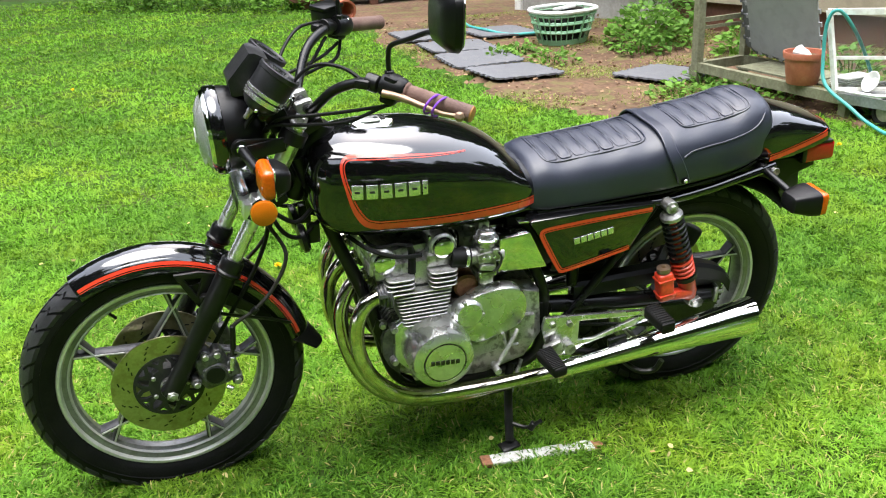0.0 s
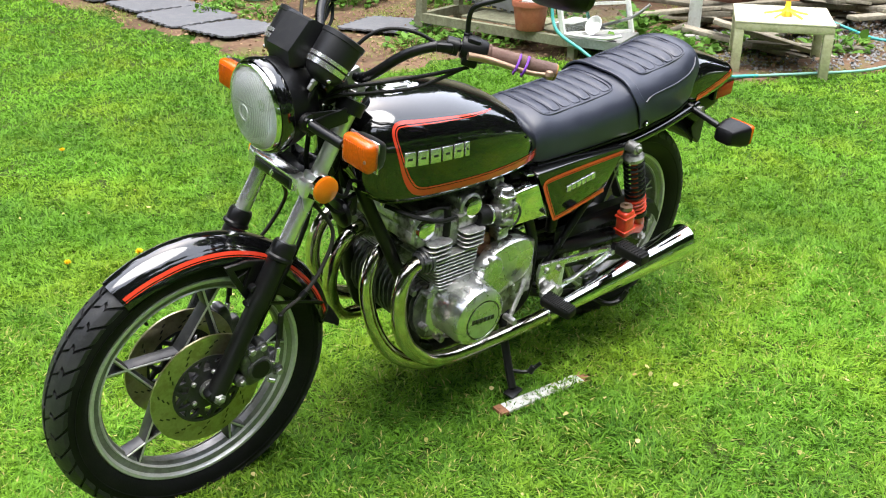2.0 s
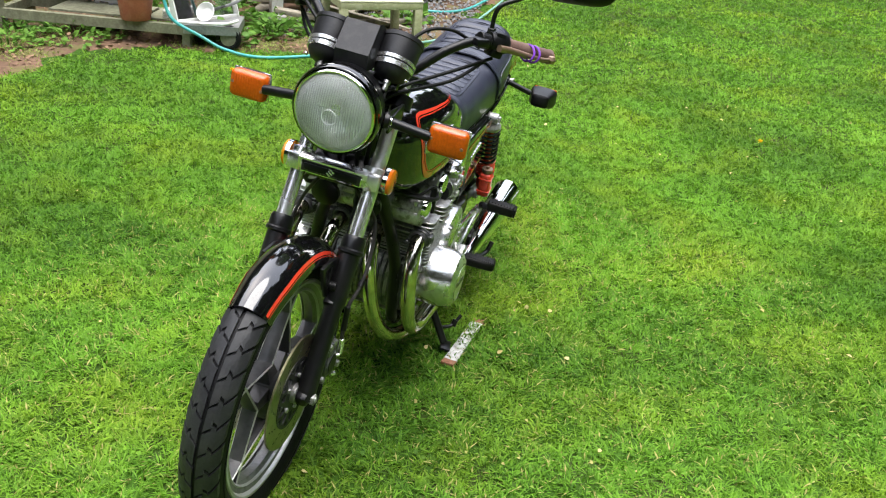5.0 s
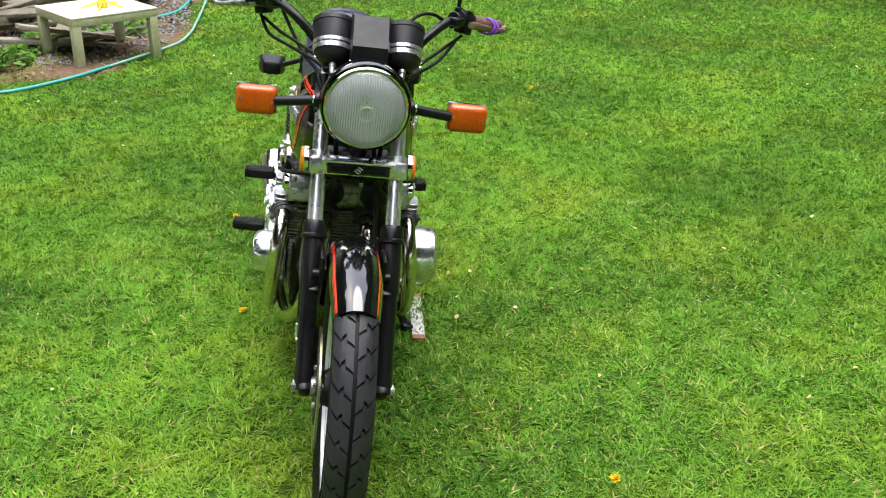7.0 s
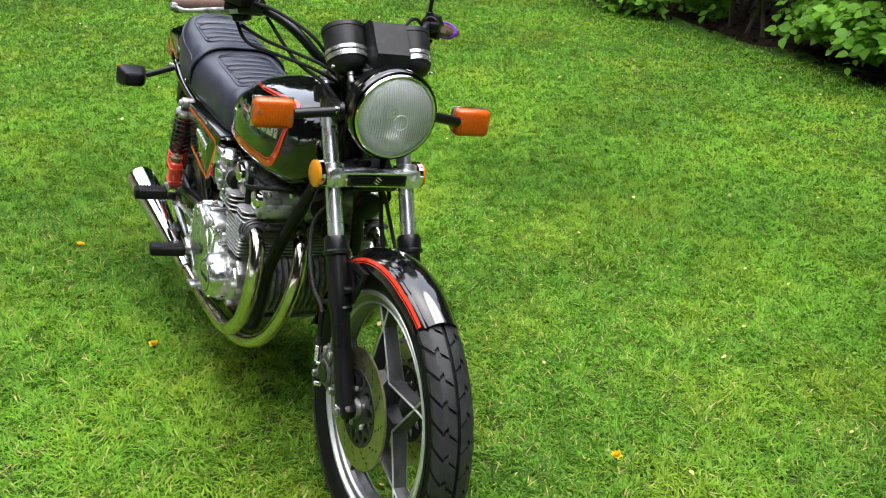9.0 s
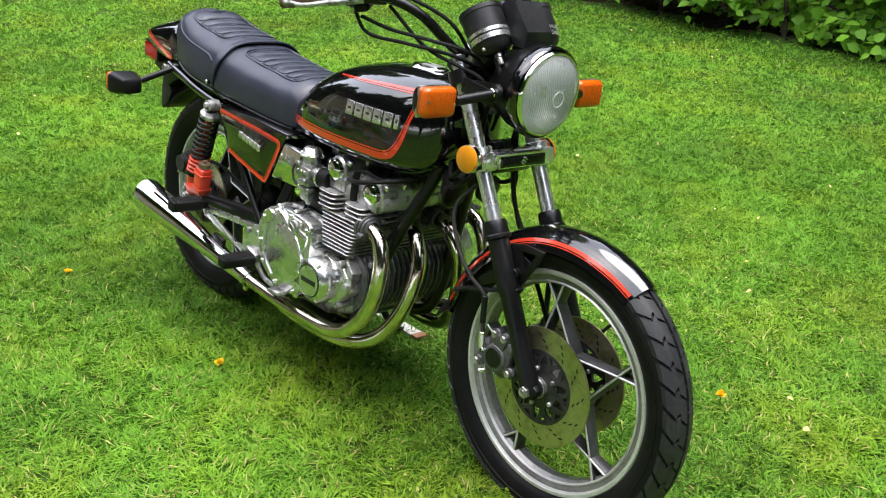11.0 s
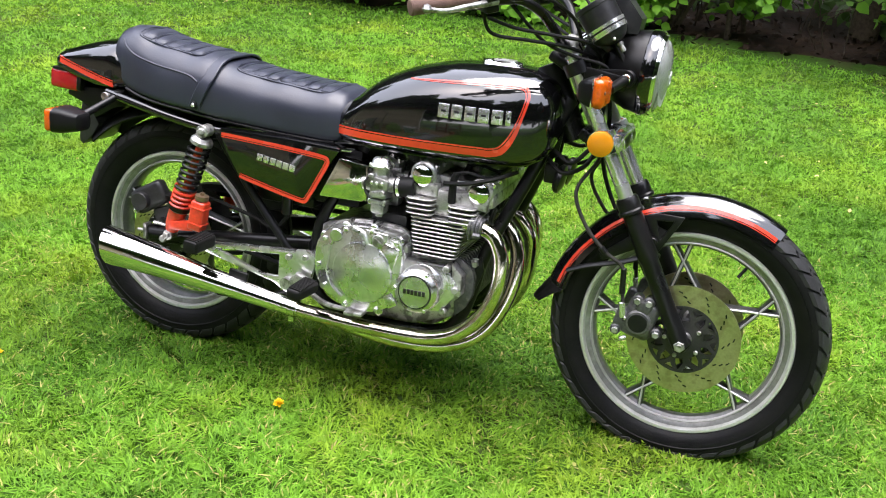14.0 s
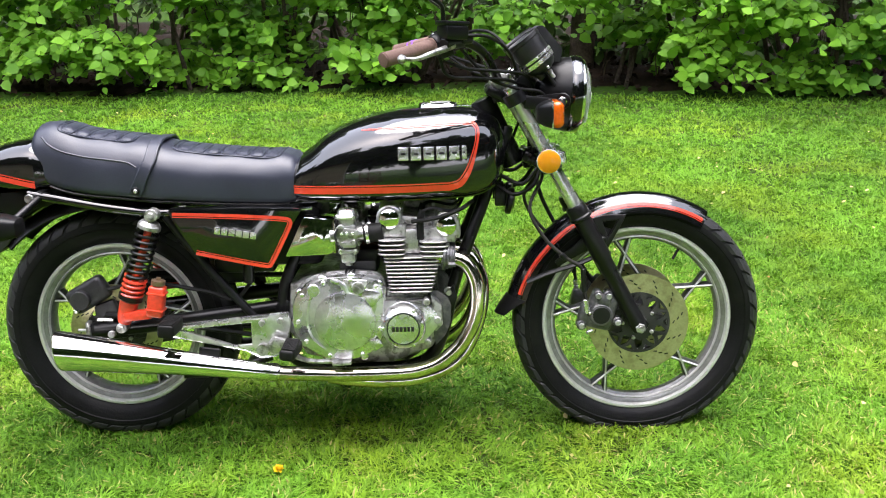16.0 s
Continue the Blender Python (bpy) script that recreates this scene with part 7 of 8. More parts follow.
def shrub(cx, cy, width, depth, height, sprays, size, label, flowers=0):
    """A hedge shrub: stems, and arching sprays of broad leaves massed in clumps with dark gaps between."""
    root = thing("shrub", pose(cx, cy, 0), label, "shrub", "hedge shrubs")
    stems = []
    for k in range(7):
        a = rng.uniform(0, 2 * np.pi)
        foot = Vector((0.25 * math.cos(a) * width, 0.25 * math.sin(a) * depth, -0.02))
        top = Vector((rng.uniform(-0.45, 0.45) * width, rng.uniform(-0.3, 0.4) * depth, height * rng.uniform(0.6, 1.0)))
        mid = (foot + top) / 2 + Vector((rng.normal(0, 0.08), rng.normal(0, 0.08), 0.1))
        stems.append(tube([foot, mid, top], [0.020, 0.013, 0.005], 7, 4))
    clumps = 12
    heart = np.stack([rng.uniform(-0.52, 0.52, clumps) * width, rng.uniform(-0.42, 0.05, clumps) * depth, 0.14 + (height - 0.1) * ((np.arange(clumps) + rng.uniform(0, 1, clumps)) / clumps) ** 1.2], 1)
    at, out, tips = [], [], []
    for k in range(sprays):
        c = heart[rng.integers(clumps)]
        start = c + rng.normal(0, 1, 3) * np.array([0.13, 0.10, 0.07])
        a = rng.normal(-np.pi / 2, 0.75)
        d = np.array([math.cos(a), math.sin(a), rng.uniform(0.0, 0.5)])
        reach = rng.uniform(0.16, 0.34)
        m = int(reach / 0.036)
        q = (np.arange(m) + 0.5) / m
        line = start + d * (reach * q)[:, None] + np.array([0, 0, -1.0]) * (0.45 * reach * q ** 2)[:, None]
        line[:, 2] = np.maximum(line[:, 2], 0.05)
        side = np.array([-d[1], d[0], 0.0])
        at.append(line)
        out.append(d * 0.7 + side * (np.where(np.arange(m) % 2, 1.0, -1.0))[:, None] * 0.75)
        tips.append(line[-1])
        if k % 3 == 0:
            stems.append(tube([Vector(start + np.array([0, 0.12, -0.12])), Vector(start), Vector(line[m // 2]), Vector(line[-1])], [0.006, 0.004, 0.003, 0.0015], 5, 2))
    at, out, tips = np.concatenate(at), np.concatenate(out), np.array(tips)
    st = link_mesh("stem", [(b, BARK) for b in stems])
    st.parent = root
    cr = leaf_mass("crown", at, out, size, SHRUB, 0.30, facing=(0.0, -0.75, 0.75))
    cr.parent = root
    if flowers:
        ft = np.repeat(tips[rng.choice(len(tips), flowers)], 26, axis=0) + rng.normal(0, 0.022, (flowers * 26, 3)) + np.array([0, -0.03, 0.05])
        fl = leaf_mass("flower_head", ft, rng.normal(0, 1, ft.shape), 0.014, BLOOM)
        fl.parent = root
        tagged(fl, kind="stuff")
    return root


for k, (cx, w, h, tw, fl) in enumerate([(-6.6, 1.6, 1.9, 190, 0), (-5.2, 1.5, 1.9, 210, 0), (-4.0, 1.4, 1.8, 210, 0), (-2.9, 1.3, 1.8, 230, 2), (-1.9, 1.2, 1.9, 220, 3), (-0.95, 1.15, 1.8, 220, 2), (0.0, 1.1, 1.8, 190, 3),
                                        (1.55, 1.15, 1.7, 200, 6), (2.75, 1.3, 1.9, 260, 4), (3.9, 1.4, 1.9, 220, 2), (5.3, 1.5, 1.9, 190, 0)]):
    shrub(cx, float(hedge_line(cx)) + 0.62, w, 1.25, h, int(tw * 2.4), 0.088, "leafy light green shrub in the hedge with mulch beneath", fl)
for cx, cy, r, lean in ((1.08, 5.75, 0.085, 0.04), (-1.4, 6.1, 0.06, -0.05), (1.30, 6.1, 0.075, 0.02), (-4.6, 6.2, 0.08, 0.03), (3.3, 6.3, 0.08, -0.04), (2.1, 6.6, 0.05, 0.05)):
    tr = thing("tree_trunk", pose(cx, cy, 0), "dark bare tree trunk standing behind the hedge", "tree", "trunks behind the hedge")
    part("trunk", tube([(0, 0, -0.05), (lean, 0.02, 1.2), (lean * 2.5, 0.0, 2.6), (lean * 3, 0.05, 4.2)], [r * 1.25, r, r * 0.85, r * 0.5], 12, 5), BARK, tr)
    for q in range(5):
        a, z = rng.uniform(0, 6.28), 0.5 + 0.5 * q
        part("branch", tube([(lean * z / 1.2, 0, z), (0.3 * math.cos(a), 0.3 * math.sin(a), z + 0.12), (0.75 * math.cos(a), 0.75 * math.sin(a), z + 0.1)], [0.014, 0.009, 0.004], 6, 4), BARK, tr)
# bare brush behind and under the hedge
twig = []
for k in range(90):
    x = rng.uniform(-5, 4.5)
    y = float(hedge_line(x)) + rng.uniform(0.35, 1.6)
    h = rng.uniform(0.25, 0.9)
    twig.append((tube([(x, y, 0), (x + rng.normal(0, 0.08), y + rng.normal(0, 0.06), h * 0.6), (x + rng.normal(0, 0.2), y + rng.normal(0, 0.15), h)], [0.006, 0.004, 0.002], 5, 3), BARK))
tagged(link_mesh("brushwood", twig), "thin bare brown twigs under the hedge", "brushwood", kind="stuff")
# litter in the same darkened mulch colour, shade included
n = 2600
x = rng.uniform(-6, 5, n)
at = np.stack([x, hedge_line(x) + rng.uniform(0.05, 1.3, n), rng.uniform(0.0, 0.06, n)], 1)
tagged(leaf_mass("fallen_leaves", at, rng.normal(0, 1, (n, 3)) * np.array([1, 1, 0.2]), 0.05, SHADED_MULCH, 0.0), "fallen leaves under the hedge, coloured dark for its shade", "leaf litter", kind="stuff")

# a second row behind, leaves coloured dark as the hedge's inner shade
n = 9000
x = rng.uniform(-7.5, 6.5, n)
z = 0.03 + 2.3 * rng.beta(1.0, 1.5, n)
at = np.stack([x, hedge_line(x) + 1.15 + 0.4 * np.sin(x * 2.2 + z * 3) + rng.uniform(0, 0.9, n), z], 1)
tagged(leaf_mass("hedge_shade_leaves", at, np.stack([rng.normal(0, 0.7, n), np.full(n, -0.5), rng.normal(0, 0.4, n)], 1), 0.13, WOODS_AND_SHADE), "dark-coloured leaves standing in for shade inside the hedge", "hedge", kind="stuff")
# woods all round, far behind
n = 30000
a = rng.uniform(0, 2 * np.pi, n)
r = rng.uniform(13, 19, n)
z = rng.uniform(0.1, 1.0, n) ** 0.8 * (4.8 + 9.0 * np.maximum(0, np.sin(a)) + 6.5 * np.maximum(0, -np.sin(a)) + 3.2 * np.maximum(0, np.cos(a)) + 1.3 * np.sin(a * 5) + 1.3 * np.sin(a * 11 + 1) + 1.1 * np.sin(a * 23))
at = np.stack([r * np.cos(a), r * np.sin(a), z], 1)
keep = (at[:, 1] > 7.5) | (at[:, 0] > 9) | (at[:, 0] < -9.5) | (at[:, 1] < -9.5)
tagged(leaf_mass("far_woods", at[keep], np.stack([-np.cos(a), -np.sin(a), 0.3 * np.ones(n)], 1)[keep], 1.72, WOODS_AND_SHADE), "dark green trees all round the garden", "woods", kind="stuff")

# ---- things round the lawn ----
board = thing("board", pose(-0.112, 0.212, 0.007, 3, 2.0, 181), "white-painted scrap board under the side stand in the grass", "board")
part("plank", box((0, 0, 0), (0.285, 0.040, 0.010), bevel=0.002), BOARDPAINT, board)
for q in SIDES:
    part("bare_end", box((q * 0.155, 0, 0), (0.027, 0.0415, 0.0115), (0, 0, q * 4), 0.002), RUST, board, "bare brown wood end")


def foam_tile(size, m, label, group, material=FOAM):
    """An interlocking floor tile with dovetail teeth all round."""
    n, h = 13, size / 2
    pts = []
    for side in range(4):
        for k in range(n):
            u = -h + size * (k + 0.5) / n
            w = size / n * 0.28
            t = 0.020 if k % 2 else 0.0
            for du, o in ((-w * 0.8, 0), (-w * 1.2, t), (w * 1.2, t), (w * 0.8, 0)) if t else ((0, 0),):
                p = (u + du, -h - o)
                for _ in range(side):
                    p = (-p[1], p[0])
                pts.append(p)
    bm = plate(pts, -0.006, 0.006, bevel=0.0)
    bmesh.ops.rotate(bm, cent=(0, 0, 0), matrix=Matrix.Rotation(radians(-90), 3, "X"), verts=bm.verts)
    ob = link_mesh("foam_tile", [(bm, material)])
    ob.matrix_world = m
    return tagged(ob, label, "foam tile", group)


for x, y, rz, tip in ((-1.63, -4.56, 9, 1.5), (-1.54, -5.15, 5, -1), (-1.53, -5.74, 3, 1), (-1.44, -6.41, 5, 0), (-2.07, -6.31, 8, 1), (-2.57, -4.05, 28, 1.5)):
    foam_tile(0.54, pose(x, y, 0.030, tip, -tip, rz), "flat grey foam tile lying on the bare earth", "foam tiles on the earth")

# rack of old timber with tiles, a pot and a framed pane
RACK = math.degrees(math.atan2(1.21, -0.30))
U = Vector((-0.2406, 0.9706, 0))
V = Vector((-0.9706, -0.2406, 0))
P0 = Vector((-2.660, -3.775, 0))


def rk(u, v, z):
    """A place by the rack: along it, behind it, and its height."""
    p = P0 + U * u + V * v
    return Vector((p.x, p.y, z))


rack = thing("timber_rack", Matrix.Translation(P0), "low weathered timber rack with one tall corner post", "rack")


def bar_between(a, b, w, h):
    a, b = Vector(a), Vector(b)
    d = (b - a).normalized()
    side = d.cross(Vector((0, 0, 1)))
    side = side.normalized() if side.length > 0.01 else Vector((U.x, U.y, 0))
    up = side.cross(d)
    return loft([[p + side * w / 2 * sx + up * h / 2 * sz for sx, sz in ((-1, -1), (1, -1), (1, 1), (-1, 1))] for p in (a, b)])


def rel(bm, o):
    bmesh.ops.translate(bm, vec=-Vector(o), verts=bm.verts)
    return bm


for name, a, b, w, h in (("post", rk(0, 0, -0.02), rk(0, 0, 1.15), 0.055, 0.055), ("front_rail", rk(0.02, 0, 0.115), rk(1.26, 0, 0.115), 0.045, 0.060), ("back_rail", rk(0.02, 0.42, 0.115), rk(1.26, 0.42, 0.115), 0.045, 0.060),
                         ("cross_rail", rk(0.0, 0.0, 0.115), rk(0.0, 0.42, 0.115), 0.045, 0.06), ("cross_rail", rk(1.24, 0.0, 0.10), rk(1.24, 0.42, 0.10), 0.045, 0.05), ("cross_rail", rk(0.0, 0.03, 0.42), rk(0.0, 0.42, 0.42), 0.02, 0.03),
                         ("cross_rail", rk(0.0, 0.03, 0.37), rk(0.0, 0.42, 0.37), 0.02, 0.02), ("leg", rk(1.22, 0.02, -0.02), rk(1.22, 0.02, 0.09), 0.05, 0.05), ("leg", rk(0.0, 0.42, -0.02), rk(0.0, 0.42, 0.5), 0.05, 0.05),
                         ("slat", rk(0.6, 0.06, 0.150), rk(0.6, 0.40, 0.150), 0.60, 0.012), ("slat", rk(1.08, 0.06, 0.150), rk(1.08, 0.40, 0.150), 0.30, 0.012), ("spur", rk(-0.02, -0.02, 0.09), rk(-0.18, 0.22, 0.09), 0.05, 0.06)):
    part(name, rel(bar_between(a, b, w, h), P0), GREENWOOD, rack)
for k, (u, v, tilt, s, roll) in enumerate(((0.50, 0.14, 20, 0.58, -7), (0.42, 0.19, 19, 0.57, -5), (0.36, 0.23, 18, 0.58, -6), (0.32, 0.28, 17, 0.60, -4))):
    c = rk(u, v + 0.09, 0.185 + s * 0.47)
    m = Matrix.Translation(c) @ Matrix.Rotation(radians(RACK), 4, "Z") @ Matrix.Rotation(radians(90 + tilt), 4, "X") @ Matrix.Rotation(radians(roll), 4, "Z")
    foam_tile(s, m, "grey foam tile leaning upright in the timber rack", "foam tiles in the rack", FOAM if k else FOAMLIT)
pot_at = rk(0.89, 0.02, 0.150)
pot = thing("plant_pot", Matrix.Translation(pot_at), "terracotta-coloured plastic plant pot standing on the rack", "plant pot")
part("body", revolve([(0, 0.0), (0.088, 0.0), (0.092, 0.006), (0.112, 0.150), (0.112, 0.158), (0.106, 0.158), (0.088, 0.02), (0, 0.02)], (0, 0, 0), (0, 0, 1), 40), TERRACOTTA, pot)
part("rim", revolve([(0.112, 0.150), (0.120, 0.152), (0.124, 0.185), (0.121, 0.190), (0.113, 0.188), (0.108, 0.155)], (0, 0, 0), (0, 0, 1), 40, closed=True), TERRACOTTA, pot)
part("filling", revolve([(0, 0.172), (0.06, 0.168), (0.112, 0.16), (0.100, 0.13), (0, 0.13)], (0, 0, 0), (0, 0, 1), 24), EARTH, pot)
part("pale_stone", loft([[(0.035 + r * math.cos(a) * 1.2, 0.03 + r * math.sin(a), z + 0.012 * math.cos(a)) for a in (2 * math.pi * k / 9 for k in range(9))] for r, z in ((0.045, 0.165), (0.048, 0.185), (0.030, 0.215), (0.008, 0.224))]), WHITEPAINT, pot, "pale stone on the soil")

sash_at = rk(1.16, 0.0, 0.14)
sash = thing("window_sash", Matrix.Translation(sash_at), "old white window sash with a glass pane leaning on the rack", "window sash")
S0, SU, SV = Vector((0, 0, 0.0)), (U * 0.62 + V * 0.78).normalized(), Vector((U.x * -0.22, U.y * -0.22, 1.0)).normalized()


def sp_(u, v):
    return S0 + SU * u + SV * v


for name, a, b, w, h in (("stile", sp_(0, 0), sp_(0, 0.47), 0.022, 0.030), ("stile", sp_(0.46, 0), sp_(0.46, 0.47), 0.022, 0.030), ("rail", sp_(-0.01, 0.46), sp_(0.47, 0.46), 0.022, 0.034),
                         ("rail", sp_(0.01, 0.015), sp_(0.45, 0.015), 0.022, 0.030), ("rail", sp_(0.01, 0.20), sp_(0.45, 0.20), 0.014, 0.018)):
    part(name, bar_between(a, b, w, h), WHITEPAINT, sash)
part("pane", loft([[sp_(0.012, 0.03) + d, sp_(0.448, 0.03) + d, sp_(0.448, 0.445) + d, sp_(0.012, 0.445) + d] for d in (Vector((0, 0, 0)), V * 0.004)]), PANE, sash)
cart_at = rk(1.28, 0.16, 0)
cart = thing("garden_cart", Matrix.Translation(cart_at), "grey metal garden cart on small wheels beside the rack", "cart")
part("tray", rel(bar_between(rk(1.18, 0.14, 0.125), rk(1.52, 0.20, 0.125), 0.36, 0.055), cart_at), GREYMETAL, cart)
part("side_bar", rel(tube([rk(1.16, 0.0, 0.16), rk(1.45, 0.0, 0.17), rk(1.54, 0.05, 0.19)], 0.010, 8, 3), cart_at), WHITEPAINT, cart)
part("side_bar", rel(tube([rk(1.20, 0.30, 0.16), rk(1.45, 0.32, 0.25), rk(1.56, 0.36, 0.34)], 0.010, 8, 3), cart_at), GREYMETAL, cart)
for u, v in ((1.24, 0.34), (1.48, 0.04)):
    w = part("wheel", rel(revolve([(0.0, -0.012), (0.055, -0.012), (0.058, -0.02), (0.075, -0.02), (0.082, -0.008), (0.082, 0.008), (0.075, 0.02), (0.058, 0.02), (0.055, 0.012), (0, 0.012)], rk(u, v, 0.078), V, 28), cart_at), RUBBER, cart)
    part("wheel_cover", rel(revolve([(0, -0.016), (0.050, -0.0135), (0.050, 0.0135), (0, 0.016)], rk(u, v, 0.078), V, 24), cart_at), GREENWOOD, w)
dish = link_mesh("enamel_dish", [(rel(revolve([(0, 0), (0.035, 0.0), (0.060, 0.025), (0.064, 0.030), (0.060, 0.031), (0.034, 0.006), (0, 0.006)], (0, 0, 0), (U * -0.2 - V * 0.9 + Vector((0, 0, 0.5))), 28), (0, 0, 0)), WHITEPLASTIC)])
dish.matrix_world = Matrix.Translation(rk(1.32, 0.12, 0.205))
tagged(dish, "round white dish lying tilted on the cart", "dish")
trays = thing("seed_trays", Matrix.Translation(rk(1.10, 0.10, 0.16)), "stack of thin pale seed trays on the rack", "seed trays")
for k in range(4):
    part("tray", rel(bar_between(rk(1.04, 0.20, 0.163 + 0.013 * k), rk(1.17, 0.20, 0.163 + 0.013 * k), 0.24, 0.006), rk(1.10, 0.10, 0.16)), WHITEPLASTIC, trays)


def hose(points, r, material, label):
    o = Vector(points[0])
    ob = link_mesh("garden_hose", [(rel(tube(points, r, 10, 8), o), material)])
    ob.matrix_world = Matrix.Translation(o)
    return tagged(ob, label, "hose", "hoses")


hose([rk(1.20, 0.30, 0.12), rk(1.16, 0.16, 0.42), rk(1.14, 0.0, 0.60), rk(1.10, -0.05, 0.55), rk(1.10, -0.06, 0.36), rk(1.16, -0.09, 0.20), (-2.90, -2.45, 0.10), (-2.93, -2.30, 0.035), (-2.93, -2.05, 0.022), (-3.20, -1.79, 0.020), (-3.53, -1.60, 0.020)],
     0.0105, TEAL, "teal garden hose draped over a window sash onto the lawn")
hose([(-3.53, -1.60, 0.020), (-3.80, -1.46, 0.022), (-4.15, -1.30, 0.022), (-4.50, -1.27, 0.022), (-4.88, -1.29, 0.022), (-5.75, -1.36, 0.022), (-6.5, -1.45, 0.022), (-8.0, -1.6, 0.022)], 0.0090, PALEHOSE, "pale green hose along the lawn's edge")
hose([(-5.05, -2.20, 0.10), (-5.08, -1.98, 0.05), (-5.02, -1.74, 0.03), (-5.15, -1.58, 0.022), (-5.40, -1.50, 0.022), (-5.9, -1.50, 0.022)], 0.0115, TEAL, "dull green hose beside stacked timber")
hose([(-2.30, -5.95, 0.05), (-2.10, -6.10, 0.03), (-1.95, -6.30, 0.05), (-1.90, -6.75, 0.04), (-1.95, -7.2, 0.12), (-1.92, -7.5, 0.35)], 0.0125, TEAL, "teal hose lying by the laundry basket")

# laundry basket
bk = thing("laundry_basket", pose(-2.41, -5.62, 0.012, 0, 0, 20), "green plastic laundry basket with a white rim on the earth", "laundry basket")


def oval(rx, ry, z, n=40):
    return [(rx * math.copysign(abs(math.cos(a)) ** 0.8, math.cos(a)), ry * math.copysign(abs(math.sin(a)) ** 0.8, math.sin(a)), z) for a in (2 * math.pi * k / n for k in range(n))]


part("base", loft([oval(0.195, 0.145, 0.0), oval(0.205, 0.155, 0.004), oval(0.215, 0.165, 0.045), oval(0.208, 0.158, 0.045), oval(0.195, 0.146, 0.012)], True), BASKET, bk)
part("rim", tube(oval(0.285, 0.225, 0.275, 32), 0.016, 8, 1, closed=True), WHITEPLASTIC, bk, "white rolled rim")
for z, f in ((0.11, 0.30), (0.18, 0.60), (0.245, 0.86)):
    part("ring", tube(oval(0.213 + 0.07 * f, 0.163 + 0.06 * f, z, 32), 0.009, 6, 1, closed=True, flat=1.8), BASKET, bk)
for k in range(26):
    a = 2 * math.pi * k / 26
    ca, sa = math.copysign(abs(math.cos(a)) ** 0.8, math.cos(a)), math.copysign(abs(math.sin(a)) ** 0.8, math.sin(a))
    wide = 0.026 if k % 7 == 0 else 0.0125
    part("slat", tube([(0.212 * ca, 0.162 * sa, 0.035), (0.283 * ca, 0.223 * sa, 0.265)], wide, 6, 1, flat=0.4), BASKET, bk)
part("laundry", loft([oval(0.19, 0.14, 0.03), oval(0.22, 0.17, 0.14), [(x + 0.02 * math.sin(9 * x), y, z + 0.03 * math.sin(21 * x + 13 * y)) for x, y, z in oval(0.20, 0.15, 0.24)], oval(0.08, 0.06, 0.27)], True), SATIN, bk, "dark cloth inside")
part("white_tray", box((0.0, 0.02, 0.285), (0.20, 0.10, 0.03), (12, 0, 14), 0.008), WHITEPLASTIC, bk)

# side table with a lawn sprinkler
e1 = Vector((-0.36, 0.45, 0)).normalized()
e2 = Vector((-e1.y, e1.x, 0)) * 1.0
if e2.x > 0:
    e2 = -e2
tc0 = Vector((-3.50, -1.785, 0)) + e1 * 0.285 + e2 * 0.285
tm = Matrix.Translation(tc0) @ Matrix(((e1.x, e2.x, 0, 0), (e1.y, e2.y, 0, 0), (0, 0, 1, 0), (0, 0, 0, 1)))
table = thing("side_table", tm, "square cream side table with mossy legs at the lawn's edge", "table")
part("tabletop", box((0, 0, 0.315), (0.57, 0.57, 0.012), bevel=0.003), CREAM, table, "cream table top")
part("apron", box((0, 0, 0.285), (0.565, 0.565, 0.048), bevel=0.004), OLIVE, table)
for sx in SIDES:
    for sy in SIDES:
        part("leg", box((sx * 0.255, sy * 0.255, 0.130), (0.055, 0.055, 0.290), bevel=0.004), OLIVE, table)
spk = thing("lawn_sprinkler", tm @ pose(0.02, -0.06, 0.322), "yellow metal lawn sprinkler with splayed legs on the table", "sprinkler")
for k in range(5):
    a = radians(20 + 72 * k)
    part("leg", tube([(0.02 * math.cos(a), 0.02 * math.sin(a), 0.035), (0.08 * math.cos(a), 0.08 * math.sin(a), 0.018), (0.135 * math.cos(a), 0.135 * math.sin(a), 0.006)], [0.010, 0.008, 0.007], 8, 3, flat=0.6), SUNYELLOW, spk)
part("hub", revolve([(0, 0), (0.03, 0), (0.032, 0.03), (0.018, 0.05), (0.014, 0.09), (0, 0.09)], (0, 0, 0), (0, 0, 1), 20), SUNYELLOW, spk)
part("spray_head", [tube([(-0.06, 0, 0.10), (0, 0, 0.094), (0.06, 0, 0.10)], 0.007, 8, 3), rod((0, 0, 0.086), (0, 0, 0.115), 0.012)], RUST, spk)

# shed behind: lap boards over a dark crawl space, with a white porch post
WA, WB = Vector((-2.75, -7.6, 0)), Vector((-5.4, -2.6, 0))
wd = (WB - WA).normalized()
wn = Vector((-wd.y, wd.x, 0))
shed = thing("shed", Matrix.Translation(WA), "tan lap-sided shed raised over a grey foundation", "shed")
length = (WB - WA).length
wn = wn if wn.x < 0 else -wn


def wall_board(u0, u1, z0, z1, lift, thick):
    rows = []
    for u in (u0, u1):
        p = wd * u
        rows.append([p - wn * lift + Vector((0, 0, z0)), p + wn * 0.02 + Vector((0, 0, z0)), p + wn * 0.02 + Vector((0, 0, z1)), p - wn * (lift - thick) + Vector((0, 0, z1))])
    return loft(rows)


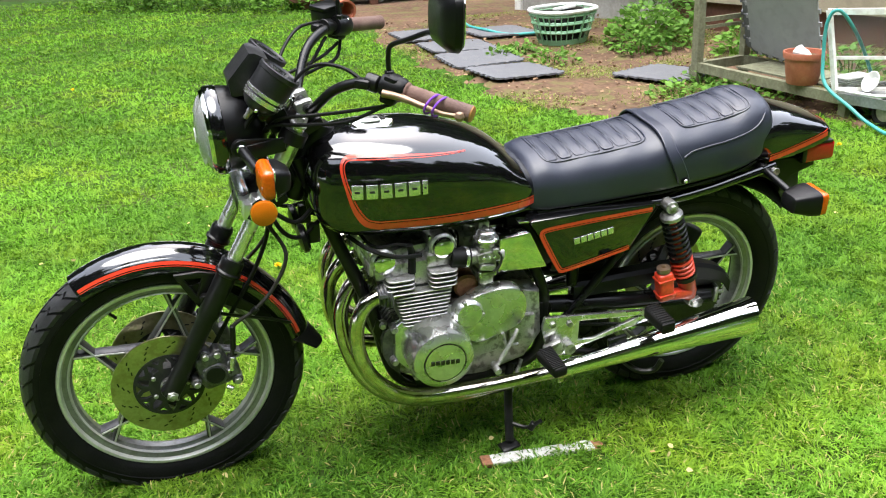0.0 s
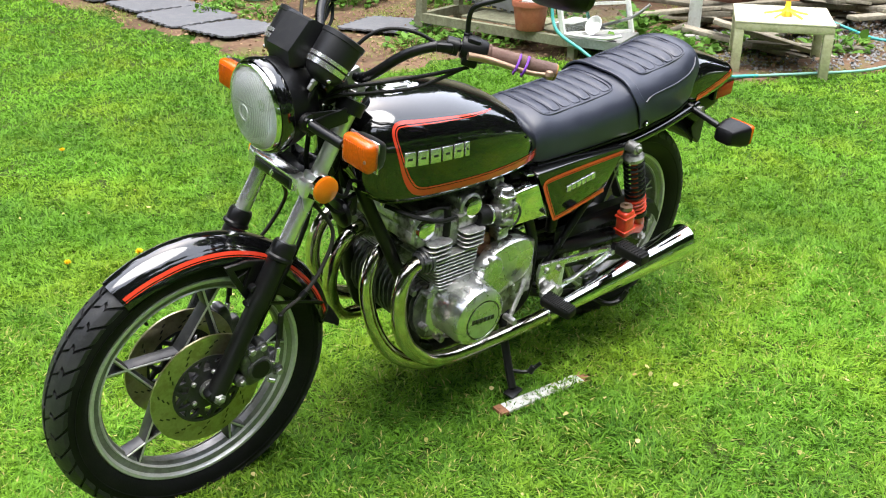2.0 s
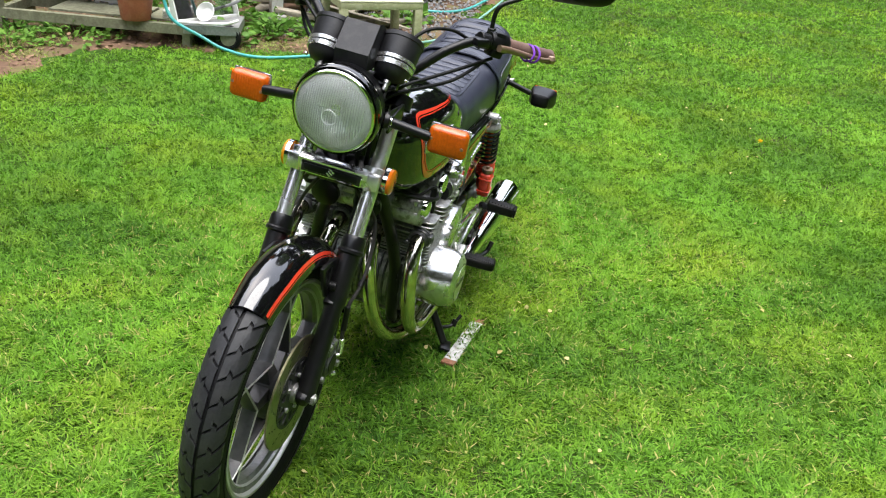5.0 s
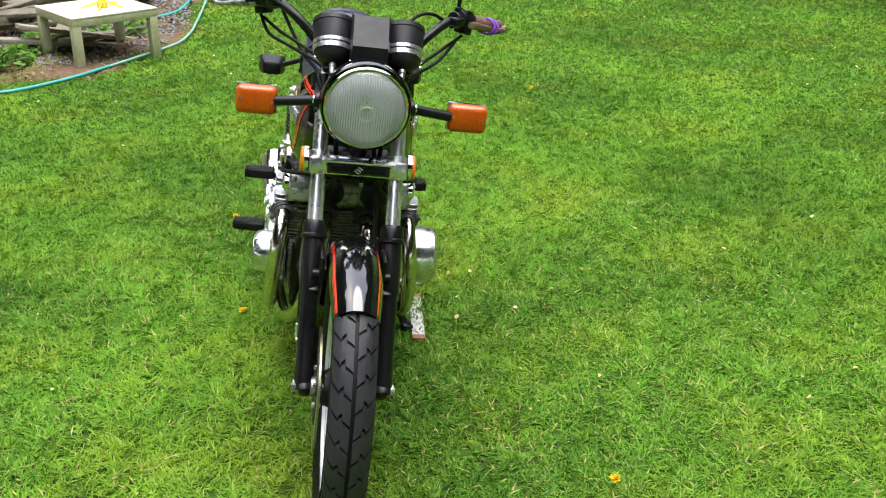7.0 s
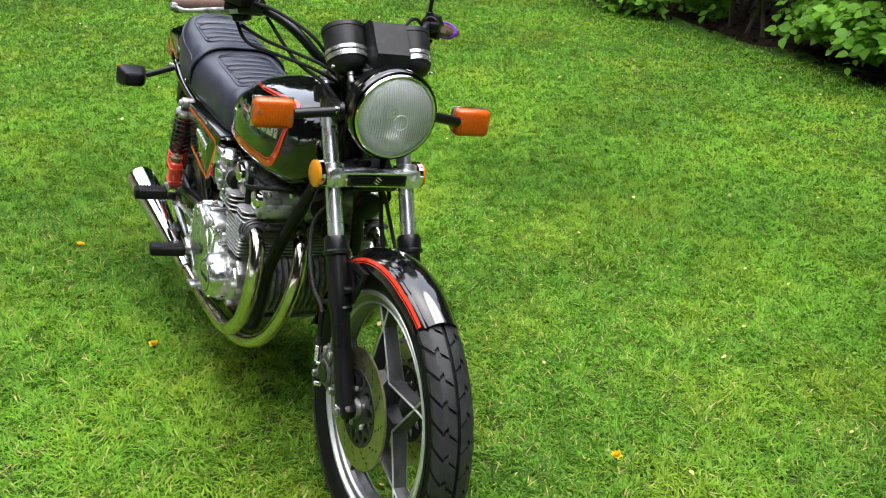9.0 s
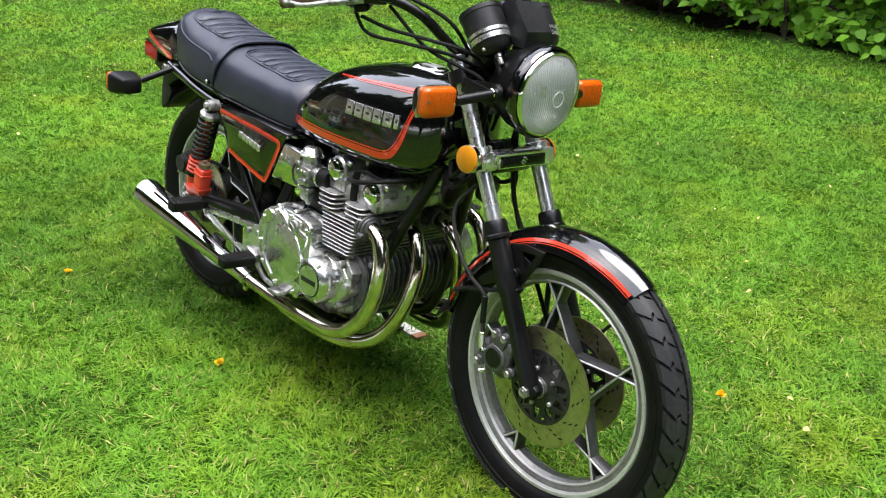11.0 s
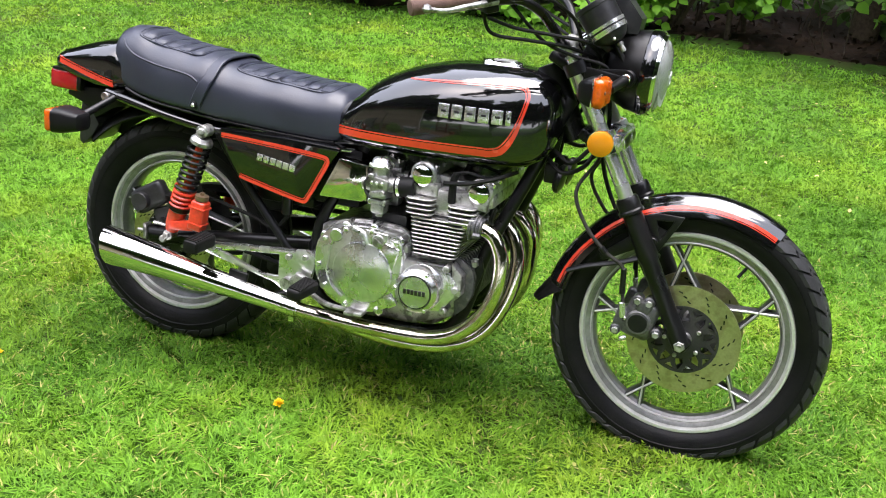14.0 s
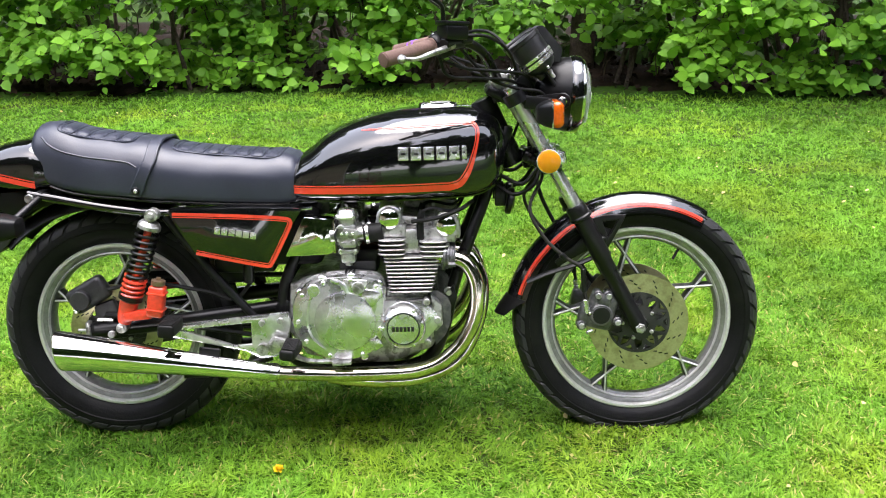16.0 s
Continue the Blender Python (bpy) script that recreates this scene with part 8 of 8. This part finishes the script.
part("foundation", wall_board(0, 1.8, -0.05, 0.28, 0.01, 0.0), CONCRETE, shed, "grey concrete foundation")
# set-back dark board in place of the open gap's shade
part("skirting", wall_board(1.8, length, -0.05, 0.25, -0.15, 0.0), DARKWOOD, shed, "dark board standing in for the shade under the floor")
for k in range(13):
    z = 0.25 + 0.17 * k
    part("lap_board", wall_board(0, length, z, z + 0.185, 0.035, 0.018), SIDING, shed)
part("wall_core", wall_board(0, length, 0.25, 2.5, 0.004, 0.0), SIDING, shed)
part("corner_trim", wall_board(-0.08, 0.0, 0.0, 2.5, 0.045, 0.0), WHITEPAINT, shed, "white corner board")
part("roof", [wall_board(-0.3, length + 0.3, 2.46, 2.56, 0.35, 0.0)], DARKWOOD, shed)
post = thing("porch_post", pose(-4.10, -2.56, 0, 0, 0, 40), "white-painted square wooden post with chipped paint", "post")
part("shaft", box((0, 0, 0.9), (0.085, 0.085, 1.86), (0, 2, 0), 0.004), WHITEPAINT, post)
part("foot", box((0, 0, 0.01), (0.14, 0.12, 0.05), bevel=0.006), CONCRETE, post)
porch = thing("porch", pose(-1.0, -9.0, 0), "dark red-brown wooden porch steps beyond the lawn", "porch")
for k in range(4):
    part("step", box((-0.3 - 0.1 * k, -0.3 * k, 0.10 + 0.17 * k), (1.6, 0.30, 0.05), (0, 0, 4), 0.006), DARKWOOD, porch)
for q in (-1.05, -0.45, 0.3):
    part("newel", box((q, 0.10, 0.35), (0.09, 0.09, 0.75), bevel=0.006), DARKWOOD, porch)
# scrap timber between the table and the shed
for k in range(22):
    a = rng.uniform(-60, 60)
    x, y = rng.uniform(-6.6, -4.3), 0.0
    y = -1.95 - 0.32 * rng.uniform(0, 3.2) - 0.05 * (x + 4.3)
    ln = rng.uniform(0.5, 1.5)
    z = 0.03 + 0.035 * (k % 6)
    ob = link_mesh("scrap_plank", [(box((0, 0, 0), (ln, rng.uniform(0.07, 0.14), rng.uniform(0.018, 0.038)), bevel=0.002), GREYWOOD)])
    ob.matrix_world = pose(x, y, z, rng.normal(0, 5), rng.normal(0, 4), 150 + a)
    tagged(ob, "grey weathered plank lying in a scrap timber heap", "plank", "scrap timber")
for x, y, z, rx, ry, rz, ln in ((-4.15, -1.95, 0.10, 0, 14, 128, 0.8), (-4.05, -2.05, 0.06, 0, 9, 120, 0.9), (-4.35, -1.80, 0.05, 0, 5, 155, 0.9), (-4.75, -2.45, 0.33, 8, -6, 150, 1.3), (-5.9, -2.05, 0.16, 0, 3, 168, 1.5), (-5.7, -1.90, 0.10, 0, 2, 172, 1.2)):
    ob = link_mesh("loose_board", [(box((0, 0, 0), (ln, 0.10, 0.030), bevel=0.003), GREYWOOD)])
    ob.matrix_world = pose(x, y, z, rx, ry, rz)
    tagged(ob, "pale weathered board propped in the scrap heap", "board", "propped boards")
red = link_mesh("red_panel", [(box((0, 0, 0), (1.5, 0.05, 0.28), bevel=0.01), REDWOOD)])
red.matrix_world = pose(-6.6, -2.75, 0.34, 12, 0, 160)
tagged(red, "faded red panel lying on the scrap timber", "panel")
n = 3600
gx, gy = rng.uniform(-7.5, -3.6, n), rng.uniform(-2.6, -1.3, n)
ok = inside(BED, gx, gy + 0.06)
tagged(leaf_mass("gravel", np.stack([gx, gy, np.full(n, 0.012)], 1)[ok], rng.normal(0, 1, (int(ok.sum()), 3)) * np.array([1, 1, 0.3]), 0.026, GRAVELMAT, 0.0,
                 np.array([(0, 0, 0), (0.22, 0.4, 0.1), (0.22, -0.4, 0.1), (0.7, 0.4, 0.1), (0.7, -0.4, 0.1), (1, 0, 0), (0.25, 0, 0.5), (0.65, 0, 0.5)])), "grey gravel along the bed's edge", "gravel", kind="stuff")


def plant(x, y, r, h, leaves, size, label):
    root = thing("garden_plant", pose(x, y, 0.0), label, "plant", "garden plants")
    a, q = rng.uniform(0, 6.28, leaves), np.sqrt(rng.uniform(0, 1, leaves))
    zz = h * (1 - 0.75 * q ** 2) * rng.uniform(0.15, 1.0, leaves)
    at = np.stack([r * q * np.cos(a), r * q * np.sin(a), zz], 1)
    out = np.stack([np.cos(a), np.sin(a), np.full(leaves, 0.7)], 1)
    cr = leaf_mass("foliage", at, out, size, WEEDS)
    cr.parent = root
    st = link_mesh("stem", [(tube([(0.05 * math.cos(b), 0.05 * math.sin(b), -0.01), (0.3 * r * math.cos(b), 0.3 * r * math.sin(b), h * 0.5), (0.7 * r * math.cos(b), 0.7 * r * math.sin(b), h * 0.8)], [0.006, 0.004, 0.002], 5, 3), WEEDS) for b in np.linspace(0, 6.28, 9)[:-1]])
    st.parent = root


for x, y, r, h, lv, sz in ((-2.98, -5.20, 0.34, 0.40, 620, 0.055), (-3.30, -5.62, 0.36, 0.44, 520, 0.06), (-2.80, -4.90, 0.20, 0.20, 200, 0.045), (-3.45, -4.5, 0.24, 0.30, 220, 0.06), (-3.5, -3.3, 0.22, 0.30, 200, 0.06), (-3.75, -2.75, 0.20, 0.24, 160, 0.07),
                          (-3.75, -2.35, 0.22, 0.13, 160, 0.055), (-4.15, -2.15, 0.26, 0.12, 170, 0.055), (-3.55, -2.30, 0.16, 0.16, 110, 0.06), (-2.75, -3.3, 0.30, 0.10, 160, 0.05), (-2.65, -3.65, 0.22, 0.12, 110, 0.05), (-2.35, -3.45, 0.18, 0.10, 80, 0.05),
                          (-1.95, -5.35, 0.14, 0.10, 70, 0.05), (-2.05, -4.9, 0.20, 0.09, 90, 0.05), (-3.2, -2.42, 0.16, 0.14, 90, 0.06), (-1.75, -5.2, 0.12, 0.10, 60, 0.05), (-4.6, -1.75, 0.2, 0.14, 90, 0.07)):
    plant(x, y, r, h, lv, sz, "low leafy green plant growing in the bare bed")

for x, y, r, h in ((1.25, -10.0, 0.45, 0.6), (0.60, -9.75, 0.42, 0.7), (0.0, -9.35, 0.38, 0.6), (-0.55, -9.0, 0.40, 0.55)):
    plant(x, y, r, h, 420, 0.07, "dark green bush at the far edge of the lawn")
urn = thing("terracotta_pot", pose(-0.95, -7.75, 0.10, 82, 0, 12), "terracotta plant pot lying on its side by the porch", "plant pot")
part("body", revolve([(0, -0.20), (0.070, -0.20), (0.074, -0.19), (0.096, 0.0), (0.088, 0.0), (0.066, -0.18), (0, -0.18)], (0, 0, 0), (0, 0, -1), 32), TERRACOTTA, urn)
part("rim", revolve([(0.096, -0.045), (0.106, -0.042), (0.109, 0.004), (0.092, 0.004), (0.090, -0.04)], (0, 0, 0), (0, 0, -1), 32, closed=True), TERRACOTTA, urn)

# dandelions, pale blossoms and dead leaves in the grass
for x, y in ((-0.144, -0.348), (0.804, 0.67), (0.414, -1.316), (-0.96, -0.48), (0.65, -1.37), (1.45, -5.2), (-2.86, 0.95), (-2.55, -2.03), (0.25, -2.6), (1.9, -3.3)):
    d = thing("dandelion", pose(x, y, 0.0), "yellow dandelion flower in the short grass", "flower", "dandelions in the lawn")
    m = 46
    a, q = rng.uniform(0, 6.28, m), rng.uniform(0, 1, m)
    at = np.stack([0.003 * np.cos(a), 0.003 * np.sin(a), np.full(m, 0.026)], 1)
    hd = leaf_mass("flower_head", at, np.stack([np.cos(a), np.sin(a), 0.3 + 2.2 * q], 1), 0.013, YELLOW, 0.0)
    hd.parent = d
    tagged(hd, kind="stuff")
    part("stalk", tube([(0.004, 0, -0.015), (0, 0, 0.026)], 0.0015, 6, 1), WEEDS, d)
n = 300
px, py = rng.uniform(-5.5, 3.0, n), rng.uniform(-2.0, 4.2, n)
tagged(leaf_mass("fallen_blossom", np.stack([px, py, rng.uniform(0.012, 0.024, n)], 1), rng.normal(0, 1, (n, 3)) * np.array([1, 1, 0.25]), 0.019, PETAL, 0.0), "pale fallen petals and dead leaves on the lawn", "petals", kind="stuff")
